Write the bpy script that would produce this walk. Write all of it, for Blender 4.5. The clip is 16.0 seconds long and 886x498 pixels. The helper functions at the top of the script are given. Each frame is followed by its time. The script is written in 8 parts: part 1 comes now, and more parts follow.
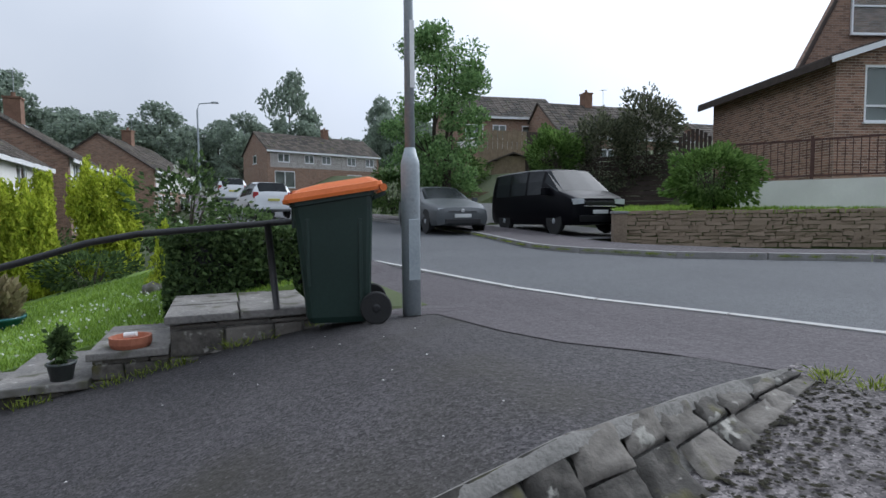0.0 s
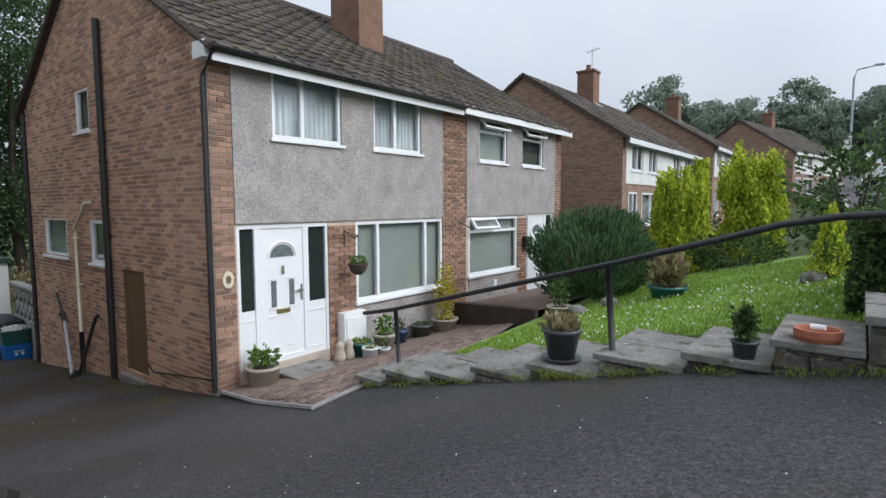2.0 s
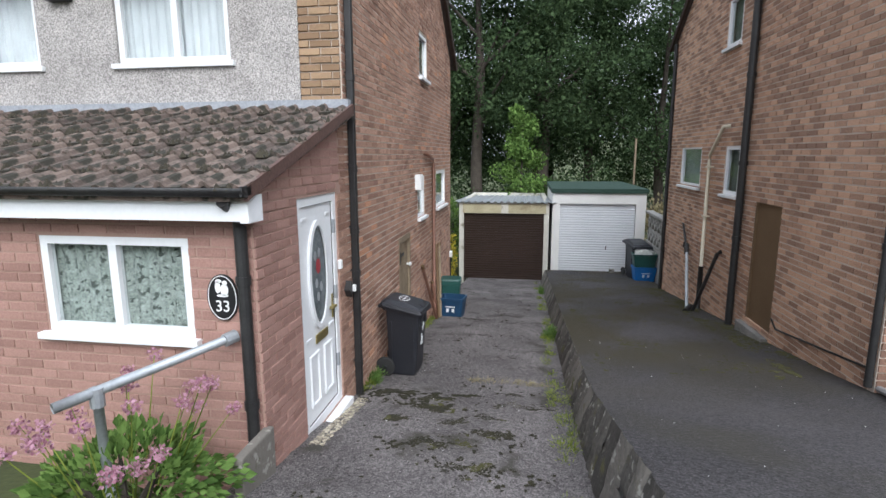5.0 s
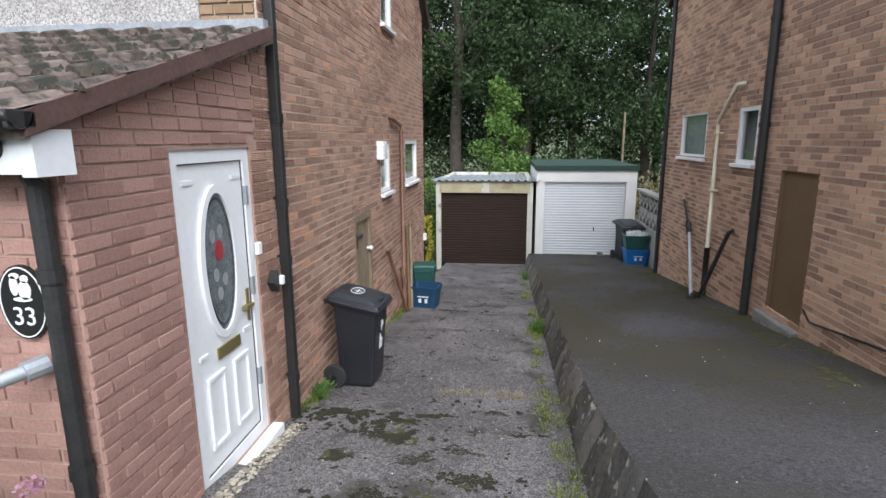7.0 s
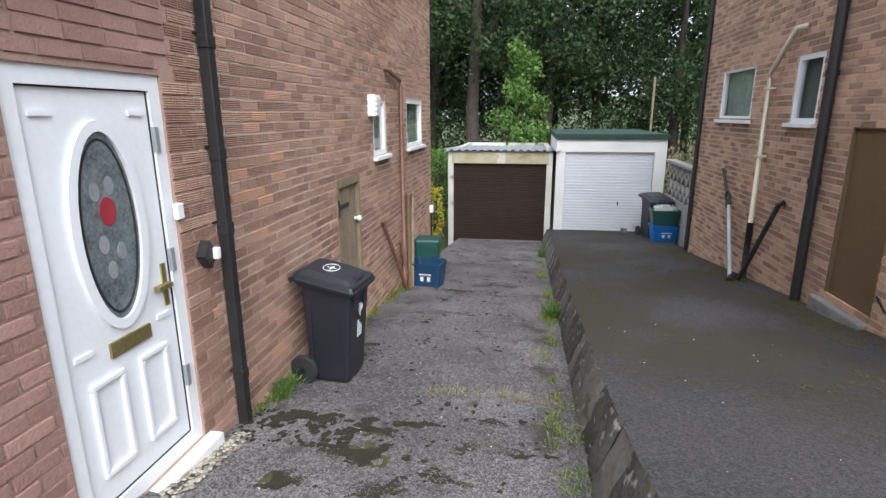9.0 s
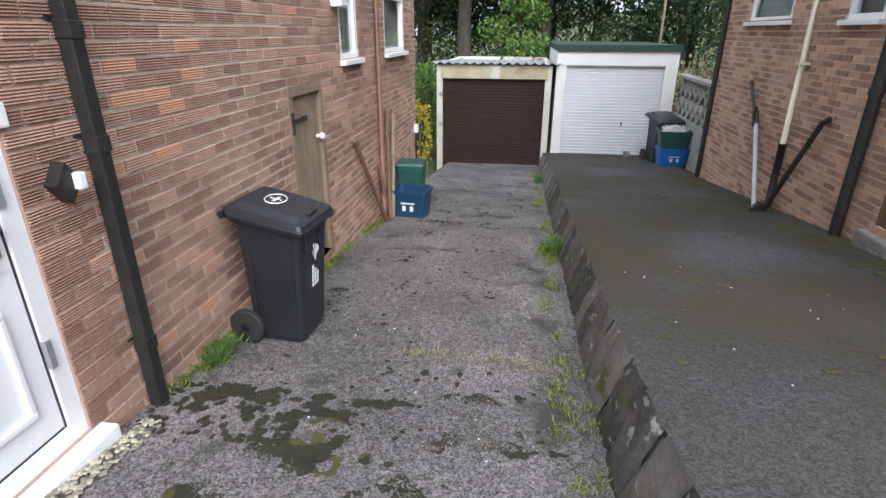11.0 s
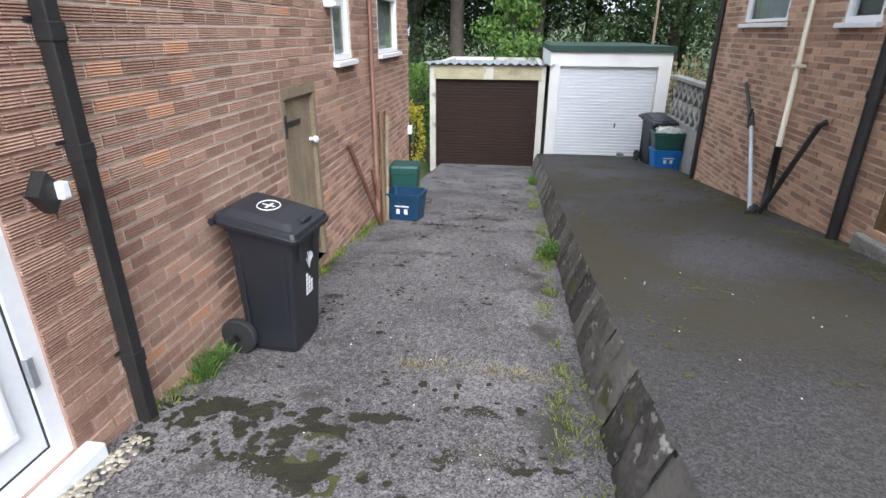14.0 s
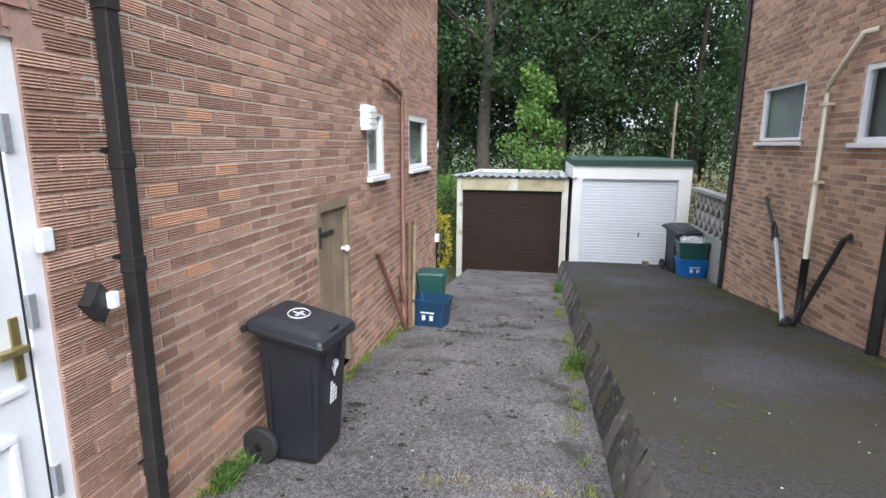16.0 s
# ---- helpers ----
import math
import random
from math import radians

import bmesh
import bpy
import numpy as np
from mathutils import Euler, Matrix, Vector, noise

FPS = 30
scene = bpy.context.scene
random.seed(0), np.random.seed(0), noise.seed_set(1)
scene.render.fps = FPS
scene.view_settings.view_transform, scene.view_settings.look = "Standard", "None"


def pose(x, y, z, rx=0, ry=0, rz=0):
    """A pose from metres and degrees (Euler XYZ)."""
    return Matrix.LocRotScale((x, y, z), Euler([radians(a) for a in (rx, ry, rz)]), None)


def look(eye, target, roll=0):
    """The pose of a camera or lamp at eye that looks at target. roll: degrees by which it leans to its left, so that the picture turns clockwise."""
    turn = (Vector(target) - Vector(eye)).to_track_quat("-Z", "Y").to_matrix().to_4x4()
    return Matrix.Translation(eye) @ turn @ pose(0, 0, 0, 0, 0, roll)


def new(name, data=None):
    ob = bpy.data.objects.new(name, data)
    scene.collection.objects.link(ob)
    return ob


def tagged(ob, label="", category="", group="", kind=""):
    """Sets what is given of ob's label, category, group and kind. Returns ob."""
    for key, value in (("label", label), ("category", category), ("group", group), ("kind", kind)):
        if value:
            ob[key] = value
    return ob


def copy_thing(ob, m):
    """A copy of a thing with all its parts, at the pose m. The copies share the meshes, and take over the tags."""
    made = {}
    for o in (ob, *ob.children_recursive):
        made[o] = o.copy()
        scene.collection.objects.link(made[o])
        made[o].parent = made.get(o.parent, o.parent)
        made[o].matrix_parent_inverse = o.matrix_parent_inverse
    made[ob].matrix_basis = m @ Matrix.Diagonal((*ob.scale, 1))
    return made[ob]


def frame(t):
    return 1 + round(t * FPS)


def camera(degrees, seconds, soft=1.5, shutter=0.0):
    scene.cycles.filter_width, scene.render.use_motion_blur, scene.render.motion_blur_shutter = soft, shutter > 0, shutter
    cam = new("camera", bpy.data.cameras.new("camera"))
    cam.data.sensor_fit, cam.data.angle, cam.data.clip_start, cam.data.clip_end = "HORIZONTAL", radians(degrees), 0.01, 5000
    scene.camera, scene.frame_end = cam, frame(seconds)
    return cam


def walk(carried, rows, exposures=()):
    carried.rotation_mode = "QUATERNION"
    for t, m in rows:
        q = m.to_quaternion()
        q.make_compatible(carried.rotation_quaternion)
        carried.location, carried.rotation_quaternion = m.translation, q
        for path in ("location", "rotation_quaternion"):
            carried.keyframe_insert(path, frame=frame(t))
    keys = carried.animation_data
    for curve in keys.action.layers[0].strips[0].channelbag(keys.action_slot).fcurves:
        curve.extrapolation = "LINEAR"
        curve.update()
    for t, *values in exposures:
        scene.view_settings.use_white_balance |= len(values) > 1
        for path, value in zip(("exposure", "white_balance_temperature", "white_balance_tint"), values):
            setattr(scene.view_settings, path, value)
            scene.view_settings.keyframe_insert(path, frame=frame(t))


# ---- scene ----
cam = camera(79.7, 16.0)
PATH = [
    (0, (0.331, 0.634, 1.848), (1.102, 2.476, 1.726), -0.5),
    (0.5, (0.268, 0.616, 1.851), (0.428, 2.602, 1.679), -0.4),
    (1, (0.19, 0.647, 1.852), (-0.108, 2.616, 1.663), -0.1),
    (1.5, (0.046, 0.725, 1.86), (-0.719, 2.567, 1.715), 0.0),
    (1.8, (-0.036, 0.76, 1.834), (-1.077, 2.462, 1.694), -0.1),
    (1.9, (-0.065, 0.776, 1.828), (-1.202, 2.414, 1.674), -0.3),
    (2, (-0.086, 0.794, 1.822), (-1.323, 2.357, 1.658), -0.2),
    (2.5, (-0.239, 0.951, 1.832), (-1.938, 1.994, 1.666), -0.4),
    (3, (-0.457, 1.018, 1.773), (-2.393, 1.442, 1.504), -0.5),
    (3.2, (-0.55, 1.059, 1.757), (-2.522, 1.247, 1.484), -0.1),
    (3.5, (-0.684, 1.116, 1.727), (-2.662, 1.04, 1.44), -0.8),
    (3.7, (-0.802, 1.16, 1.675), (-2.767, 0.98, 1.349), -1.0),
    (5.8, (-2.239, 1.188, 1.288), (-4.183, 0.871, 0.938), -0.1),
    (6, (-2.387, 1.162, 1.243), (-4.334, 0.888, 0.876), -0.2),
    (6.5, (-2.718, 1.152, 1.207), (-4.660, 0.918, 0.790), -0.2),
    (7, (-3.002, 1.166, 1.140), (-4.946, 0.925, 0.735), -0.3),
    (7.5, (-3.260, 1.134, 1.061), (-5.194, 0.863, 0.630), -0.2),
    (8, (-3.470, 1.153, 1.045), (-5.403, 0.843, 0.635), -0.3),
    (8.2, (-3.551, 1.191, 1.011), (-5.479, 0.883, 0.578), -0.3),
    (10.3, (-4.647, 1.316, 0.730), (-6.527, 0.976, 0.141), 0.0),
    (10.5, (-4.733, 1.296, 0.700), (-6.599, 0.978, 0.055), 0.2),
    (11, (-4.902, 1.226, 0.653), (-6.733, 0.957, -0.105), 0.1),
    (11.5, (-4.964, 1.202, 0.606), (-6.747, 0.928, -0.257), 0.0),
    (12, (-4.968, 1.212, 0.589), (-6.718, 0.956, -0.346), 0.1),
    (12.5, (-4.968, 1.209, 0.584), (-6.698, 0.974, -0.392), 0.2),
    (13, (-4.957, 1.198, 0.592), (-6.686, 0.953, -0.384), 0.3),
    (13.5, (-4.962, 1.190, 0.631), (-6.729, 0.936, -0.272), 0.3),
    (14, (-4.990, 1.178, 0.667), (-6.825, 0.938, -0.092), 0.3),
    (14.5, (-4.998, 1.188, 0.714), (-6.893, 0.933, 0.129), 0.3),
    (15, (-4.981, 1.196, 0.729), (-6.910, 0.900, 0.290), 0.3),
    (15.5, (-4.959, 1.196, 0.737), (-6.893, 0.864, 0.346), 0.3),
    (16, (-4.925, 1.192, 0.733), (-6.855, 0.838, 0.346), 0.3),
]
EXPOSURES = [(t, stops, 5750 if t < 1.2 else (5950 if t < 13 else 5850), 10) for t, stops in ((0, 0.34), (0.5, 0.4), (1, 0.46), (1.5, 0.5), (2, 0.48), (2.5, 0.45), (3, 0.55), (3.5, 0.78), (6, 1.07), (7, 1.2), (8, 1.3), (10.5, 1.4), (12.5, 1.48), (14, 1.58), (16, 1.58))]
walk(cam, [(t, look(eye, target, roll)) for t, eye, target, roll in PATH], EXPOSURES)

# ---- world, sun ----
world = bpy.data.worlds.new("overcast")
scene.world = world
world.use_nodes = True
wn, wl = world.node_tree.nodes, world.node_tree.links
wn.clear()
SUN_EL, SUN_ROT = radians(40), radians(72)
sky = wn.new("ShaderNodeTexSky")
sky.sky_type, sky.sun_disc, sky.sun_elevation, sky.sun_rotation = "NISHITA", False, SUN_EL, SUN_ROT
sky.dust_density, sky.air_density = 4.0, 1.0
hsv = wn.new("ShaderNodeHueSaturation")
hsv.inputs["Saturation"].default_value = 0.12
geo_w = wn.new("ShaderNodeTexCoord")
cloud = wn.new("ShaderNodeTexNoise")
cloud.inputs["Scale"].default_value, cloud.inputs["Detail"].default_value = 1.6, 5
cramp = wn.new("ShaderNodeValToRGB")
cramp.color_ramp.elements[0].position, cramp.color_ramp.elements[0].color = 0.3, (6.2, 6.6, 7.2, 1)
cramp.color_ramp.elements[1].position, cramp.color_ramp.elements[1].color = 0.7, (8.2, 8.3, 8.5, 1)
wmix = wn.new("ShaderNodeMix")
wmix.data_type = "RGBA"
wmix.inputs["Factor"].default_value = 0.8
bg = wn.new("ShaderNodeBackground")
bg.inputs["Strength"].default_value = 0.105
wout = wn.new("ShaderNodeOutputWorld")
wl.new(sky.outputs[0], hsv.inputs["Color"])
wl.new(geo_w.outputs["Generated"], cloud.inputs["Vector"])
wl.new(cloud.outputs["Fac"], cramp.inputs["Fac"])
wl.new(hsv.outputs[0], wmix.inputs["A"])
wl.new(cramp.outputs[0], wmix.inputs["B"])
sepw = wn.new("ShaderNodeSeparateXYZ")
wl.new(geo_w.outputs["Generated"], sepw.inputs[0])
rise = wn.new("ShaderNodeMapRange")
rise.inputs["From Min"].default_value, rise.inputs["From Max"].default_value = 0.0, 0.9
rise.inputs["To Min"].default_value, rise.inputs["To Max"].default_value = 0.74, 1.45
wl.new(sepw.outputs["Z"], rise.inputs["Value"])
toward = wn.new("ShaderNodeVectorMath")
toward.operation = "DOT_PRODUCT"
toward.inputs[1].default_value = (math.sin(SUN_ROT), math.cos(SUN_ROT), 0)
wl.new(geo_w.outputs["Generated"], toward.inputs[0])
glow = wn.new("ShaderNodeMapRange")
glow.inputs["From Min"].default_value, glow.inputs["From Max"].default_value = 0.2, 1.0
glow.inputs["To Min"].default_value, glow.inputs["To Max"].default_value = 0.8, 1.25
wl.new(toward.outputs["Value"], glow.inputs["Value"])
bright = wn.new("ShaderNodeMath")
bright.operation = "MULTIPLY"
wl.new(rise.outputs[0], bright.inputs[0])
wl.new(glow.outputs[0], bright.inputs[1])
wscale = wn.new("ShaderNodeVectorMath")
wscale.operation = "SCALE"
wl.new(wmix.outputs["Result"], wscale.inputs[0])
wl.new(bright.outputs[0], wscale.inputs["Scale"])
wl.new(wscale.outputs[0], bg.inputs["Color"])
wl.new(bg.outputs[0], wout.inputs[0])
sun = new("sun", bpy.data.lights.new("sun", "SUN"))
sun.data.energy, sun.data.angle, sun.data.color = 1.4, radians(40), (1, 0.96, 0.9)
sun.matrix_world = look((0, 0, 30), (-10 * math.sin(SUN_ROT), -10 * math.cos(SUN_ROT), 30 - 10 * math.tan(SUN_EL)))

# ---- materials ----
def material(name, colors, rough=0.8, scale=6.0, fine=60.0, bump=0.25, metal=0.0, island="", spread=0.0, stain=None, spec=0.5, speckle=None, coat=0.0, ribs=0.0, odd=None, grit=None):
    """colors: dark and light of the large-scale variation; island: 'island' or 'object' adds a random value per piece;
    stain: (colour, scale, threshold, softness) lays patches over; speckle: (colour, scale, threshold) lays small grains over;
    odd: (colour, threshold) gives a few pieces another colour; grit: (scale, amount) lays single stones of uneven tone."""
    m = bpy.data.materials.new(name)
    m.use_nodes = True
    n, l = m.node_tree.nodes, m.node_tree.links
    b = n["Principled BSDF"]
    b.inputs["Roughness"].default_value, b.inputs["Metallic"].default_value = rough, metal
    b.inputs["Specular IOR Level"].default_value = spec
    b.inputs["Coat Weight"].default_value = coat
    tc = n.new("ShaderNodeTexCoord")
    big, small = n.new("ShaderNodeTexNoise"), n.new("ShaderNodeTexNoise")
    for t, s in ((big, scale), (small, fine)):
        t.inputs["Scale"].default_value, t.inputs["Detail"].default_value = s, 4
        l.new(tc.outputs["Object"], t.inputs["Vector"])
    ramp = n.new("ShaderNodeValToRGB")
    ramp.color_ramp.elements[0].position, ramp.color_ramp.elements[0].color = 0.3, (*colors[0], 1)
    ramp.color_ramp.elements[1].position, ramp.color_ramp.elements[1].color = 0.7, (*colors[1], 1)
    mixf = n.new("ShaderNodeMath")
    mixf.operation = "MULTIPLY_ADD"
    l.new(small.outputs["Fac"], mixf.inputs[0])
    mixf.inputs[1].default_value = 0.5
    half = n.new("ShaderNodeMath")
    half.operation = "MULTIPLY"
    half.inputs[1].default_value = 0.5
    l.new(big.outputs["Fac"], half.inputs[0])
    l.new(half.outputs[0], mixf.inputs[2])
    fac = mixf
    if island:
        src = n.new("ShaderNodeNewGeometry").outputs["Random Per Island"] if island == "island" else n.new("ShaderNodeObjectInfo").outputs["Random"]
        sh = n.new("ShaderNodeMath")
        sh.operation = "MULTIPLY_ADD"
        sh.inputs[1].default_value = spread
        l.new(src, sh.inputs[0])
        sub = n.new("ShaderNodeMath")
        sub.operation = "SUBTRACT"
        sub.inputs[1].default_value = spread / 2
        l.new(fac.outputs[0], sub.inputs[0])
        l.new(sub.outputs[0], sh.inputs[2])
        fac = sh
    l.new(fac.outputs[0], ramp.inputs["Fac"])
    col = ramp.outputs["Color"]
    if odd and island:
        pick, shade = n.new("ShaderNodeMapRange"), n.new("ShaderNodeMix")
        shade.data_type = "RGBA"
        pick.inputs["From Min"].default_value, pick.inputs["From Max"].default_value = odd[1], odd[1] + 0.02
        pick.inputs["To Max"].default_value = 0.6
        l.new(src, pick.inputs["Value"])
        l.new(pick.outputs["Result"], shade.inputs["Factor"])
        l.new(col, shade.inputs["A"])
        shade.inputs["B"].default_value = (*odd[0], 1)
        col = shade.outputs["Result"]
    grain = None
    if grit:
        cells, split, span, tone = (n.new("ShaderNode" + k) for k in ("TexVoronoi", "SeparateColor", "MapRange", "VectorMath"))
        cells.inputs["Scale"].default_value = grit[0]
        l.new(tc.outputs["Object"], cells.inputs["Vector"])
        l.new(cells.outputs["Color"], split.inputs["Color"])
        span.inputs["To Min"].default_value, span.inputs["To Max"].default_value = 1 - grit[1], 1 + grit[1]
        l.new(split.outputs["Red"], span.inputs["Value"])
        tone.operation = "SCALE"
        l.new(col, tone.inputs[0])
        l.new(span.outputs["Result"], tone.inputs["Scale"])
        col, grain = tone.outputs[0], span
    for lay in (stain, speckle):
        if not lay:
            continue
        t = n.new("ShaderNodeTexNoise")
        t.inputs["Scale"].default_value, t.inputs["Detail"].default_value = lay[1], 5
        l.new(tc.outputs["Object"], t.inputs["Vector"])
        r = n.new("ShaderNodeMapRange")
        soft = lay[3] if len(lay) > 3 else 0.03
        r.inputs["From Min"].default_value, r.inputs["From Max"].default_value = lay[2], lay[2] + soft
        l.new(t.outputs["Fac"], r.inputs["Value"])
        mx = n.new("ShaderNodeMix")
        mx.data_type = "RGBA"
        l.new(r.outputs["Result"], mx.inputs["Factor"])
        l.new(col, mx.inputs["A"])
        mx.inputs["B"].default_value = (*lay[0], 1)
        col = mx.outputs["Result"]
    l.new(col, b.inputs["Base Color"])
    if bump:
        bp = n.new("ShaderNodeBump")
        bp.inputs["Strength"].default_value, bp.inputs["Distance"].default_value = bump, 0.01
        if ribs:
            sep, comb = n.new("ShaderNodeSeparateXYZ"), n.new("ShaderNodeMath")
            gp = n.new("ShaderNodeNewGeometry")
            l.new(gp.outputs["Position"], sep.inputs[0])
            comb.operation = "MULTIPLY"
            comb.inputs[1].default_value = 2 * math.pi / 0.0125
            l.new(sep.outputs["Z"], comb.inputs[0])
            sn = n.new("ShaderNodeMath")
            sn.operation = "SINE"
            l.new(comb.outputs[0], sn.inputs[0])
            ad = n.new("ShaderNodeMath")
            ad.operation = "MULTIPLY_ADD"
            ad.inputs[1].default_value = ribs
            l.new(sn.outputs[0], ad.inputs[0])
            l.new(small.outputs["Fac"], ad.inputs[2])
            l.new(ad.outputs[0], bp.inputs["Height"])
            # The colour is scaled down towards the trough of each rib.
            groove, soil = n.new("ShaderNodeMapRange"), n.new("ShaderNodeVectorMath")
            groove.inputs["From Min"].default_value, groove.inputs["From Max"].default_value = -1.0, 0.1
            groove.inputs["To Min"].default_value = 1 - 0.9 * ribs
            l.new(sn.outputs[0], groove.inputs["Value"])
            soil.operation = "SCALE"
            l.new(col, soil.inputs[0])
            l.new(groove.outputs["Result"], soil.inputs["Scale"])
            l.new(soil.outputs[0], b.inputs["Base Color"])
        elif grain:
            rough_sum = n.new("ShaderNodeMath")
            rough_sum.operation = "ADD"
            l.new(small.outputs["Fac"], rough_sum.inputs[0])
            l.new(grain.outputs["Result"], rough_sum.inputs[1])
            l.new(rough_sum.outputs[0], bp.inputs["Height"])
        else:
            l.new(small.outputs["Fac"], bp.inputs["Height"])
        l.new(bp.outputs["Normal"], b.inputs["Normal"])
    return m


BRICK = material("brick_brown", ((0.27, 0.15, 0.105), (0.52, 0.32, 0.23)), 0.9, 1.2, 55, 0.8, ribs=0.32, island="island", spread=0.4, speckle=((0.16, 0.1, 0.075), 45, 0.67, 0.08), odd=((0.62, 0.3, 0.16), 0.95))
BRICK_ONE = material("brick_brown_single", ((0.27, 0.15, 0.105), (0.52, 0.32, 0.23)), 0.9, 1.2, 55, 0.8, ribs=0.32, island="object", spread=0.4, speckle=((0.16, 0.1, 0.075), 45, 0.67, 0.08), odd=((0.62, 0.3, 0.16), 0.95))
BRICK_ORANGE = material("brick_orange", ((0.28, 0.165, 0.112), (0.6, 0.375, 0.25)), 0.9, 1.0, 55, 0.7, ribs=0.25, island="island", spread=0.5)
BRICK_PINK = material("brick_pink", ((0.255, 0.142, 0.115), (0.405, 0.238, 0.196)), 0.85, 1.0, 70, 0.6, island="island", spread=0.32)
BRICK_PINK_ONE = material("brick_pink_single", ((0.255, 0.142, 0.115), (0.405, 0.238, 0.196)), 0.85, 1.0, 70, 0.6, island="object", spread=0.32)
BRICK_BANK_AND_DIMMED = material("bank_house_and_dimmed_brick", ((0.17, 0.1, 0.07), (0.36, 0.215, 0.15)), 0.9, 1.0, 45, 0.6, island="island", spread=0.55)
BRICK_BUFF = material("brick_buff", ((0.22, 0.14, 0.08), (0.37, 0.25, 0.15)), 0.9, 1.0, 50, 0.5, island="island", spread=0.6)
MORTAR = material("mortar", ((0.42, 0.35, 0.29), (0.6, 0.52, 0.44)), 0.95, 3, 90, 0.4)
MORTAR_PINK = material("mortar_pink", ((0.3, 0.19, 0.15), (0.42, 0.28, 0.23)), 0.95, 3, 90, 0.4)
DASH = material("pebbledash", ((0.28, 0.26, 0.245), (0.5, 0.47, 0.445)), 0.95, 3, 58, 1.0, stain=((0.3, 0.28, 0.26), 1.1, 0.6, 0.3), grit=(95, 0.45))
RENDER_WHITE = material("white_render", ((0.6, 0.59, 0.56), (0.78, 0.77, 0.74)), 0.9, 1.5, 60, 0.3)
TARMAC = material("drive_tarmac", ((0.02, 0.019, 0.02), (0.085, 0.078, 0.08)), 0.8, 0.5, 30, 1.0, stain=((0.047, 0.043, 0.034), 0.6, 0.56, 0.16), speckle=((0.12, 0.115, 0.11), 60, 0.63, 0.05), spec=0.3, grit=(130, 0.6))
TARMAC_OLD = material("worn_drive_tarmac", ((0.056, 0.05, 0.049), (0.21, 0.19, 0.186)), 0.9, 1.3, 24, 1.0, stain=((0.06, 0.055, 0.046), 2.4, 0.58, 0.1), speckle=((0.36, 0.34, 0.32), 75, 0.66, 0.04), spec=0.3, grit=(110, 0.65))
ROAD = material("road_asphalt", ((0.058, 0.061, 0.066), (0.1, 0.103, 0.108)), 0.85, 0.5, 20, 0.5, speckle=((0.2, 0.2, 0.2), 70, 0.68, 0.05), grit=(110, 0.35))
PAVING = material("pavement_asphalt", ((0.058, 0.05, 0.053), (0.1, 0.087, 0.092)), 0.9, 0.5, 20, 0.5, speckle=((0.22, 0.2, 0.2), 70, 0.68, 0.05), grit=(110, 0.4))
KERB = material("kerb_concrete", ((0.17, 0.165, 0.16), (0.34, 0.33, 0.32)), 0.9, 3, 60, 0.4)
GRASS = material("grass", ((0.1, 0.17, 0.03), (0.22, 0.33, 0.065)), 0.9, 0.9, 40, 0.5)
EARTH = material("garden_ground", ((0.035, 0.05, 0.016), (0.08, 0.1, 0.03)), 0.95, 0.7, 20, 0.6)
UPVC = material("white_upvc", ((0.74, 0.75, 0.76), (0.82, 0.83, 0.84)), 0.35, 2, 30, 0.02)
ROOF = material("roof_tile", ((0.03, 0.025, 0.02), (0.094, 0.077, 0.06)), 0.9, 1.4, 40, 0.5, island="island", spread=0.5, stain=((0.075, 0.075, 0.028), 1.7, 0.6, 0.12))
ROOF_FAR = material("roof_far", ((0.055, 0.045, 0.04), (0.1, 0.085, 0.075)), 0.9, 0.8, 8, 0.3)
ROOF_PORCH = material("porch_roof_tile", ((0.06, 0.045, 0.038), (0.2, 0.15, 0.124)), 0.9, 3, 40, 0.7, island="object", spread=0.25, stain=((0.03, 0.028, 0.02), 9, 0.5, 0.1))
STONE = material("wall_stone", ((0.045, 0.041, 0.035), (0.165, 0.15, 0.13)), 0.9, 4, 30, 0.9, island="object", spread=0.5, stain=((0.085, 0.08, 0.03), 5, 0.6, 0.1), speckle=((0.3, 0.29, 0.255), 11, 0.62, 0.05))
STONE_FAR = material("garden_wall_stone", ((0.08, 0.06, 0.045), (0.26, 0.2, 0.145)), 0.9, 2, 25, 0.7, island="island", spread=0.6)
FLAG = material("flagstone", ((0.11, 0.105, 0.097), (0.28, 0.262, 0.24)), 0.9, 3.5, 40, 0.8, stain=((0.085, 0.083, 0.055), 5, 0.54, 0.12), speckle=((0.36, 0.35, 0.32), 14, 0.66, 0.05))
PAVER = material("block_paver", ((0.1, 0.07, 0.058), (0.22, 0.16, 0.13)), 0.9, 2, 50, 0.5, island="island", spread=0.5)
BLACK = material("black_plastic", ((0.008, 0.008, 0.009), (0.016, 0.016, 0.018)), 0.4, 3, 40, 0.04)
BLACK_METAL = material("black_paint", ((0.01, 0.01, 0.011), (0.03, 0.029, 0.028)), 0.5, 9, 60, 0.3)
GREY_METAL = material("galvanised_steel", ((0.3, 0.32, 0.34), (0.46, 0.48, 0.5)), 0.5, 6, 50, 0.15, metal=0.5)
GARAGE_BROWN = material("brown_steel", ((0.03, 0.018, 0.013), (0.055, 0.034, 0.026)), 0.5, 1.5, 40, 0.08)
GARAGE_WHITE = material("white_steel", ((0.68, 0.7, 0.73), (0.8, 0.81, 0.83)), 0.45, 1.2, 40, 0.05)
CONCRETE = material("painted_concrete", ((0.42, 0.4, 0.34), (0.64, 0.62, 0.55)), 0.9, 2.5, 50, 0.3, stain=((0.25, 0.22, 0.16), 3, 0.62, 0.12))
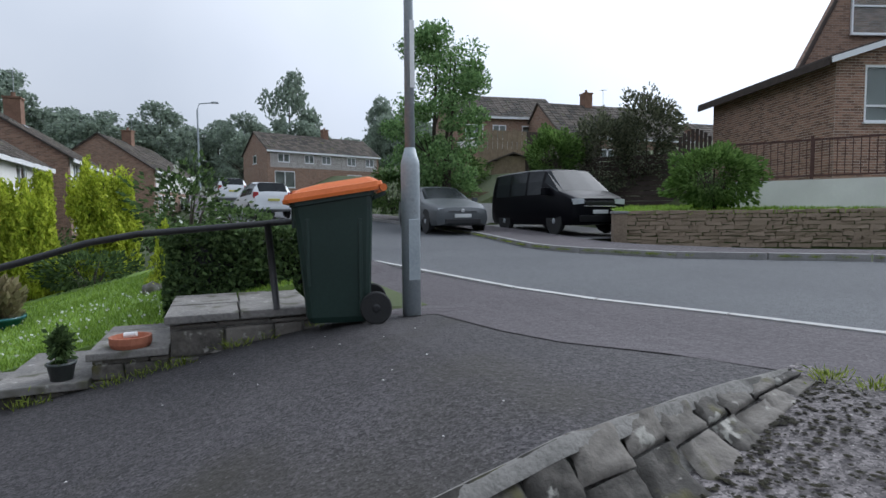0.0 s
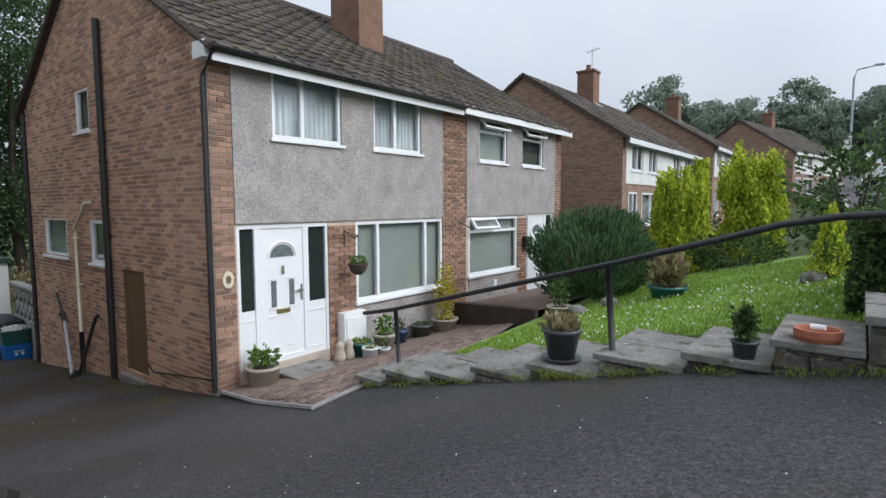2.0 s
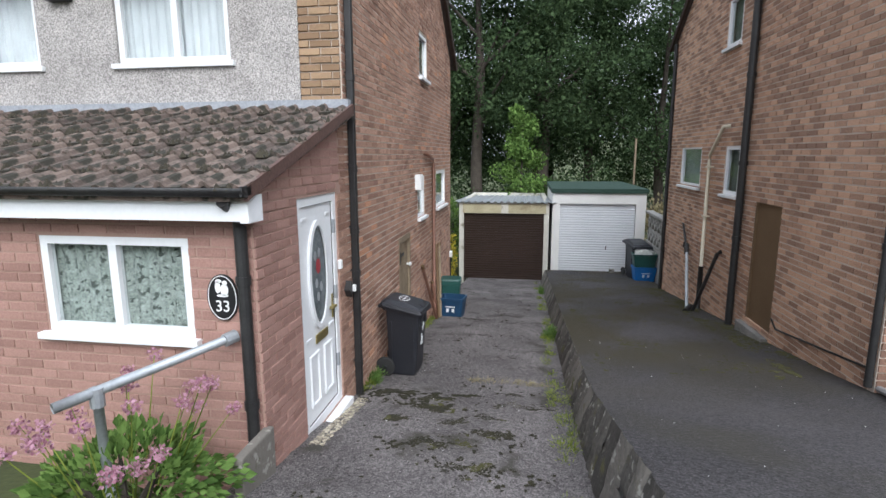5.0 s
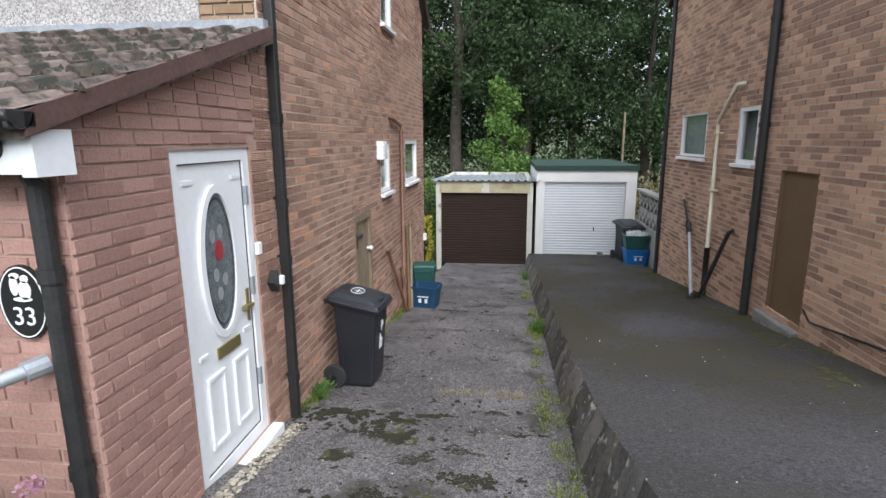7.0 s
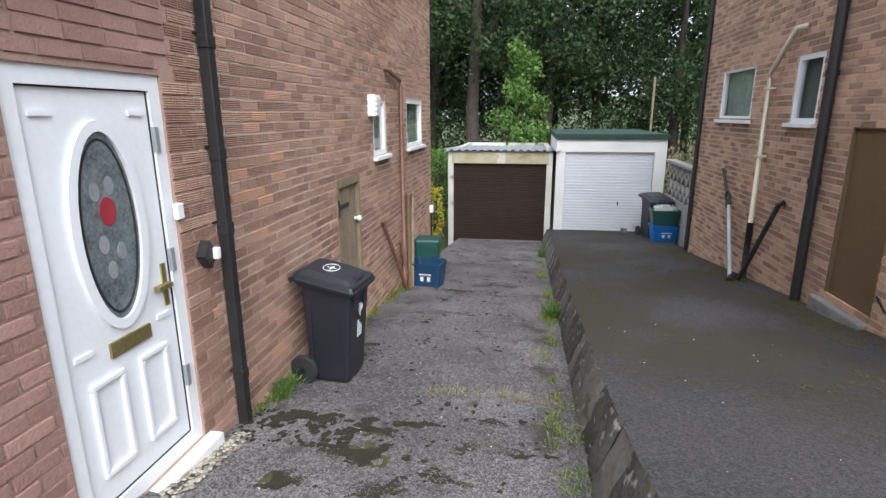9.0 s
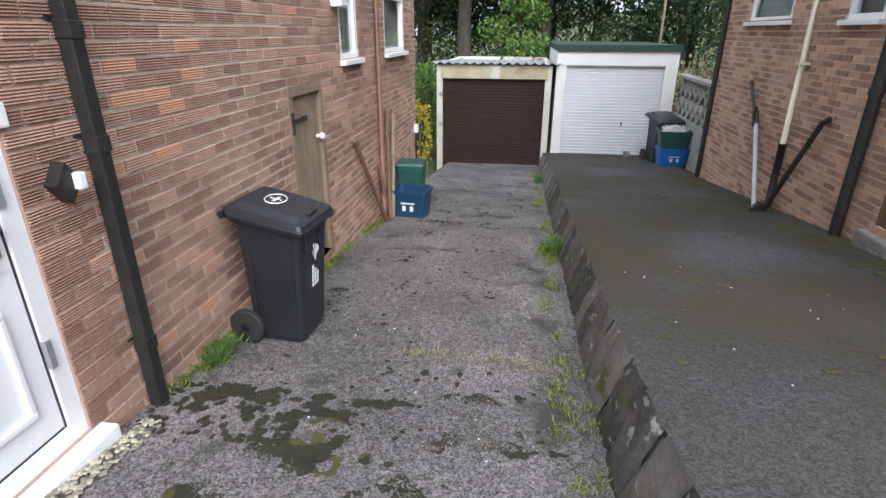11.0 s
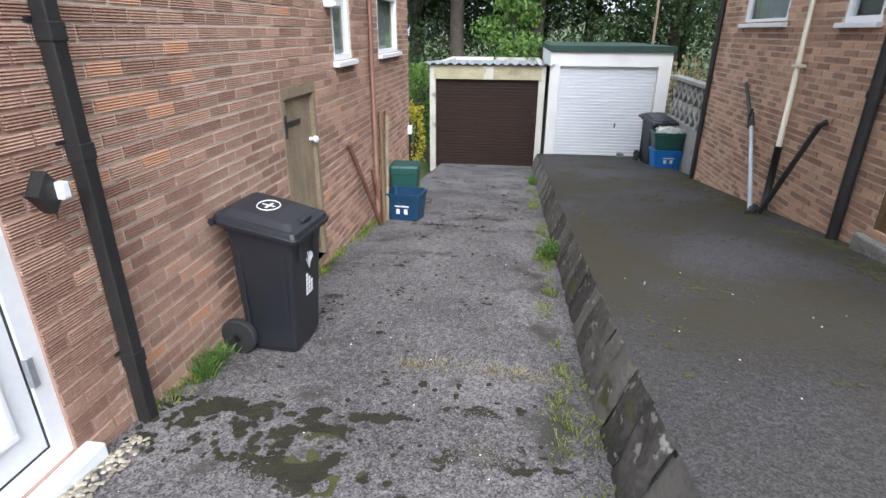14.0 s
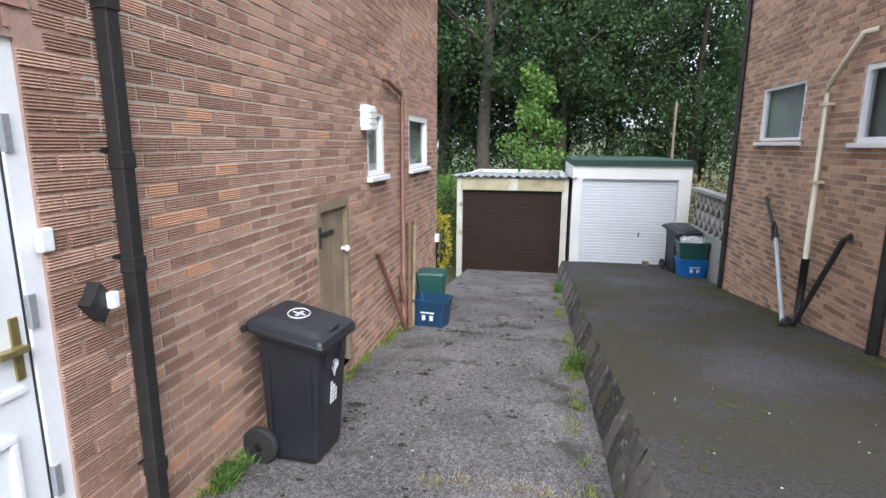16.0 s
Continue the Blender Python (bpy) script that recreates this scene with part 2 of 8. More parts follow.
WOOD_OLD = material("weathered_wood", ((0.13, 0.095, 0.06), (0.3, 0.235, 0.155)), 0.85, 5, 60, 0.4)
WOOD_DARK = material("dark_fence_wood", ((0.03, 0.022, 0.018), (0.075, 0.055, 0.045)), 0.9, 4, 50, 0.4)
WOOD_BROWN = material("brown_painted_wood", ((0.11, 0.065, 0.03), (0.16, 0.1, 0.05)), 0.7, 2, 40, 0.15)
CURTAIN = material("curtain", ((0.4, 0.41, 0.42), (0.58, 0.6, 0.62)), 0.9, 4, 50, 0.2)
BLIND = material("blind_or_dark_sheet", ((0.2, 0.215, 0.2), (0.27, 0.285, 0.265)), 0.9, 1, 40, 0.1)
# Near-black colour standing for the shade inside rooms and the hedge.
INNER_SHADE = material("inner_shade", ((0.012, 0.013, 0.015), (0.03, 0.03, 0.032)), 0.9, 2, 30, 0)
CHIMNEY = material("chimney_brick", ((0.13, 0.075, 0.05), (0.26, 0.15, 0.1)), 0.9, 3, 14, 0.5)
BRICK_FAR = material("distant_brick", ((0.2, 0.11, 0.07), (0.36, 0.2, 0.125)), 0.9, 0.8, 20, 0.3)
fn, fk = BRICK_FAR.node_tree.nodes, BRICK_FAR.node_tree.links
ftc, fsep, fadd, fcomb, ftex = fn.new("ShaderNodeTexCoord"), fn.new("ShaderNodeSeparateXYZ"), fn.new("ShaderNodeMath"), fn.new("ShaderNodeCombineXYZ"), fn.new("ShaderNodeTexBrick")
fk.new(ftc.outputs["Object"], fsep.inputs[0])
fk.new(fsep.outputs["X"], fadd.inputs[0])
fk.new(fsep.outputs["Y"], fadd.inputs[1])
fk.new(fadd.outputs[0], fcomb.inputs["X"])
fk.new(fsep.outputs["Z"], fcomb.inputs["Y"])
fk.new(fcomb.outputs[0], ftex.inputs["Vector"])
for key, val in (("Scale", 1.0), ("Brick Width", 0.225), ("Row Height", 0.075), ("Mortar Size", 0.006)):
    ftex.inputs[key].default_value = val
for key, val in (("Color1", (0.17, 0.105, 0.075, 1)), ("Color2", (0.32, 0.2, 0.14, 1)), ("Mortar", (0.32, 0.26, 0.21, 1))):
    ftex.inputs[key].default_value = val
fk.new(ftex.outputs["Color"], fn["Principled BSDF"].inputs["Base Color"])
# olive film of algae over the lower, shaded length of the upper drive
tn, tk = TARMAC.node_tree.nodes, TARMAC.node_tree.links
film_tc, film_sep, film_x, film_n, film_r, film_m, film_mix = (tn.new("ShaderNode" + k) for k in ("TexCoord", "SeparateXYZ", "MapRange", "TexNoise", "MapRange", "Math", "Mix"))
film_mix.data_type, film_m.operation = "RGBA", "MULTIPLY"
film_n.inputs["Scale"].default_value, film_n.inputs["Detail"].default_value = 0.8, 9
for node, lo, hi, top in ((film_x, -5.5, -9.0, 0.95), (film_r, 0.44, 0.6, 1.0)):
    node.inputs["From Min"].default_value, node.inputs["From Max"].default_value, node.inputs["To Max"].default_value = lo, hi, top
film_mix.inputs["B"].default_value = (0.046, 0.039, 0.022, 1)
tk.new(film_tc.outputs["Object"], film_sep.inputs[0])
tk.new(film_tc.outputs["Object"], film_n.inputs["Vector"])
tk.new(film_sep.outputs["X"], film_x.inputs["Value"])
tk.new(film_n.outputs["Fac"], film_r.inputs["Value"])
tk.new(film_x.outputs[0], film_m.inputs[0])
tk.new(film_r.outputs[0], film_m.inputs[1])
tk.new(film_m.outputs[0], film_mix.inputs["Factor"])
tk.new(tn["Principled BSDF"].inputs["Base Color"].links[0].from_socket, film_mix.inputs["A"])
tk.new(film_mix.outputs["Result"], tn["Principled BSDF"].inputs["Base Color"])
LEAD = material("lead_flashing", ((0.2, 0.21, 0.23), (0.38, 0.4, 0.43)), 0.6, 5, 50, 0.3)

GLASS = bpy.data.materials.new("window_glass")
GLASS.use_nodes = True
gb = GLASS.node_tree.nodes["Principled BSDF"]
gb.inputs["Base Color"].default_value = (0.85, 0.9, 0.9, 1)
gb.inputs["Roughness"].default_value = 0.02
gb.inputs["Transmission Weight"].default_value = 1.0
gb.inputs["IOR"].default_value = 1.45


# ---- builders ----
def mesh_of(bm):
    me = bpy.data.meshes.new("mesh")
    bm.to_mesh(me)
    bm.free()
    return me


def part(name, bm, mat, parent=None, label="", smooth=False):
    """One mesh object from a bmesh, under a thing or part."""
    me = mesh_of(bm) if isinstance(bm, bmesh.types.BMesh) else bm
    if not me.materials:
        me.materials.append(mat)
    if smooth:
        me.polygons.foreach_set("use_smooth", [True] * len(me.polygons))
    ob = new(name, me)
    if parent:
        ob.parent = parent
    if label:
        ob["label"] = label
    return ob


def thing(name, m, label, category, group="", kind=""):
    ob = new(name)
    ob.matrix_world = m
    ob.empty_display_size = 0.1
    return tagged(ob, label, category, group, kind)


def box(bm, x0, x1, y0, y1, z0, z1, bevel=0.0, m=None):
    r = bmesh.ops.create_cube(bm, size=1)
    v = r["verts"]
    for p in v:
        p.co = Vector((x0 + (x1 - x0) * (p.co.x + 0.5), y0 + (y1 - y0) * (p.co.y + 0.5), z0 + (z1 - z0) * (p.co.z + 0.5)))
    if bevel:
        e = {e for p in v for e in p.link_edges}
        r = bmesh.ops.bevel(bm, geom=list(e), offset=bevel, segments=2, affect="EDGES", profile=0.6)
        v = list({p for f in r["faces"] for p in f.verts} | {p for p in v if p.is_valid})
    if m is not None:
        for p in v:
            p.co = m @ p.co
    return v


def boxes(*specs, bevel=0.0, m=None):
    bm = bmesh.new()
    for s in specs:
        box(bm, *s, bevel=bevel, m=m)
    if not bevel:
        bmesh.ops.remove_doubles(bm, verts=bm.verts, dist=0.0005)
    return bm


def tube(bm, pts, r, n=10, caps=True):
    """A round bar along a line of points; r is one radius or one for each point."""
    pts = [Vector(p) for p in pts]
    rs = r if isinstance(r, (list, tuple)) else [r] * len(pts)
    rings = []
    for i, p in enumerate(pts):
        d = (pts[min(i + 1, len(pts) - 1)] - pts[max(i - 1, 0)]).normalized()
        a = d.cross(Vector((0, 0, 1)) if abs(d.z) < 0.95 else Vector((1, 0, 0))).normalized()
        b = d.cross(a)
        rings.append([bm.verts.new(p + rs[i] * (a * math.cos(2 * math.pi * k / n) + b * math.sin(2 * math.pi * k / n))) for k in range(n)])
    for q, w in zip(rings, rings[1:]):
        for k in range(n):
            bm.faces.new((q[k], q[(k + 1) % n], w[(k + 1) % n], w[k]))
    if caps:
        bm.faces.new(rings[0])
        bm.faces.new(rings[-1][::-1])
    return bm


def lathe(bm, profile, n=24, m=None):
    """A turned shape round z from (radius, height) pairs."""
    rings = [[bm.verts.new(Vector((r * math.cos(2 * math.pi * k / n), r * math.sin(2 * math.pi * k / n), z))) for k in range(n)] for r, z in profile]
    for q, w in zip(rings, rings[1:]):
        for k in range(n):
            bm.faces.new((q[k], q[(k + 1) % n], w[(k + 1) % n], w[k]))
    bm.faces.new(rings[0][::-1])
    bm.faces.new(rings[-1])
    if m is not None:
        for ring in rings:
            for v in ring:
                v.co = m @ v.co
    return bm


def raw(verts, faces):
    me = bpy.data.meshes.new("mesh")
    me.from_pydata(verts, [], faces)
    me.update()
    return me


def sheet(fn, xs, ys):
    """A surface over a grid, heights by fn."""
    v = [(x, y, fn(x, y)) for y in ys for x in xs]
    w = len(xs)
    f = [(j * w + i, j * w + i + 1, (j + 1) * w + i + 1, (j + 1) * w + i) for j in range(len(ys) - 1) for i in range(w - 1)]
    return raw(v, f)


def plane(o, u, w):
    """The matrix of a wall: u along it, z up, w outwards."""
    m = Matrix.Identity(4)
    for i in range(3):
        m[i][0], m[i][1], m[i][2], m[i][3] = u[i], (0, 0, 1)[i], w[i], o[i]
    return m


def holes(u0, u1, cuts):
    """What is left of the stretch u0..u1 without the cuts."""
    out = [(u0, u1)]
    for a, b in cuts:
        out = [q for p, r in out for q in ((p, min(r, a)), (max(p, b), r)) if q[1] - q[0] > 0.02]
    return out


def wall_mesh(bm, m, u0, u1, z0, z1, openings, thick=0.25):
    """A wall with openings (u0, u1, z0, z1) that go through it; local coordinates are (u, z, outwards)."""
    zs = sorted({z0, z1, *(z for o in openings for z in o[2:] if z0 < z < z1)})
    us = sorted({u0, u1, *(u for o in openings for u in o[:2] if u0 < u < u1)})
    for a, b in zip(zs, zs[1:]):
        for p, r in zip(us, us[1:]):
            if not any(o[0] < (p + r) / 2 < o[1] and o[2] < (a + b) / 2 < o[3] for o in openings):
                box(bm, p, r, a, b, -thick, 0, m=m)
    bmesh.ops.remove_doubles(bm, verts=bm.verts, dist=0.0005)


def gable_mesh(bm, m, u0, u1, ze, um, zr, thick=0.25):
    f = [bm.verts.new(m @ Vector((u, z, 0))) for u, z in ((u0, ze), (u1, ze), (um, zr))]
    k = [bm.verts.new(m @ Vector((u, z, -thick))) for u, z in ((u0, ze), (u1, ze), (um, zr))]
    bm.faces.new(f)
    bm.faces.new(k[::-1])
    for i in range(3):
        bm.faces.new((f[i], k[i], k[(i + 1) % 3], f[(i + 1) % 3]))


def brick_list(u0, u1, z0, z1, openings, gable=None, length=0.225, course=0.075, joint=0.0125):
    """The bricks of a wall in running bond as (u0, u1, z0, z1); gable: (eave z, ridge u, ridge z)."""
    out, row, z = [], 0, z0
    top = gable[2] if gable else z1
    while z + course <= top + 1e-6:
        a, b = u0, u1
        if gable and z + course > gable[0]:
            k = (z + course - gable[0]) / (gable[2] - gable[0])
            a, b = u0 + (gable[1] - u0) * k, u1 + (gable[1] - u1) * k
        for p, r in holes(a, b, [o[:2] for o in openings if o[2] < z + course / 2 < o[3]]):
            x = u0 - (length / 2 if row % 2 else 0)
            while x < r:
                q0, q1 = max(x, p), min(x + length, r)
                if q1 - q0 > 0.035:
                    out.append((q0, q1 - joint, z, z + course - joint))
                x += length
        row, z = row + 1, z + course
    return out


def brick_mesh(bricks, m, proud=0.008, seed=1):
    """All the bricks of a list in one mesh, each with its own slightly uneven faces."""
    rnd = random.Random(seed)
    v, f = [], []
    for a, b, c, d in bricks:
        w = proud + rnd.uniform(-0.003, 0.003)
        e = 0.003
        i = len(v)
        v += [m @ Vector(p) for p in ((a, c, -0.01), (b, c, -0.01), (b, d, -0.01), (a, d, -0.01), (a + e, c + e, w), (b - e, c + e, w), (b - e, d - e, w), (a + e, d - e, w))]
        f += [(i + 4, i + 5, i + 6, i + 7)] + [(i + k, i + (k + 1) % 4, i + 4 + (k + 1) % 4, i + 4 + k) for k in range(4)]
    return raw(v, f)


def bricks_on(parent, bricks, m, mat, mat_one, near, seed=1):
    """Bricks on a wall: those that near(u, z) picks, up to 300, are objects; the rest is one mesh."""
    single = [b for b in bricks if near((b[0] + b[1]) / 2, (b[2] + b[3]) / 2)][:300] if near else []
    chosen = set(single)
    rest = [b for b in bricks if b not in chosen]
    if rest:
        tagged(part("bricks", brick_mesh(rest, m, seed=seed), mat, parent), kind="stuff")
    shapes = {}
    for a, b, c, d in single:
        key = (round(b - a, 3), round(d - c, 3))
        if key not in shapes:
            shapes[key] = brick_mesh([(0, key[0], 0, key[1])], Matrix.Identity(4), seed=len(shapes))
            shapes[key].materials.append(mat_one)
        ob = part("brick", shapes[key], mat_one, parent)
        ob.matrix_local = m @ Matrix.Translation((a, c, random.uniform(-0.002, 0.002)))


def tile_roof(o, along, up, length, slope, mat, tw=0.3, th=0.32, fine=True, parent=None, name="roof", label="", seed=3):
    """Overlapping rolled tiles on a slope from its lower corner o; along and up are unit vectors."""
    o, along, up = Vector(o), Vector(along), Vector(up)
    nrm = along.cross(up).normalized()
    if nrm.z < 0:
        nrm = -nrm
    rnd = random.Random(seed)
    v, f = [], []
    prof = ((0, 0.0), (0.08, 0.035), (0.17, 0.035), (0.25, 0.0), (0.62, 0.0), (0.7, 0.022), (0.8, 0.022), (0.88, 0.0), (1, 0.0)) if fine else ((0, 0), (0.15, 0.03), (0.35, 0), (1, 0))
    for j in range(max(1, round(slope / th))):
        h = slope / max(1, round(slope / th))
        for i in range(max(1, round(length / tw))):
            w = length / max(1, round(length / tw))
            k = len(v)
            lift, slip = rnd.uniform(0, 0.006), rnd.uniform(-0.012, 0.012)
            for a, z in prof:
                p = o + along * (w * (i + a * 0.985)) + nrm * (z + lift)
                v.append(p + up * (h * j - 0.02 + slip) + nrm * 0.03)
                v.append(p + up * (h * (j + 1) + 0.02) + nrm * 0.002)
                v.append(p + up * (h * j - 0.02 + slip) + nrm * 0.0)
            n = len(prof)
            for q in range(n - 1):
                f.append((k + 3 * q, k + 3 * q + 3, k + 3 * q + 4, k + 3 * q + 1))
                f.append((k + 3 * q + 2, k + 3 * q + 5, k + 3 * q + 3, k + 3 * q))
    ob = part(name, raw(v, f), mat, parent, label)
    ob["kind"] = "stuff"
    return ob


def single_tiles(o, along, up, length, slope, mat, tw, th, parent, seed=3):
    """Rolled roof tiles on a slope, each an object."""
    o, along, up = Vector(o), Vector(along), Vector(up)
    nrm = along.cross(up).normalized()
    if nrm.z < 0:
        nrm = -nrm
    rnd = random.Random(seed)
    cols, rows = round(length / tw), round(slope / th)
    w, h = length / cols, slope / rows
    prof = ((0, 0.0), (0.06, 0.03), (0.13, 0.04), (0.2, 0.03), (0.26, 0.0), (0.6, 0.0), (0.67, 0.018), (0.74, 0.025), (0.81, 0.018), (0.88, 0.0), (1, 0.0))
    shapes = []
    for k in range(5):
        v, f = [], []
        for a, z in prof:
            g = rnd.uniform(-0.004, 0.004)
            v += [(a * w * 0.985, -0.025 + g, z + 0.035), (a * w * 0.985, h * 0.5, z + 0.022 + g), (a * w * 0.985, h + 0.02, z + 0.004), (a * w * 0.985, -0.025 + g, z)]
        for q in range(len(prof) - 1):
            i = 4 * q
            f += [(i, i + 4, i + 5, i + 1), (i + 1, i + 5, i + 6, i + 2), (i + 3, i + 7, i + 4, i)]
        me = raw(v, f)
        me.materials.append(mat)
        shapes.append(me)
    base = Matrix.Identity(4)
    for r in range(3):
        base[r][0], base[r][1], base[r][2] = along[r], up[r], nrm[r]
    for j in range(rows):
        for i in range(cols):
            t = part("tile", rnd.choice(shapes), mat, parent)
            t.matrix_local = Matrix.Translation(o + along * (w * i) + up * (h * j + rnd.uniform(-0.015, 0.015)) + nrm * rnd.uniform(0, 0.008)) @ base


def slab(parent, name, pts, thick, mat, label=""):
    """A slab on four points, thickened downwards."""
    bm = bmesh.new()
    t = [bm.verts.new(p) for p in pts]
    b = [bm.verts.new(Vector(p) - Vector((0, 0, thick))) for p in pts]
    bm.faces.new(t)
    bm.faces.new(b[::-1])
    for i in range(4):
        bm.faces.new((t[i], b[i], b[(i + 1) % 4], t[(i + 1) % 4]))
    return part(name, bm, mat, parent, label)


def window(parent, m, u0, u1, z0, z1, mullions=(), transom=None, sill=True, back=None, back_gap=0.12, lights=(), fw=0.06, label=""):
    """A white window in a wall plane: frame, mullions, panes, sill and what hangs behind it. lights: openers as (u0, u1, z0, z1, tilt)."""
    bm = boxes((u0, u1, z0, z0 + fw, -0.07, -0.005), (u0, u1, z1 - fw, z1, -0.07, -0.005), (u0, u0 + fw, z0 + fw, z1 - fw, -0.07, -0.005), (u1 - fw, u1, z0 + fw, z1 - fw, -0.07, -0.005), m=m)
    for x in mullions:
        box(bm, x - fw * 0.55, x + fw * 0.55, z0 + fw, z1 - fw, -0.065, 0.0, m=m)
    if transom:
        box(bm, u0 + fw, u1 - fw, transom - fw * 0.5, transom + fw * 0.5, -0.068, -0.003, m=m)
    win = part("window", bm, UPVC, parent, label or "white plastic framed window")
    edges = [u0 + fw, *[q for x in mullions for q in (x - fw * 0.55, x + fw * 0.55)], u1 - fw]
    for a, b in zip(edges[::2], edges[1::2]):
        pane = part("pane", boxes((a, b, z0 + fw, z1 - fw, -0.045, -0.038), m=m), GLASS, win)
        pane.visible_shadow = False
    if sill:
        part("sill", boxes((u0 - 0.05, u1 + 0.05, z0 - 0.05, z0, -0.02, 0.07), bevel=0.006, m=m), UPVC, win)
    if back:
        v, f = [], []
        steps = max(8, int((u1 - u0) / 0.02))
        for i in range(steps + 1):
            u = u0 + (u1 - u0) * i / steps
            w = -back_gap + (0.015 * math.sin(i * 1.3) + 0.008 * math.sin(i * 0.47) if back is CURTAIN or back is LACE else 0)
            v += [m @ Vector((u, z0, w)), m @ Vector((u, z1, w))]
        f = [(2 * i, 2 * i + 2, 2 * i + 3, 2 * i + 1) for i in range(steps)]
        ob = part("curtain" if back in (CURTAIN, LACE) else "blind_or_dark_sheet", raw(v, f), back, win)
        so = ob.modifiers.new("thickness", "SOLIDIFY")
        so.thickness = 0.004
    for a, b, c, d, tilt in lights:
        hinge = m @ Matrix.Translation((0, d, 0.0)) @ Matrix.Rotation(radians(-tilt), 4, "X")
        bm = boxes((a, b, -(d - c), -(d - c) + 0.05, 0.0, 0.05), (a, b, -0.05, 0, 0, 0.05), (a, a + 0.05, -(d - c) + 0.05, -0.05, 0, 0.05), (b - 0.05, b, -(d - c) + 0.05, -0.05, 0, 0.05), m=hinge)
        op = part("opener", bm, UPVC, win, "top-hung window opener standing ajar")
        part("opener_pane", boxes((a + 0.05, b - 0.05, -(d - c) + 0.05, -0.05, 0.02, 0.027), m=hinge), GLASS, op)
    return win


LACE = material("lace_curtain", ((0.1, 0.115, 0.11), (0.42, 0.46, 0.43)), 0.95, 22, 60, 0.3, stain=((0.06, 0.07, 0.068), 26, 0.56, 0.06))


def downpipe(parent, x, y, z0, z1, r=0.036, top=None, rings=(), mat=None, shoe=None):
    bm = bmesh.new()
    pts = [(x, y, z0), (x, y, z1)]
    if top:
        pts += [top]
    if shoe:
        pts = [shoe] + pts
    tube(bm, pts, r, 12)
    p = part("downpipe", bm, mat or BLACK_METAL, parent, "black plastic rainwater pipe" if mat is None else "")
    for z in rings:
        b2 = bmesh.new()
        tube(b2, [(x, y, z - 0.03), (x, y, z + 0.03)], r * 1.22, 12)
        part("collar", b2, mat or BLACK_METAL, p)
    return p


# ---- ground levels ----
LX = (-40, -19.2, -11, -9, -7.7, -6.15, -5, -3, -0.7, 0.35, 1.3, 1.9, 2.6, 3.4)
LZ = (-3.4, -2.69, -1.655, -1.42, -1.285, -1.045, -0.86, -0.4, 0.36, 0.72, 1.03, 1.115, 1.203, 1.17)
RX = (-40, -19.2, -8.7, -7.9, -6.92, -6.3, -4.17, -0.05, 0.45, 1.24, 1.9, 2.6, 3.4)
RZ = (-3.2, -2.33, -1.045, -0.94, -0.8, -0.69, -0.145, 0.87, 1.03, 1.2, 1.2, 1.19, 1.17)


def zl(x):
    return float(np.interp(x, LX, LZ))


def zr(x, y=2.4):
    z = float(np.interp(x, RX, RZ))
    return z - 0.06 * max(0.0, min(1.0, (x + 1) / 2)) * max(0.0, min(y - 2.4, 2.5))


def climb(y):
    """How far the street has risen."""
    return 0.045 * max(0.0, y - 11) + 0.03 * max(0.0, y - 30) - 0.03 * max(0.0, -2 - y)


def road_z(x, y):
    return 1.13 + climb(y)

# ---- ground, road, drives ----
def terrain(x, y):
    """The land outside the paved surfaces."""
    if y < 5.0 and x < 2.2:
        return zl(x) - (0.5 if y > -1.5 else 0.12)
    near = zr(max(min(x, 1.9), -40.0)) + climb(y) * max(0.0, min(1.0, (x + 30) / 30)) - 0.12
    if x < -26:
        near = zr(-26) - 0.12 + 0.02 * (-26 - x)
    deep = 0.526 * (x - 8.9) + 0.85 * (y - 10.6) - 0.4 if y < 11.5 else x - (13.2 if y < 19.6 else 7.8)
    bank = road_z(x, y) - 0.15 + max(0.0, min(2.4, deep * (0.2 if y < 11.5 else 0.45))) + max(0.0, min(4.0, (deep - 9) * 0.16))
    k = max(0.0, min(1.0, (x - 1.9) / 1.0))
    far = max(0.0, math.hypot(x, y) - 90) * 0.02
    return near * (1 - k) + bank * k + far


def steps(*spans):
    out = []
    for a, b, n in spans:
        out += [a + (b - a) * i / n for i in range(n)]
    return out + [spans[-1][1]]


gx = steps((-600, -60, 8), (-60, -20, 16), (-20, 20, 80), (20, 60, 16), (60, 600, 8))
gy = steps((-600, -40, 8), (-40, 40, 80), (40, 100, 20), (100, 600, 8))
tagged(part("ground", sheet(lambda x, y: terrain(x, y), gx, gy), EARTH), "earth and rough grass sloping between the houses", "ground", kind="structure")


def near_kerb(y):
    return float(np.interp(y, (-30, 2.6, 3.84, 4.85, 6.0, 8.9, 16, 30, 60), (6.3, 3.82, 3.22, 2.95, 2.82, 2.55, 1.7, 0.4, -1.0)))


def far_kerb(y):
    return float(np.interp(y, (-30, 0, 5.3, 7.15, 9.3, 15, 24, 40, 60), (14, 11, 9.3, 7.25, 6.55, 7.2, 6.6, 5.0, 5.0)))


def ribbon(lo, hi, height, ys, n=4):
    v = [(lo(y) + (hi(y) - lo(y)) * i / n, y, height(lo(y) + (hi(y) - lo(y)) * i / n, y)) for y in ys for i in range(n + 1)]
    w = n + 1
    return raw(v, [(j * w + i, j * w + i + 1, (j + 1) * w + i + 1, (j + 1) * w + i) for j in range(len(ys) - 1) for i in range(n)])


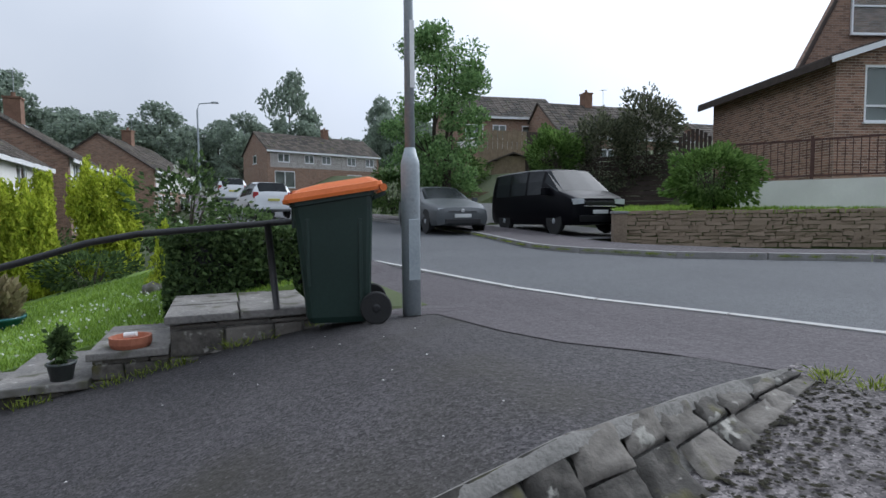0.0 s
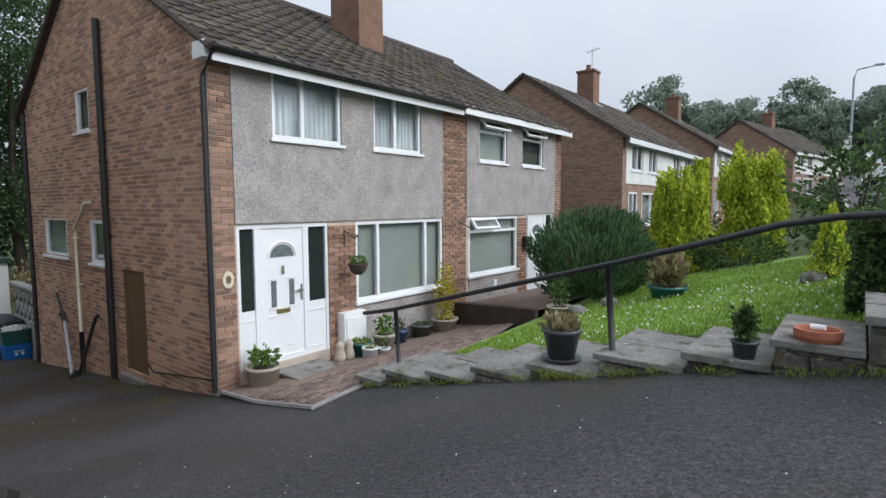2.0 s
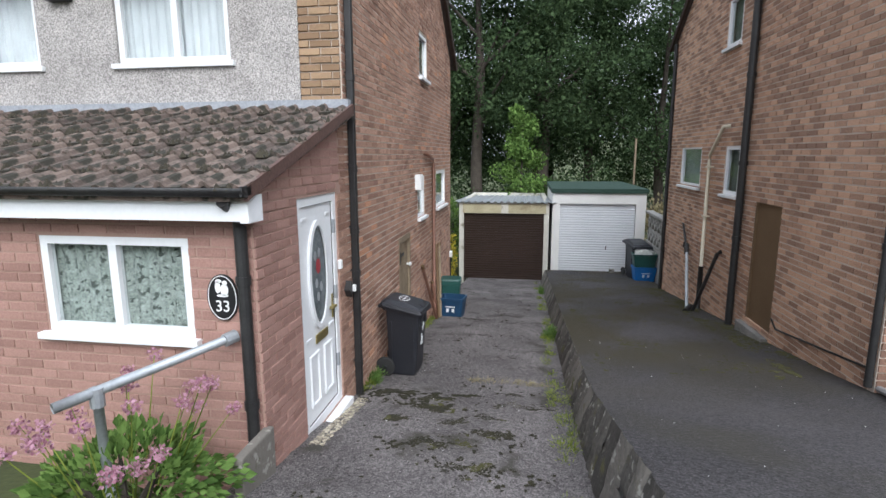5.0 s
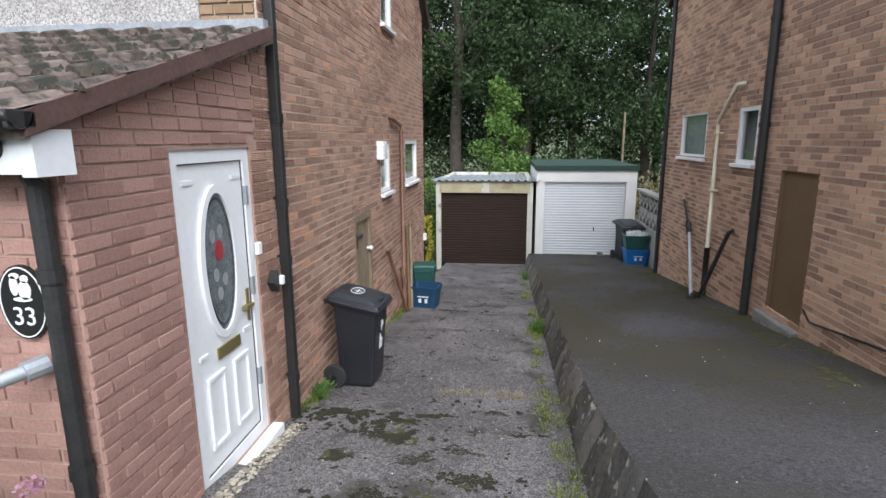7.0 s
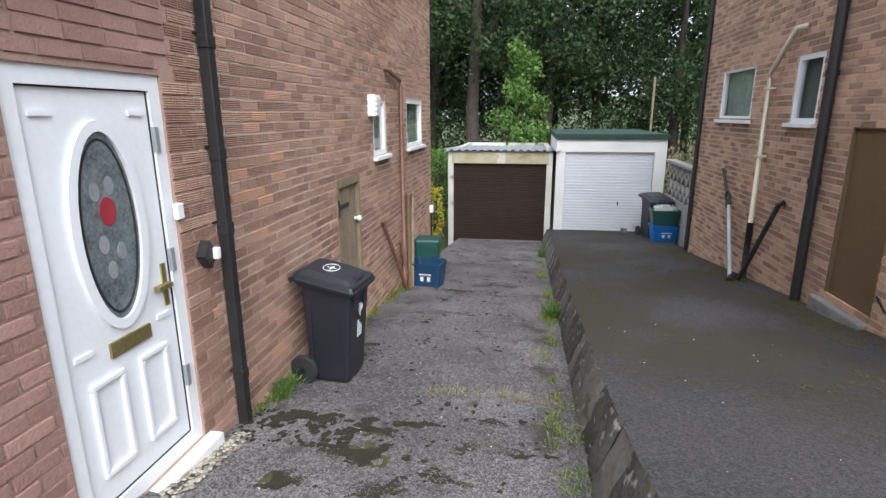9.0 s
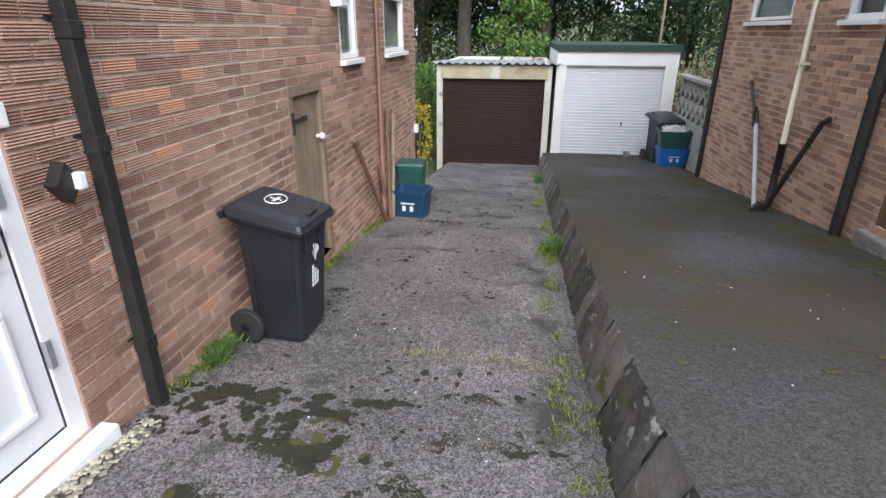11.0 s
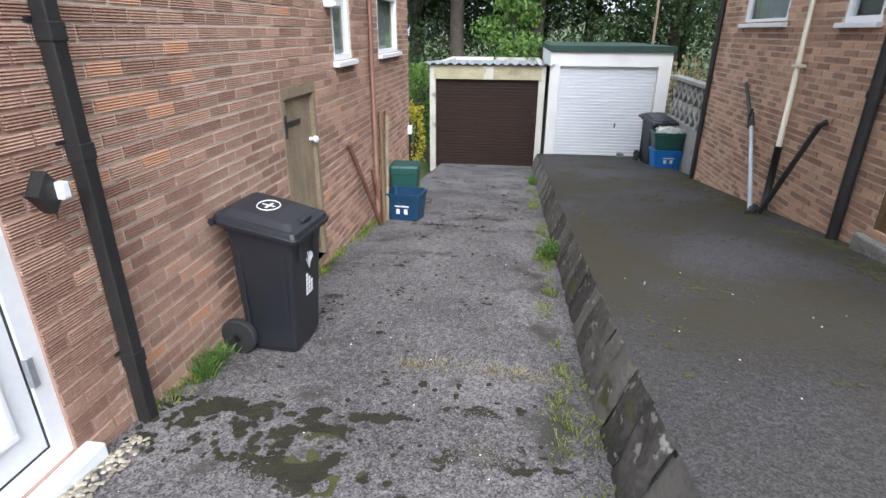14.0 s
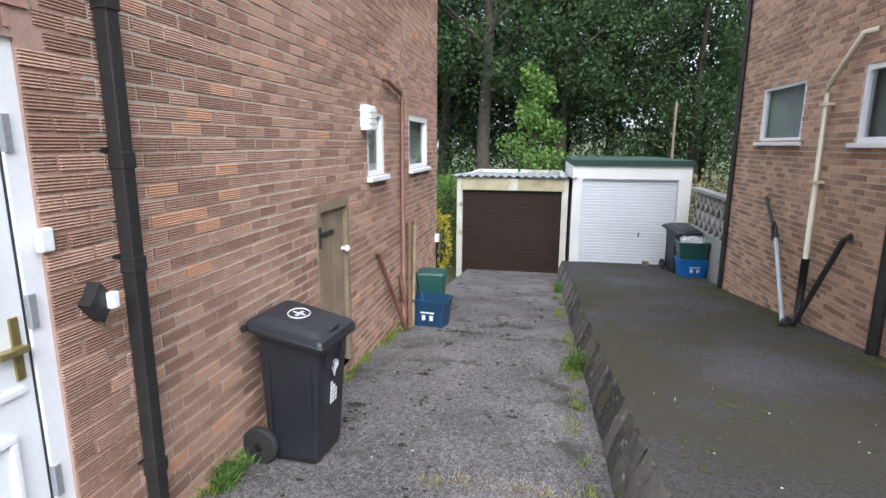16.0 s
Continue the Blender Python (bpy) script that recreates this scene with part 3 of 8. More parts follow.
ry = steps((-30, 0, 10), (0, 30, 60), (30, 60, 10))
tagged(part("road", ribbon(near_kerb, far_kerb, road_z, ry, 6), ROAD), "grey asphalt residential road climbing past the houses", "road", kind="structure")
def seam(y):
    """Where the drives end and the pavement begins."""
    return float(np.interp(y, (-30, 2.0, 2.64, 3.15, 4.9), (2.56, 2.52, 2.19, 1.93, 1.88)))


def edge_top(x):
    """Where the stone edge meets the upper drive; it swings out as it nears the pavement."""
    return float(np.interp(x, (0.2, 1.0, 1.33, 1.94, 2.65), (1.815, 1.86, 1.88, 2.0, 2.1)))


def edge_foot(x):
    """Where the stone edge meets the lower drive."""
    return float(np.interp(x, (-1.0, 1.4, 1.9, 2.2, 2.5), (1.695, 1.66, 1.8, 1.9, 1.98)))


tagged(part("pavement_near", ribbon(lambda y: seam(y) if y < 4.9 else (1.0 if y < 8.4 else near_kerb(y) - 1.5), near_kerb, lambda x, y: 1.165 + climb(y) + (zr(x, y) + 0.005 - 1.165) * max(0.0, min(1.0, 1 - (x - seam(y)) / 0.9)) * (1 if y < 8 else 0), ry, 6), PAVING), "dark purplish asphalt pavement along the road", "pavement", kind="structure")
tagged(part("pavement_far", ribbon(lambda y: far_kerb(y) + 0.12, lambda y: far_kerb(y) + 2.0, lambda x, y: road_z(x, y) + 0.1, ry, 4), PAVING), "dark asphalt pavement on the far side of the road", "pavement", kind="structure")


def kerb_line(name, edge, height, wide, mat, label, y0, y1, step=0.9, side=1):
    k = thing(name, Matrix.Identity(4), label, "kerb", kind="structure")
    y = y0
    while y < y1:
        a, b = Vector((edge(y), y, height(edge(y), y))), Vector((edge(y + step - 0.012), y + step - 0.012, height(edge(y + step), y + step)))
        bm = bmesh.new()
        d = (b - a).normalized().cross(Vector((0, 0, 1))) * side
        t = [a, b, b + d * wide, a + d * wide]
        up = [bm.verts.new(p) for p in t]
        dn = [bm.verts.new(p - Vector((0, 0, 0.2))) for p in t]
        bm.faces.new(up)
        for i in range(4):
            bm.faces.new((up[i], dn[i], dn[(i + 1) % 4], up[(i + 1) % 4]))
        bmesh.ops.recalc_face_normals(bm, faces=bm.faces)
        part("kerb_stone", bm, mat, k)
        y += step
    return k


KERB_PALE = material("pale_kerb_concrete", ((0.34, 0.335, 0.32), (0.5, 0.49, 0.47)), 0.9, 3, 60, 0.4)
kerb_line("kerb_far", far_kerb, lambda x, y: road_z(x, y) + 0.105, 0.13, KERB, "worn concrete kerb with grass growing along it", 0, 40)
kerb_line("kerb_near", near_kerb, lambda x, y: road_z(x, y) + 0.046, 0.075, KERB_PALE, "pale dropped concrete kerb flush with the pavement", -4, 8.2, side=-1)

dx = steps((-19.3, -8, 30), (-8, 2.6, 66))
tagged(part("driveway_lower", sheet(lambda x, y: zl(x) + 0.012 * noise.noise((x * 1.3, y * 1.3, 0)), dx, steps((-0.75, 2.12, 16))), TARMAC_OLD), "worn grey tarmac driveway with patches of moss", "driveway", kind="structure")


def front_edge(x):
    """The edge between the upper driveway and the front garden."""
    return 4.82


v, f = [], []
for x in dx:
    e = 4.6 if x < -7 else front_edge(x)
    s = edge_top(x) + 0.015
    v.append((min(x, seam(s) + 0.04), s + 0.004, zr(x, s) - 0.12))
    for i in range(10):
        y = s + (e - s) * i / 9
        w = min(x, seam(y) + 0.04)
        v.append((w, y, zr(w, y) + 0.004 * noise.noise((x, y, 3)) * (1 if x < 1.5 else 0)))
for j in range(len(dx) - 1):
    for i in range(10):
        f.append((j * 11 + i, (j + 1) * 11 + i, (j + 1) * 11 + i + 1, j * 11 + i + 1))
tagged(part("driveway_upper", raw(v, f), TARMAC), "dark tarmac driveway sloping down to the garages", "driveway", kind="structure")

# retaining edge of rough stones between the two drives
MORTAR_GREY = material("grey_mortar", ((0.11, 0.105, 0.095), (0.24, 0.23, 0.21)), 0.95, 6, 60, 0.7, stain=((0.06, 0.058, 0.05), 4, 0.55, 0.1))
edge = thing("retaining_edge", Matrix.Identity(4), "low retaining edge of rough mossy stones between two driveways", "retaining wall", kind="structure")
rnd = random.Random(11)


def edge_stone(x, w, slant, t0, t1, seed):
    """One chunky stone of the edge: a rounded, uneven face tucked in at its joints."""
    nu, nv = (9, 8) if x > -7 else (6, 5)
    v, f = [], []
    for j in range(nv + 1):
        for i in range(nu + 1):
            s, t = i / nu, t0 + (t1 - t0) * j / nv
            lean = slant * (t - 0.5)
            px = x + lean + w * (0.006 + 0.988 * s)
            e = (1 - abs(2 * s - 1) ** 14) * (1 - (1 - j / nv) ** 14 if t0 < 0 else 1 - abs(2 * j / nv - 1) ** 14 if t1 < 1 else 1 - (1 - j / nv) ** 14)
            out = -0.016 + 0.024 * e + (0.014 if x < -3 else 0.026) * noise.noise((px * 5, t * 2.5, seed)) + 0.014 * noise.noise((px * 17, t * 8, seed)) + 0.006 * noise.noise((px * 40, t * 18, seed))
            py, pz = edge_foot(px) + (edge_top(px) - edge_foot(px)) * t, zl(px) + (zr(px) - zl(px)) * t
            v.append((px + 0.02 * noise.noise((px * 6, t * 3, seed + 5)), py - out * 0.75, pz + out * 0.6 + 0.008))
    n = nu + 1
    f = [(j * n + i, j * n + i + 1, (j + 1) * n + i + 1, (j + 1) * n + i) for j in range(nv) for i in range(nu)]
    return raw(v, f)


x, k = -19.1, 0
while x < 2.3:
    w = rnd.uniform(0.2, 0.38) if x < -3 else rnd.uniform(0.11, 0.24)
    slant, cutline = rnd.uniform(-0.03, 0.06), rnd.uniform(0.35, 0.6)
    spans = ((-0.2, 1.05),) if x < -5 or (x < -1 and rnd.random() < 0.45) else ((-0.2, cutline - 0.015), (cutline + 0.015, 1.05))
    for t0, t1 in spans:
        part("stone", edge_stone(x, w, slant, t0, t1, k), STONE, edge, "", True)
        k += 1
    x += w
v, f = [], []
for k, x in enumerate(dx):
    v += [(x, edge_foot(x) - 0.06, zl(x) - 0.12), (x, edge_foot(x) + 0.022, zl(x) - 0.02), (x, edge_top(x) + 0.022, zr(x) - 0.02)]
    if k:
        f += [(3 * k - 3, 3 * k, 3 * k + 1, 3 * k - 2), (3 * k - 2, 3 * k + 1, 3 * k + 2, 3 * k - 1)]
part("bedding", raw(v, f), MORTAR_GREY, edge)
v, f = [], []
xs = steps((-1.5, 2.45, 60))
for k, x in enumerate(xs):
    w = 0.04 + 0.015 * noise.noise((x * 4, 0, 2))
    y, z = edge_top(x), zr(x) + 0.008 * noise.noise((x * 7, 1, 0))
    v += [(x, y - w, z - 0.015), (x, y - 0.01, z + 0.022 + 0.008 * noise.noise((x * 11, 3, 0))), (x, y + w * 0.6, z + 0.012), (x, y + w * 1.5, z - 0.02)]
    if k:
        f += [(4 * k - 4 + q, 4 * k + q, 4 * k + 1 + q, 4 * k - 3 + q) for q in range(3)]
part("cement_haunch", raw(v, f), MORTAR_GREY, edge, "pale cement strip along the stones", True)

# ---- houses ----
SIDE_L, SIDE_R, FRONT_R, FRONT_L, PORCH = -0.64, 4.5, -7.0, -6.85, -4.97
EAVE_R, EAVE_L = 3.98, 3.56
ident = Matrix.Identity(4)


def gutter(parent, a, b, mat=None):
    a, b = Vector(a), Vector(b)
    d = (b - a).normalized()
    s = d.cross(Vector((0, 0, 1)))
    bm = bmesh.new()
    rings = [[bm.verts.new(p + s * (0.055 * math.cos(t)) + Vector((0, 0, 0.055 * math.sin(t)))) for t in [math.pi + math.pi * k / 6 for k in range(7)]] for p in (a, b)]
    for k in range(6):
        bm.faces.new((rings[0][k], rings[0][k + 1], rings[1][k + 1], rings[1][k]))
    g = part("gutter", bm, mat or BLACK_METAL, parent, "", True)
    so = g.modifiers.new("thickness", "SOLIDIFY")
    so.thickness = 0.006
    return g


def chimney(parent, x, y, z0, z1, wx=0.7, wy=0.5):
    c = part("chimney", boxes((x - wx / 2, x + wx / 2, y - wy / 2, y + wy / 2, z0, z1), (x - wx / 2 - 0.05, x + wx / 2 + 0.05, y - wy / 2 - 0.05, y + wy / 2 + 0.05, z1, z1 + 0.1)), CHIMNEY, parent, "brick chimney stack")
    bm = bmesh.new()
    lathe(bm, ((0.1, 0), (0.12, 0.05), (0.1, 0.25), (0.12, 0.28)), 14, Matrix.Translation((x, y, z1 + 0.1)))
    part("chimney_pot", bm, CHIMNEY, c)
    part("flashing", boxes((x - wx / 2 - 0.14, x + wx / 2 + 0.14, y - wy / 2 - 0.12, y + wy / 2 + 0.12, z0 - 0.15, z0 + 0.12)), LEAD, c, "lead flashing")
    return c


# the semi-detached pair beside the upper drive
pair = thing("house", ident, "brown brick semi-detached house with grey pebbledash upper front", "house")
RIDGE_X, RIDGE_Z, BACK_R = -11.1, 6.5, -15.08
ms = plane((0, SIDE_R, 0), (1, 0, 0), (0, -1, 0))
side_open = [(-14.1, -12.74, 0.79, 1.6), (-11.45, -10.82, 0.77, 1.57), (-11.86, -11.2, 3.2, 4.0), (-10.05, -9.22, -1.0, 0.78)]
bm = bmesh.new()
wall_mesh(bm, ms, BACK_R, FRONT_R, -2.6, EAVE_R, side_open)
gable_mesh(bm, ms, BACK_R, FRONT_R, EAVE_R, RIDGE_X, RIDGE_Z)
side_wall = part("side_wall", bm, MORTAR, pair, "brown brick gable wall")
bl = brick_list(BACK_R, FRONT_R, -2.1, EAVE_R, side_open, (EAVE_R, RIDGE_X, RIDGE_Z))
bricks_on(side_wall, bl, ms, BRICK_ORANGE, BRICK_ONE, None, 5)

mf = plane((FRONT_R, 0, 0), (0, 1, 0), (1, 0, 0))
front_open = [(4.84, 6.47, -0.56, 1.55), (7.08, 9.5, 0.13, 1.55), (5.46, 6.79, 2.82, 3.87), (7.53, 8.82, 2.82, 3.87),
              (10.45, 12.56, 0.22, 1.55), (13.05, 14.55, -0.56, 1.6), (10.84, 12.03, 2.82, 3.8), (12.77, 13.89, 2.82, 3.8)]
bm = bmesh.new()
wall_mesh(bm, mf, SIDE_R + 0.25, 15.0, -1.2, EAVE_R, front_open)
front_wall = part("front_wall", bm, MORTAR, pair, "front wall of brick and pebbledash")
bm = bmesh.new()
for a, b, c, d in ((4.82, 9.5, 1.57, EAVE_R - 0.02), (10.35, 14.6, 1.57, EAVE_R - 0.02)):
    wall_mesh(bm, mf @ Matrix.Translation((0, 0, 0.028)), a, b, c, d, front_open, 0.03)
for a, b, c, d in ((7.08, 9.5, -0.7, 0.1), (10.45, 12.56, -0.7, 0.2)):
    box(bm, a, b, c, d, 0, 0.02, m=mf)
part("pebbledash", bm, DASH, front_wall, "grey pebbledash render")
pil = brick_list(SIDE_R, 4.82, -1.05, EAVE_R, []) + brick_list(9.5, 10.35, -1.05, EAVE_R, []) + brick_list(14.6, 15.0, -1.05, EAVE_R, []) + brick_list(6.47, 7.08, -0.75, 1.56, []) + brick_list(12.56, 13.05, -0.75, 1.56, [])
# Same brick as the gable, coloured darker to offset sunlight on this front.
bricks_on(front_wall, pil, mf @ Matrix.Translation((0, 0, 0.012)), BRICK_BANK_AND_DIMMED, BRICK_ONE, None, 6)
part("front_corner", boxes((FRONT_R - 0.1, FRONT_R + 0.006, SIDE_R - 0.006, SIDE_R + 0.26, -1.2, EAVE_R)), MORTAR, front_wall)
part("back_wall", boxes((BACK_R, BACK_R + 0.25, SIDE_R + 0.25, 15, -2.6, EAVE_R)), BRICK_ORANGE, pair)
bm = bmesh.new()
me2 = plane((0, 15.0, 0), (-1, 0, 0), (0, 1, 0))
wall_mesh(bm, me2, -FRONT_R + 0.26, -BACK_R - 0.26, -1.5, EAVE_R, [])
gable_mesh(bm, me2, -FRONT_R, -BACK_R, EAVE_R, -RIDGE_X, RIDGE_Z)
part("far_gable", bm, BRICK_FAR, pair)
part("upper_floor", boxes((BACK_R + 0.3, FRONT_R - 0.3, SIDE_R + 0.3, 14.7, 2.2, 2.3), (BACK_R + 0.3, FRONT_R - 0.3, SIDE_R + 0.3, 14.7, -0.75, -0.65), (BACK_R + 0.3, FRONT_R - 0.3, 9.8, 9.95, -0.6, 3.9)), INNER_SHADE, pair)
su = Vector((RIDGE_X - FRONT_R, 0, RIDGE_Z - EAVE_R))
run = su.length
su.normalize()
roof = tile_roof((FRONT_R + 0.28, SIDE_R - 0.1, EAVE_R - 0.1), (0, 1, 0), su, 10.7, run + 0.35, ROOF, fine=False, parent=pair, label="dark brown interlocking roof tiles with moss")
sb = Vector((RIDGE_X - BACK_R, 0, RIDGE_Z - EAVE_R))
slab(roof, "back_slope", [(BACK_R - 0.25, SIDE_R - 0.1, EAVE_R - 0.12), (BACK_R - 0.25, 15.2, EAVE_R - 0.12), (RIDGE_X, 15.2, RIDGE_Z + 0.06), (RIDGE_X, SIDE_R - 0.1, RIDGE_Z + 0.06)], 0.06, ROOF_FAR)
slab(roof, "felt", [(FRONT_R + 0.27, SIDE_R - 0.08, EAVE_R - 0.12), (FRONT_R + 0.27, 15.15, EAVE_R - 0.12), (RIDGE_X, 15.15, RIDGE_Z + 0.04), (RIDGE_X, SIDE_R - 0.08, RIDGE_Z + 0.04)], 0.05, ROOF_FAR)
bm = bmesh.new()
tube(bm, [(RIDGE_X, SIDE_R - 0.12, RIDGE_Z + 0.07), (RIDGE_X, 15.2, RIDGE_Z + 0.07)], 0.1, 10)
part("ridge_tiles", bm, ROOF_FAR, roof)
part("fascia", boxes((FRONT_R + 0.23, FRONT_R + 0.25, SIDE_R - 0.05, 9.95, EAVE_R - 0.28, EAVE_R - 0.11), (FRONT_R, FRONT_R + 0.23, SIDE_R - 0.05, 15, EAVE_R - 0.06, EAVE_R - 0.04)), UPVC, pair)
part("fascia", boxes((FRONT_R + 0.23, FRONT_R + 0.28, 9.97, 15.15, EAVE_R - 0.24, EAVE_R - 0.06)), UPVC, pair, "wide white fascia board")
gutter(pair, (FRONT_R + 0.31, SIDE_R - 0.1, EAVE_R - 0.1), (FRONT_R + 0.31, 9.95, EAVE_R - 0.1))
chimney(pair, -9.6, 9.6, 5.0, 7.6, 0.95, 0.75)
downpipe(pair, FRONT_R - 0.02, SIDE_R - 0.05, zr(-7) + 0.05, 3.55, 0.035, (FRONT_R + 0.28, SIDE_R - 0.06, EAVE_R - 0.16), (0.6, 1.9, 3.1))
downpipe(pair, -10.48, SIDE_R - 0.075, zr(-10.5), 5.0, 0.055, None, (0.15, 1.3, 2.6, 4.0))
downpipe(pair, BACK_R + 0.06, SIDE_R - 0.05, -1.9, 3.9, 0.04, None, (1.0, 2.5))
part("verge", tube(bmesh.new(), [(FRONT_R + 0.3, SIDE_R - 0.1, EAVE_R - 0.14), (RIDGE_X, SIDE_R - 0.1, RIDGE_Z + 0.03), (BACK_R - 0.25, SIDE_R - 0.1, EAVE_R - 0.16)], 0.05, 6), WOOD_DARK, pair, "dark verge board")

window(pair, ms, -14.1, -12.74, 0.79, 1.6, back=CURTAIN)
window(pair, ms, -11.45, -10.82, 0.77, 1.57, back=BLIND)
window(pair, ms, -11.86, -11.2, 3.2, 4.0, back=BLIND)
window(pair, mf, 5.46, 6.79, 2.82, 3.87, (6.02,), back=CURTAIN)
window(pair, mf, 7.53, 8.82, 2.82, 3.87, (8.1,), back=CURTAIN)
window(pair, mf, 7.08, 9.5, 0.13, 1.55, (7.62, 8.96), back=BLIND)
window(pair, mf, 10.45, 12.56, 0.22, 1.55, (), 1.22, back=BLIND, lights=((10.5, 11.5, 1.22, 1.5, 35),))
window(pair, mf, 10.84, 12.03, 2.82, 3.8, (), 3.5, back=BLIND, lights=((10.88, 11.98, 3.5, 3.78, 35),))
# No blind in the second one: a near-black sheet paints the unlit room.
window(pair, mf, 12.77, 13.89, 2.82, 3.8, (), 3.5, back=INNER_SHADE, lights=((12.8, 13.85, 3.5, 3.78, 35),))

# house 33 with its porch
home = thing("house", ident, "brown brick house with a pink brick porch and pebbledash front", "house")
LRIDGE_X, LRIDGE_Z, BACK_L = -10.6, 6.0, -14.25
ml = plane((0, SIDE_L, 0), (-1, 0, 0), (0, 1, 0))
left_open = [(10.42, 11.02, 0.38, 1.1), (12.23, 13.42, 0.38, 1.12), (10.66, 11.35, 2.72, 3.44), (9.04, 9.78, -1.4, 0.24)]
bm = bmesh.new()
wall_mesh(bm, ml, -FRONT_L, -BACK_L, -2.6, EAVE_L, left_open)
gable_mesh(bm, ml, -FRONT_L, -BACK_L, EAVE_L, -LRIDGE_X, LRIDGE_Z)
lside = part("side_wall", bm, MORTAR, home, "brown textured brick gable wall")
bl = brick_list(-FRONT_L, -BACK_L, 1.825, EAVE_L, left_open, (EAVE_L, -LRIDGE_X, LRIDGE_Z)) + brick_list(6.58, -BACK_L, -2.15, 1.825, left_open + [(6.5, 6.66, 1.1, 9)])
bricks_on(lside, bl, ml, BRICK, BRICK_ONE, lambda u, z: u < 9.0 and -1.1 < z < 0.75, 7)
mfl = plane((FRONT_L, 0, 0), (0, 1, 0), (1, 0, 0))
lf_open = [(-3.04, -1.78, 2.37, 3.45), (-5.3, -3.96, 2.37, 3.45)]
bm = bmesh.new()
wall_mesh(bm, mfl, -9, SIDE_L - 0.25, -1.5, EAVE_L, lf_open)
lfront = part("front_wall", bm, MORTAR, home)
bm = bmesh.new()
wall_mesh(bm, mfl @ Matrix.Translation((0, 0, 0.028)), -9, -1.06, 1.0, EAVE_L, lf_open, 0.03)
part("pebbledash", bm, DASH, lfront, "grey pebbledash render")
bricks_on(lfront, brick_list(-1.06, SIDE_L, -1.05, EAVE_L, []), mfl @ Matrix.Translation((0, 0, 0.012)), BRICK_BUFF, BRICK_ONE, None, 8)
part("back_wall", boxes((BACK_L, BACK_L + 0.25, -9, SIDE_L - 0.25, -2.9, EAVE_L), (BACK_L + 0.26, FRONT_L - 0.26, -9, -8.75, -2, 5)), BRICK, home)
part("upper_floor", boxes((BACK_L + 0.3, FRONT_L - 0.3, -8.6, SIDE_L - 0.3, 1.9, 2.0)), INNER_SHADE, home)
window(home, mfl, -3.04, -1.78, 2.37, 3.45, (-2.38,), back=CURTAIN)
window(home, mfl, -5.3, -3.96, 2.37, 3.45, (-4.6,), back=CURTAIN)
window(home, ml, 10.42, 11.02, 0.38, 1.1, back=BLIND)
window(home, ml, 12.23, 13.42, 0.38, 1.12, back=BLIND)
window(home, ml, 10.66, 11.35, 2.72, 3.44, back=BLIND)
lu = Vector((LRIDGE_X - FRONT_L, 0, LRIDGE_Z - EAVE_L))
lr = lu.length
lu.normalize()
lroof = tile_roof((FRONT_L + 0.28, -9, EAVE_L - 0.1), (0, 1, 0), lu, 8.5, lr + 0.35, ROOF, fine=False, parent=home)
slab(lroof, "felt", [(FRONT_L + 0.27, -9, EAVE_L - 0.12), (FRONT_L + 0.27, SIDE_L + 0.08, EAVE_L - 0.12), (LRIDGE_X, SIDE_L + 0.08, LRIDGE_Z + 0.04), (LRIDGE_X, -9, LRIDGE_Z + 0.04)], 0.05, ROOF_FAR)
slab(lroof, "back_slope", [(BACK_L - 0.25, SIDE_L + 0.1, EAVE_L - 0.12), (BACK_L - 0.25, -9, EAVE_L - 0.12), (LRIDGE_X, -9, LRIDGE_Z + 0.06), (LRIDGE_X, SIDE_L + 0.1, LRIDGE_Z + 0.06)], 0.06, ROOF_FAR)
part("verge", tube(bmesh.new(), [(FRONT_L + 0.3, SIDE_L + 0.1, EAVE_L - 0.14), (LRIDGE_X, SIDE_L + 0.1, LRIDGE_Z + 0.03), (BACK_L - 0.25, SIDE_L + 0.1, EAVE_L - 0.16)], 0.05, 6), WOOD_DARK, home, "dark verge board")
part("fascia", boxes((FRONT_L + 0.23, FRONT_L + 0.25, -9, SIDE_L + 0.05, EAVE_L - 0.26, EAVE_L - 0.11), (FRONT_L + 0.03, FRONT_L + 0.23, -9, SIDE_L + 0.05, EAVE_L - 0.06, EAVE_L - 0.04)), UPVC, home)
gutter(home, (FRONT_L + 0.31, -9, EAVE_L - 0.1), (FRONT_L + 0.31, SIDE_L + 0.1, EAVE_L - 0.1))
def square_pipe(parent, x, y, z0, z1, w, top, rings):
    """A square-section rainwater pipe with clipped sockets."""
    p = part("downpipe", boxes((x - w, x + w, y - w, y + w, z0, z1), bevel=0.008), BLACK_METAL, parent, "black square plastic rainwater pipe")
    bm = bmesh.new()
    a, b = Vector((x, y, z1 - 0.03)), Vector(top)
    box(bm, -w, w, -w, w, 0, (b - a).length, 0.008, Matrix.Translation(a) @ (b - a).to_track_quat("Z", "Y").to_matrix().to_4x4())
    part("swan_neck", bm, BLACK_METAL, p)
    for z in rings:
        part("collar", boxes((x - w - 0.005, x + w + 0.005, y - w - 0.002, y + w + 0.005, z - 0.035, z + 0.035), bevel=0.004), BLACK_METAL, p)
        part("clip", boxes((x - w - 0.03, x + w + 0.03, y - w - 0.012, y - w, z + 0.036, z + 0.052)), BLACK_METAL, p)
    return p


square_pipe(home, -6.955, SIDE_L + 0.05, zl(-7) - 0.12, 3.2, 0.034, (FRONT_L + 0.3, SIDE_L + 0.06, EAVE_L - 0.15), (-0.8, 0.2, 0.66, 1.3, 2.2))

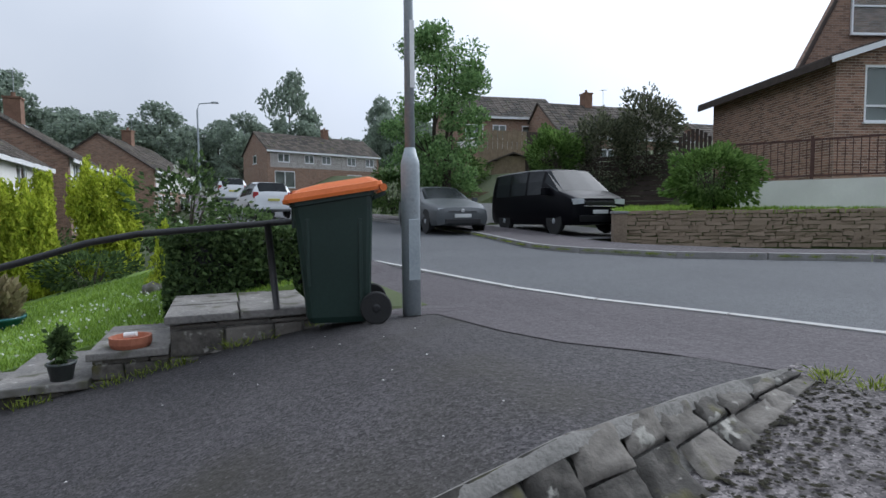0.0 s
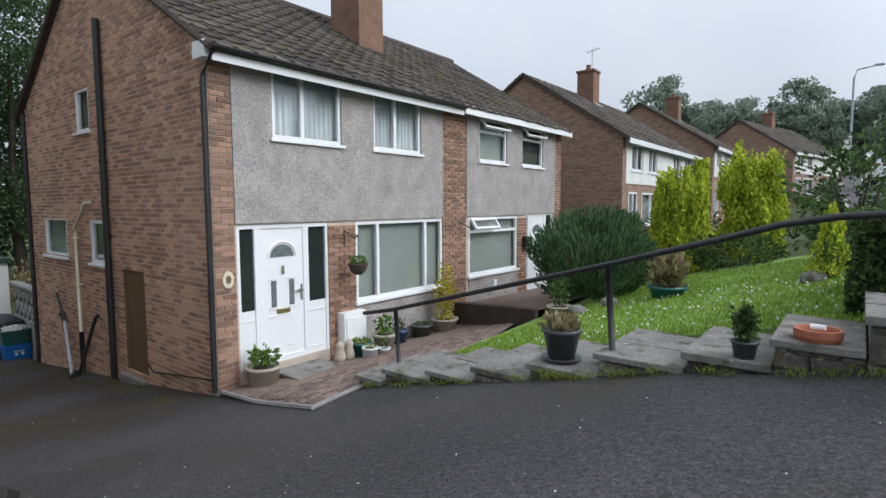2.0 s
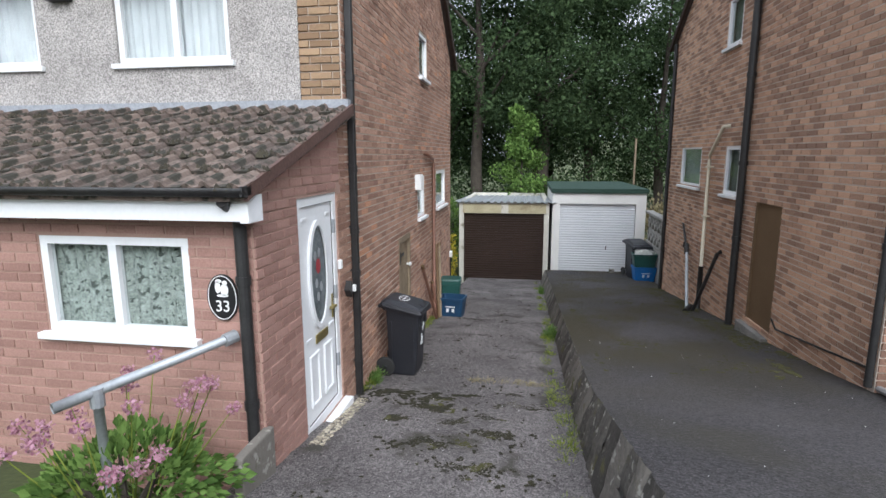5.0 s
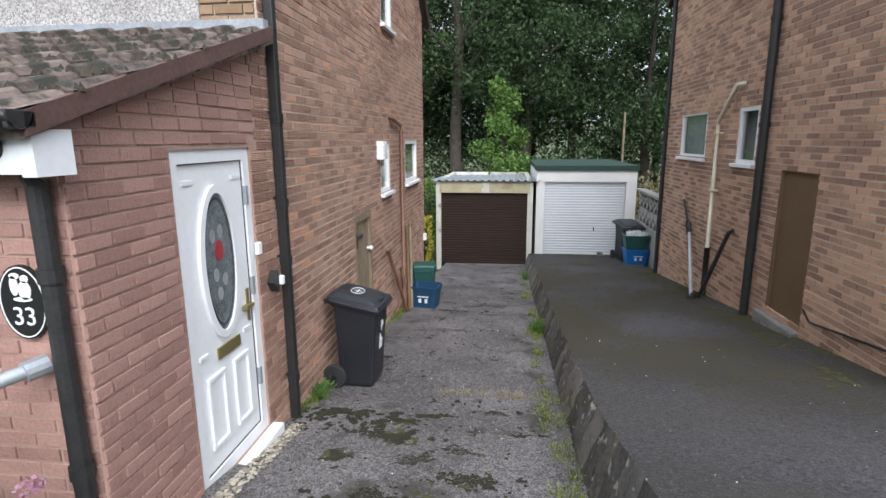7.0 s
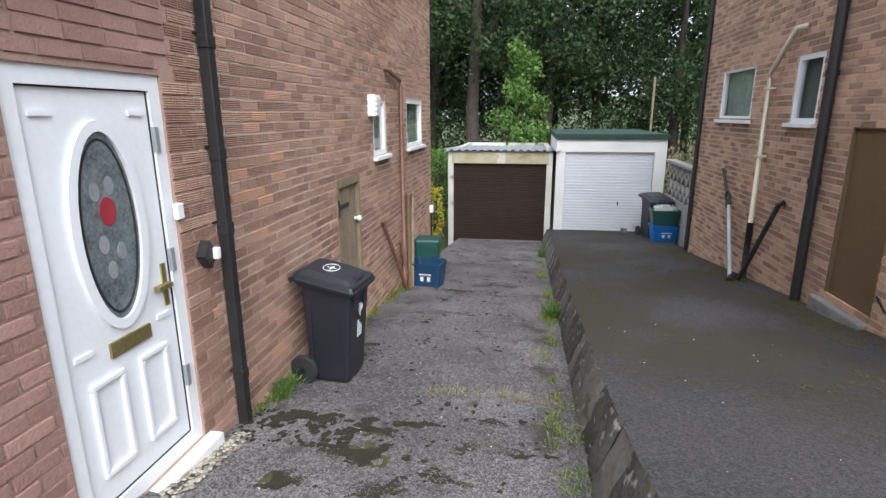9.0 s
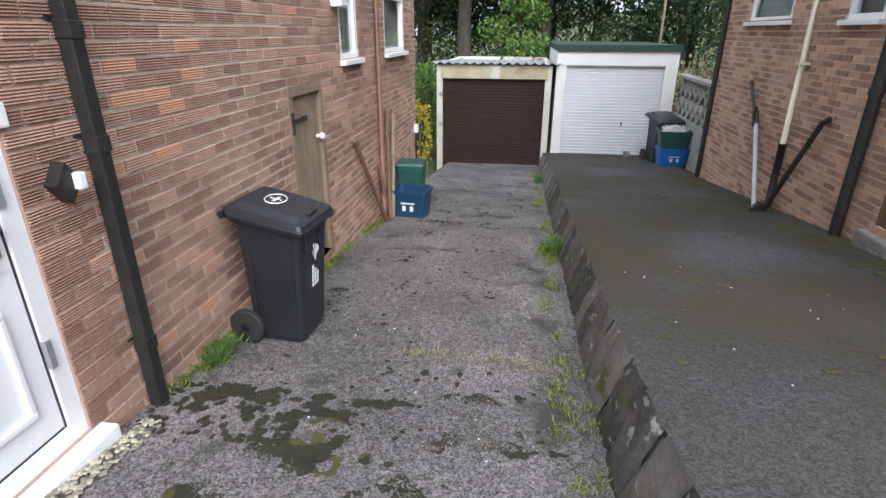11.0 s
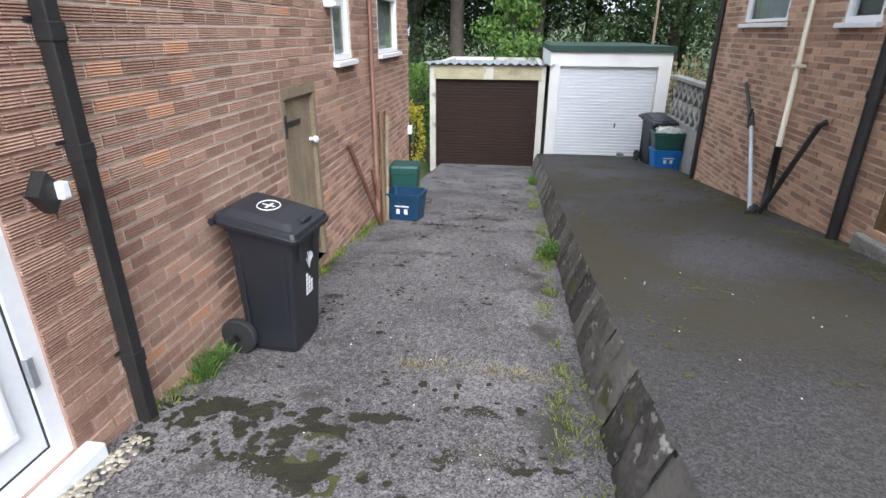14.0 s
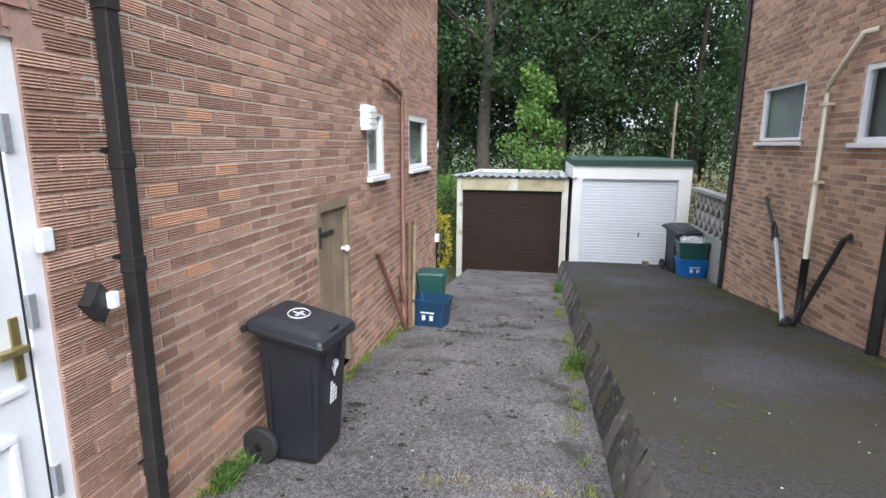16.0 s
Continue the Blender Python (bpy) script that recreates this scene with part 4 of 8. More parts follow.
# porch
RAIL_BROWN = material("red_brown_paint", ((0.06, 0.03, 0.025), (0.13, 0.075, 0.06)), 0.7, 4, 40, 0.3)
PZ0, PZE, PZT = -1.3, 1.22, 1.88
mpf = plane((PORCH, 0, 0), (0, 1, 0), (1, 0, 0))
p_open = [(-2.32, -1.13, 0.15, 0.87)]
porch = part("porch", boxes((PORCH - 1.8, PORCH - 0.3, -5.0, -4.8, -1, 1.1)), MORTAR_PINK, home, "pink brick lean-to porch")
bm = bmesh.new()
wall_mesh(bm, mpf, -5.0, SIDE_L - 0.2, PZ0, PZE, p_open, 0.2)
door_open = [(5.68, 6.58, -1.03, 1.09)]
wall_mesh(bm, ml, -PORCH, -FRONT_L, PZ0, PZE, door_open, 0.2)
vv = [ml @ Vector(p) for p in ((-PORCH, PZE, 0), (-FRONT_L, PZE, 0), (-FRONT_L, PZT, 0), (-PORCH, PZE, -0.2), (-FRONT_L, PZE, -0.2), (-FRONT_L, PZT, -0.2))]
q = [bm.verts.new(p) for p in vv]
for ix in ((0, 1, 2), (5, 4, 3), (0, 3, 4, 1), (1, 4, 5, 2), (2, 5, 3, 0)):
    bm.faces.new([q[i] for i in ix])
pw = part("porch_wall", bm, MORTAR_PINK, porch)
bricks_on(pw, brick_list(-5.0, SIDE_L, PZ0 + 0.02, PZE, p_open), mpf, BRICK_PINK, BRICK_PINK_ONE, None, 9)
bl = brick_list(-PORCH, 6.58, PZ0 + 0.02, PZE, door_open)
row = PZ0 + 0.02 + 0.075 * int((PZE - PZ0) / 0.075)
while row < PZT - 0.08:
    a = -PORCH + (-FRONT_L + PORCH) * max(0, (row + 0.075 - PZE) / (PZT - PZE))
    if a < 6.6:
        bl += [b for b in brick_list(a, 6.66, row, row + 0.076, [])]
    row += 0.075
bricks_on(pw, bl, ml, BRICK_PINK, BRICK_PINK_ONE, lambda u, z: z < 1.1, 10)
pu = Vector((FRONT_L - (PORCH + 0.25), 0, PZT - 1.19))
pl = pu.length
pu.normalize()
proof = slab(porch, "porch_roof", [(PORCH + 0.25, -5.1, 1.2), (PORCH + 0.25, -0.53, 1.2), (FRONT_L, -0.53, PZT - 0.01), (FRONT_L, -5.1, PZT - 0.01)], 0.05, ROOF_PORCH, "brown moss-covered concrete tile roof")
single_tiles((PORCH + 0.27, -5.1, 1.21), (0, 1, 0), pu, 4.58, pl, ROOF_PORCH, 0.3, 0.3, proof)
MOSS_ROOF = material("roof_moss", ((0.02, 0.017, 0.012), (0.06, 0.052, 0.033)), 1.0, 9, 60, 0.9)
rnd = random.Random(41)
v, f = [], []
rows_up = round(pl / 0.3)
for k in range(1500):
    at = Vector((PORCH + 0.27, -5.1 + 4.58 * rnd.random(), 1.21)) + pu * (pl / rows_up * (rnd.randrange(rows_up) + rnd.uniform(-0.12, 0.16)))
    if noise.noise(at * 3) < -0.12:
        continue
    w, i = rnd.uniform(0.012, 0.034), len(v)
    at.z += 0.045
    v.append(at + Vector((0, 0, w * 0.9)))
    v += [at + Vector((w * rnd.uniform(0.7, 1.3) * math.cos(q * 1.05), w * rnd.uniform(0.7, 1.3) * math.sin(q * 1.05), -0.02)) for q in range(6)]
    f += [(i, i + 1 + q, i + 1 + (q + 1) % 6) for q in range(6)]
tagged(part("roof_moss", raw(v, f), MOSS_ROOF, proof, "dark moss lumps along the tile edges"), kind="stuff")
part("flashing", boxes((FRONT_L + 0.02, FRONT_L + 0.1, -5.1, -0.55, PZT, PZT + 0.09)), LEAD, porch, "lead flashing strip")
part("fascia", boxes((PORCH + 0.18, PORCH + 0.2, -5.1, -0.6, 1.02, 1.17), (PORCH + 0.02, PORCH + 0.205, -0.61, -0.55, 1.01, 1.185)), UPVC, porch)
part("verge_board", boxes((0.02, pl, -0.06, 0.03, 0, 0.03), m=plane((PORCH + 0.27, -0.55, 1.21), pu, (0, 1, 0))), RAIL_BROWN, porch, "red-brown verge board")
gutter(porch, (PORCH + 0.27, -5.1, 1.24), (PORCH + 0.27, -0.52, 1.24))
part("gutter_end", boxes((PORCH + 0.2, PORCH + 0.32, -0.54, -0.52, 1.185, 1.25), bevel=0.006), BLACK_METAL, porch)
downpipe(porch, PORCH + 0.06, -0.7, zl(PORCH) - 0.1, 0.97, 0.042, (PORCH + 0.24, -0.7, 1.15), (0.6, -0.3))
window(porch, mpf, -2.32, -1.13, 0.15, 0.87, (-1.73,), back=LACE, back_gap=0.1)

# ---- garages at the end ----
def garage(name, y0, y1, z0, z1, x, mat_frame, mat_door, door, label, roof_z):
    g = thing(name, ident, label, "garage")
    d0, d1, dz0, dz1 = door
    bm = boxes((x - 0.2, x, y0, d0, z0, z1), (x - 0.2, x, d1, y1, z0, z1), (x - 0.2, x, d0, d1, dz1, z1), (x - 5, x - 0.2, y0, y0 + 0.15, z0, z1), (x - 5, x - 0.2, y1 - 0.15, y1, z0, z1), (x - 5, x - 4.85, y0 + 0.15, y1 - 0.15, z0, z1))
    part("wall", bm, mat_frame, g)
    dr = part("garage_door", boxes((x - 0.16, x - 0.12, d0, d1, dz0, dz1)), mat_door, g)
    z = dz0 + 0.01
    while z < dz1 - 0.05:
        bm = bmesh.new()
        prof = ((-0.12, z), (-0.09, z + 0.006), (-0.082, z + 0.056), (-0.12, z + 0.064))
        a = [bm.verts.new((x + w, d0 + 0.02, h)) for w, h in prof]
        b = [bm.verts.new((x + w, d1 - 0.02, h)) for w, h in prof]
        for i in range(3):
            bm.faces.new((a[i], b[i], b[i + 1], a[i + 1]))
        bmesh.ops.recalc_face_normals(bm, faces=bm.faces)
        part("slat", bm, mat_door, dr)
        z += 0.08
    part("door_handle", boxes((x - 0.1, x - 0.06, (d0 + d1) / 2 + 0.3, (d0 + d1) / 2 + 0.33, dz0 + 0.75, dz0 + 0.87), bevel=0.006), BLACK, dr)
    return g


GX = -19.2
LINTEL_BUFF = material("buff_board", ((0.3, 0.26, 0.16), (0.5, 0.45, 0.3)), 0.85, 3, 50, 0.3, stain=((0.2, 0.15, 0.09), 2.5, 0.58, 0.15))
gbrown = garage("garage", -1.05, 1.9, -2.9, -0.13, GX, CONCRETE, GARAGE_BROWN, (-0.9, 1.74, -2.7, -0.47), "concrete garage with a brown ribbed roller door", 0)
v, f = [], []
n = 60
for i in range(n + 1):
    y = -1.2 + 3.3 * i / n
    w = 0.03 * math.sin(i * 1.6)
    v += [(GX + 0.12, y, -0.08 + w), (GX - 5.1, y, -0.24 + w)]
cr = part("corrugated_roof", raw(v, [(2 * i, 2 * i + 2, 2 * i + 3, 2 * i + 1) for i in range(n)]), GREY_METAL, gbrown, "corrugated metal roof sheet")
cr.modifiers.new("thickness", "SOLIDIFY").thickness = 0.012
part("lintel", boxes((GX - 0.02, GX + 0.03, -0.93, 1.8, -0.46, -0.15)), LINTEL_BUFF, gbrown, "weathered timber board above the door")
part("number_plate", boxes((GX + 0.03, GX + 0.045, 0.35, 0.58, -0.46, -0.15), bevel=0.004), CONCRETE, gbrown)
gwhite = garage("garage", 2.0, 4.9, -2.6, 0.22, GX, RENDER_WHITE, GARAGE_WHITE, (2.24, 4.6, -2.36, -0.12), "white rendered garage with a white up-and-over door", 0)
part("roof_edge", boxes((GX - 5, GX + 0.06, 1.96, 4.95, 0.222, 0.36)), material("green_felt", ((0.012, 0.035, 0.025), (0.03, 0.06, 0.045)), 0.9, 3, 40, 0.3), gwhite, "mossy green roof edge")

# ---- plants ----
def foliage(name, dark, light, rough=0.75, trans=0.35):
    m = material(name, (dark, light), rough, 0.9, 12, 0.0, island="island", spread=0.6, spec=0.12)
    n, l = m.node_tree.nodes, m.node_tree.links
    thin, both = n.new("ShaderNodeBsdfTranslucent"), n.new("ShaderNodeMixShader")
    l.new(n["Principled BSDF"].inputs["Base Color"].links[0].from_socket, thin.inputs["Color"])
    both.inputs[0].default_value = trans
    l.new(n["Principled BSDF"].outputs[0], both.inputs[1])
    l.new(thin.outputs[0], both.inputs[2])
    l.new(both.outputs[0], n["Material Output"].inputs["Surface"])
    return m


LEAF_WOOD = foliage("woodland_leaves", (0.034, 0.058, 0.027), (0.09, 0.138, 0.06), trans=0.42)
LEAF_BANK = foliage("bank_leaves", (0.045, 0.08, 0.026), (0.16, 0.25, 0.075))
LEAF_LIGHT = foliage("light_leaves", (0.07, 0.13, 0.03), (0.19, 0.3, 0.08))
LEAF_TREE = foliage("ash_leaves", (0.1, 0.18, 0.065), (0.25, 0.39, 0.15))
LEAF_DUSK = foliage("dusky_leaves", (0.06, 0.072, 0.045), (0.17, 0.18, 0.11))
LEAF_HEDGE = foliage("hedge_leaves", (0.04, 0.068, 0.026), (0.14, 0.21, 0.075))
LEAF_JUNIPER = foliage("juniper", (0.045, 0.085, 0.04), (0.13, 0.21, 0.1))
LEAF_YELLOW = foliage("golden_conifer", (0.26, 0.34, 0.03), (0.62, 0.68, 0.08))
LEAF_GOLD = foliage("golden_shrub", (0.3, 0.26, 0.02), (0.6, 0.52, 0.09))
LEAF_GRASS = foliage("grass_blades", (0.15, 0.25, 0.03), (0.36, 0.5, 0.1))
LEAF_WEED = foliage("weeds", (0.1, 0.14, 0.02), (0.32, 0.38, 0.08))
LEAF_DRY = foliage("dry_grass", (0.2, 0.17, 0.09), (0.42, 0.37, 0.22))
# Distance haze is painted into this paler, greyer leaf colour.
LEAF_HAZED = foliage("hazed_leaves", (0.19, 0.235, 0.19), (0.3, 0.36, 0.28), trans=0.45)
FLOWER_PINK = foliage("pink_flowers", (0.36, 0.17, 0.23), (0.55, 0.33, 0.4))
FLOWER_WHITE = foliage("white_petals", (0.6, 0.6, 0.56), (0.85, 0.85, 0.82))
BARK = material("bark", ((0.03, 0.024, 0.018), (0.085, 0.07, 0.055)), 0.95, 4, 30, 0.8)
MOSS = material("moss", ((0.01, 0.009, 0.005), (0.034, 0.03, 0.012)), 1.0, 9, 80, 0.8)
MOSS_GREEN = material("green_moss", ((0.028, 0.028, 0.009), (0.08, 0.075, 0.022)), 1.0, 9, 80, 0.8)


def leaves(pts, size, seed=0, upright=0.0, slim=0.6):
    """A mesh of small pointed leaves at the points, turned at random; upright: 0 any way, 1 standing."""
    r = np.random.RandomState(seed)
    pts = np.asarray(pts, float)
    n = len(pts)
    a = r.normal(size=(n, 3))
    a[:, 2] += upright * 3
    a /= np.linalg.norm(a, axis=1)[:, None]
    b = np.cross(a, r.normal(size=(n, 3)))
    b /= np.linalg.norm(b, axis=1)[:, None]
    s = size * r.uniform(0.6, 1.35, (n, 1))
    c = np.cross(a, b)
    quad = np.stack([pts - a * s * 0.5, pts + b * s * slim * 0.5 + c * s * 0.08, pts + a * s * 0.5, pts - b * s * slim * 0.5 + c * s * 0.08], 1).reshape(-1, 3)
    i = np.arange(n) * 4
    return raw(quad.tolist(), np.stack([i, i + 1, i + 2, i + 3], 1).tolist())


def blob(n, centre, radii, seed, hollow=0.55, lump=0.25, freq=1.6):
    """Points in an uneven rounded mass, thicker to the outside."""
    r = np.random.RandomState(seed)
    d = r.normal(size=(n, 3))
    d /= np.linalg.norm(d, axis=1)[:, None]
    k = hollow + (1 - hollow) * r.uniform(0, 1, n) ** 0.6
    out = []
    for q, w in zip(d, k):
        out.append((q * np.array(radii)) * w * (1 + lump * 1.6 * noise.noise(Vector(q * freq) + Vector((seed * 3.1, 0, 0)))))
    return np.array(out) + np.array(centre)


def crown_points(n, h0, h1, radius, seed, clumps=26):
    """Points in many leafy clumps between two heights, for the crown of a tree."""
    r = random.Random(seed)
    pts = []
    for i in range(clumps):
        t = (i + r.random()) / clumps
        z = h0 + (h1 - h0) * t
        w = radius * math.sin(math.pi * (0.15 + 0.8 * t)) ** 0.7
        a = r.uniform(0, 2 * math.pi)
        q = w * math.sqrt(r.uniform(0.1, 1.0))
        s = radius * r.uniform(0.22, 0.42)
        pts.append(blob(n // clumps, (q * math.cos(a), q * math.sin(a), z), (s, s, s * 0.75), seed * 50 + i, 0.35))
    return np.concatenate(pts)


def tree(m, h, trunk_h, radius, mat, n, size, seed, label, category="tree", group="", trunk_r=0.18, clumps=26, stems=1):
    t = thing("tree", m, label, category, group)
    r = random.Random(seed)
    bm = bmesh.new()
    for k in range(stems):
        o = Vector((r.uniform(-0.4, 0.4), r.uniform(-0.4, 0.4), 0)) if stems > 1 else Vector()
        tube(bm, [o, o * 1.3 + Vector((0.1, 0, trunk_h * 0.5)), o * 1.8 + Vector((0.0, 0.15, trunk_h)), o * 2 + Vector((0.2, 0, h * 0.85))], [trunk_r * 1.25, trunk_r, trunk_r * 0.8, trunk_r * 0.15], 9)
    for k in range(7):
        a, z = r.uniform(0, 6.28), trunk_h * r.uniform(0.6, 1.3)
        d = Vector((math.cos(a), math.sin(a), 0.8)) * radius * 0.7
        tube(bm, [(0, 0.05, z), Vector((0, 0, z)) + d * 0.5, Vector((0, 0, z)) + d], [trunk_r * 0.4, trunk_r * 0.25, trunk_r * 0.08], 6)
    part("trunk", bm, BARK, t, "", True)
    part("crown", leaves(crown_points(n, trunk_h * 0.75, h, radius, seed, clumps), size, seed), mat, t)
    return t


def shrub(name, m, radii, mat, n, size, seed, label, category="shrub", group="", lump=0.3, upright=0.0, slim=0.6, core=True):
    s = thing(name, m, label, category, group)
    rx, ry, rz = radii
    p = blob(n, (0, 0, rz), radii, seed, 0.6, lump)
    p[:, 2] = np.maximum(p[:, 2], 0.02)
    part("leaves", leaves(p, size, seed, upright, slim), mat, s)
    bm = bmesh.new()
    for k in range(5):
        a = k * 1.3
        tube(bm, [(0, 0, -0.05), (0.3 * rx * math.cos(a), 0.3 * ry * math.sin(a), rz), (0.5 * rx * math.cos(a), 0.5 * ry * math.sin(a), rz * 1.5)], [0.03, 0.02, 0.006], 5)
    part("stems", bm, BARK, s)
    return s


# ---- woods behind the garages ----
w_label = "tall dense woodland tree with dark green leaves"
wood = [tree(pose(-31, 2, -3.4), 16, 8.0, 4.0, LEAF_WOOD, 18000, 0.19, 3, w_label, group="woodland behind the garages", trunk_r=0.26, clumps=60),
        tree(pose(-33, -4, -3.4), 17, 5.5, 4.4, LEAF_WOOD, 18500, 0.2, 8, w_label, group="woodland behind the garages", trunk_r=0.28, clumps=64)]
rnd = random.Random(4)
spots = [(-30.5 - 0.9 * (k % 3) * 3.2 + rnd.uniform(-1, 1), -20 + 3.1 * k) for k in range(17)] + [(-42 + rnd.uniform(-2, 2), -30 + 8.2 * k) for k in range(9)]
for k, (x, y) in enumerate(spots):
    s = rnd.uniform(0.85, 1.15)
    copy_thing(wood[k % 2], pose(x, y, -3.4 if x > -38 else -3.2, 0, 0, rnd.uniform(0, 360)) @ Matrix.Diagonal((s, s, s, 1)))
und = []
for k in range(13):
    und.append(blob(1900, (-27.5 - 2.5 * (k % 3), -13 + 2.5 * k, -1.2 + 0.7 * (k % 2)), (1.7, 1.9, 1.9), 60 + k, 0.5, 0.4))
for k in range(16):
    und.append(blob(1300, (-35.5 - 1.5 * (k % 2), -20 + 3.0 * k, 0.2 + 1.2 * (k % 3)), (2.2, 2.4, 2.8), 160 + k, 0.4, 0.4))
thicket = [blob(1500, (-40 - 1.5 * (k % 2), -22 + 3.2 * k, 2.2 + 1.6 * (k % 3)), (2.4, 2.8, 3.6), 190 + k, 0.3, 0.4) for k in range(16)]
tagged(part("thicket", leaves(np.concatenate(thicket), 0.34, 19), LEAF_WOOD), "dense dark thicket deep among the trees", "undergrowth", kind="stuff")
tagged(part("undergrowth", leaves(np.concatenate(und), 0.17, 9), LEAF_WOOD), "tangled dark green undergrowth below the trees", "undergrowth", kind="stuff")
t = thing("sapling", pose(-24.6, 0.9, -2.9), "young bright green tree behind the garages", "tree")
part("crown", leaves(np.concatenate([blob(430, (0.5 * math.sin(k * 2.4), 0.85 * math.cos(k * 2.4) * (1 - k / 13), 1.8 + k * 0.46), (0.8 * (1.2 - k / 11), 0.95 * (1.2 - k / 11), 0.5), 90 + k, 0.2) for k in range(10)]), 0.16, 5), LEAF_LIGHT, t)
part("trunk", tube(bmesh.new(), [(0, 0, 0), (0.05, 0, 3), (0, 0.05, 6)], [0.09, 0.06, 0.01], 8), BARK, t)
shrub("shrub", pose(-21.5, -1.75, -2.8), (0.8, 0.5, 1.3), LEAF_LIGHT, 1500, 0.12, 21, "leafy green shrub growing beside the garage")
shrub("shrub", pose(-17.2, -1.15, -2.55), (0.45, 0.3, 0.95), LEAF_GOLD, 900, 0.08, 22, "yellow-leaved shrub at the corner of the house")
shrub("shrub", pose(-21.6, 5.9, -2.4), (0.8, 0.8, 1.2), LEAF_DRY, 1300, 0.12, 23, "pale cream flowering shrub behind the block wall")
part_pole = tagged(part("pole", tube(bmesh.new(), [(-22.0, 5.0, -2.5), (-22.0, 5.0, 2.0)], 0.035, 8), WOOD_OLD), "thin grey pole standing behind the white garage", "pole")

# ---- the wall lamp, doors and fittings of house 33 ----
OVAL_GLASS = material("leaded_glass", ((0.05, 0.06, 0.065), (0.22, 0.25, 0.26)), 0.25, 14, 60, 0.2)
BRASS = material("brass", ((0.32, 0.26, 0.1), (0.5, 0.42, 0.2)), 0.35, 6, 40, 0.05, metal=0.8)
CHROME = material("chrome", ((0.5, 0.5, 0.5), (0.65, 0.65, 0.65)), 0.25, 6, 40, 0.02, metal=0.9)
RED = material("red_glass", ((0.25, 0.02, 0.03), (0.4, 0.05, 0.06)), 0.4, 6, 40, 0)
WHITE = material("white_paint", ((0.72, 0.72, 0.71), (0.84, 0.84, 0.83)), 0.5, 4, 40, 0.03)
CREAM = material("cream_paint", ((0.55, 0.5, 0.38), (0.7, 0.64, 0.5)), 0.5, 4, 40, 0.05)
DECAL = material("white_print", ((0.6, 0.61, 0.62), (0.72, 0.73, 0.74)), 0.6, 5, 60, 0)


def ring(bm, m, cu, cz, ru, rz, width, w0, w1, n=36):
    """A flat oval band in a wall plane."""
    loops = []
    for k in range(n):
        a = 2 * math.pi * k / n
        c, s = math.cos(a), math.sin(a)
        loops.append([bm.verts.new(m @ Vector(p)) for p in ((cu + c * ru, cz + s * rz, w0), (cu + c * ru, cz + s * rz, w1), (cu + c * (ru - width), cz + s * (rz - width), w1), (cu + c * (ru - width), cz + s * (rz - width), w0))])
    for k in range(n):
        a, b = loops[k], loops[(k + 1) % n]
        for i in range(3):
            bm.faces.new((a[i], b[i], b[i + 1], a[i + 1]))
    bmesh.ops.recalc_face_normals(bm, faces=bm.faces)
    return bm


def disc(m, cu, cz, ru, rz, w0, w1, n=36, a0=0.0, a1=2 * math.pi):
    bm = bmesh.new()
    full = a1 - a0 > 6.2
    ang = [a0 + (a1 - a0) * k / (n if full else n - 1) for k in range(n)]
    lo = [bm.verts.new(m @ Vector((cu + math.cos(a) * ru, cz + math.sin(a) * rz, w0))) for a in ang]
    hi = [bm.verts.new(m @ Vector((cu + math.cos(a) * ru, cz + math.sin(a) * rz, w1))) for a in ang]
    bm.faces.new(hi)
    bm.faces.new(lo[::-1])
    for k in range(n):
        bm.faces.new((lo[k], lo[(k + 1) % n], hi[(k + 1) % n], hi[k]))
    bmesh.ops.recalc_face_normals(bm, faces=bm.faces)
    return bm


def words(parent, text, m, size, mat, name="lettering", depth=0.002):
    cu = bpy.data.curves.new("text", "FONT")
    cu.body, cu.size, cu.align_x, cu.align_y, cu.extrude = text, size, "CENTER", "CENTER", depth
    tmp = bpy.data.objects.new("text", cu)
    scene.collection.objects.link(tmp)
    me = bpy.data.meshes.new_from_object(tmp.evaluated_get(bpy.context.evaluated_depsgraph_get()))
    bpy.data.objects.remove(tmp)
    me.transform(m)
    return part(name, me, mat, parent)


# porch door
md = ml @ Matrix.Translation((0.08, -0.05, 0))
pdoor = part("porch_door", boxes((5.68, 6.42, -0.9, 1.06, -0.075, -0.035), m=md), UPVC, porch, "white plastic door with an oval leaded window")
part("door_frame", boxes((5.6, 5.68, -0.98, 1.14, -0.1, -0.015), (6.42, 6.5, -0.98, 1.14, -0.1, -0.015), (5.68, 6.42, 1.06, 1.14, -0.1, -0.015), (5.68, 6.42, -0.98, -0.9, -0.1, -0.015), m=md), UPVC, pdoor)
part("threshold", boxes((5.5, 6.56, -1.07, -0.985, -0.05, 0.09), bevel=0.01, m=md), UPVC, pdoor, "white door threshold")
for u0, u1, z0, z1 in ((5.68, 5.688, -0.9, 1.06), (6.412, 6.42, -0.9, 1.06), (5.688, 6.412, 1.052, 1.06), (5.688, 6.412, -0.9, -0.892)):
    part("gasket", boxes((u0, u1, z0, z1, -0.036, -0.03), m=md), BLACK, pdoor, "black rubber door seal")
part("oval_moulding", ring(bmesh.new(), md, 6.05, 0.42, 0.23, 0.5, 0.05, -0.036, -0.014), UPVC, pdoor)
part("oval_glass", disc(md, 6.05, 0.42, 0.185, 0.455, -0.036, -0.029), OVAL_GLASS, pdoor, "dark leaded oval glass")
part("glass_border", ring(bmesh.new(), md, 6.05, 0.42, 0.165, 0.42, 0.012, -0.029, -0.026), BLACK_METAL, pdoor)
part("red_rose", disc(md, 6.05, 0.5, 0.05, 0.07, -0.029, -0.026, 12), RED, pdoor)
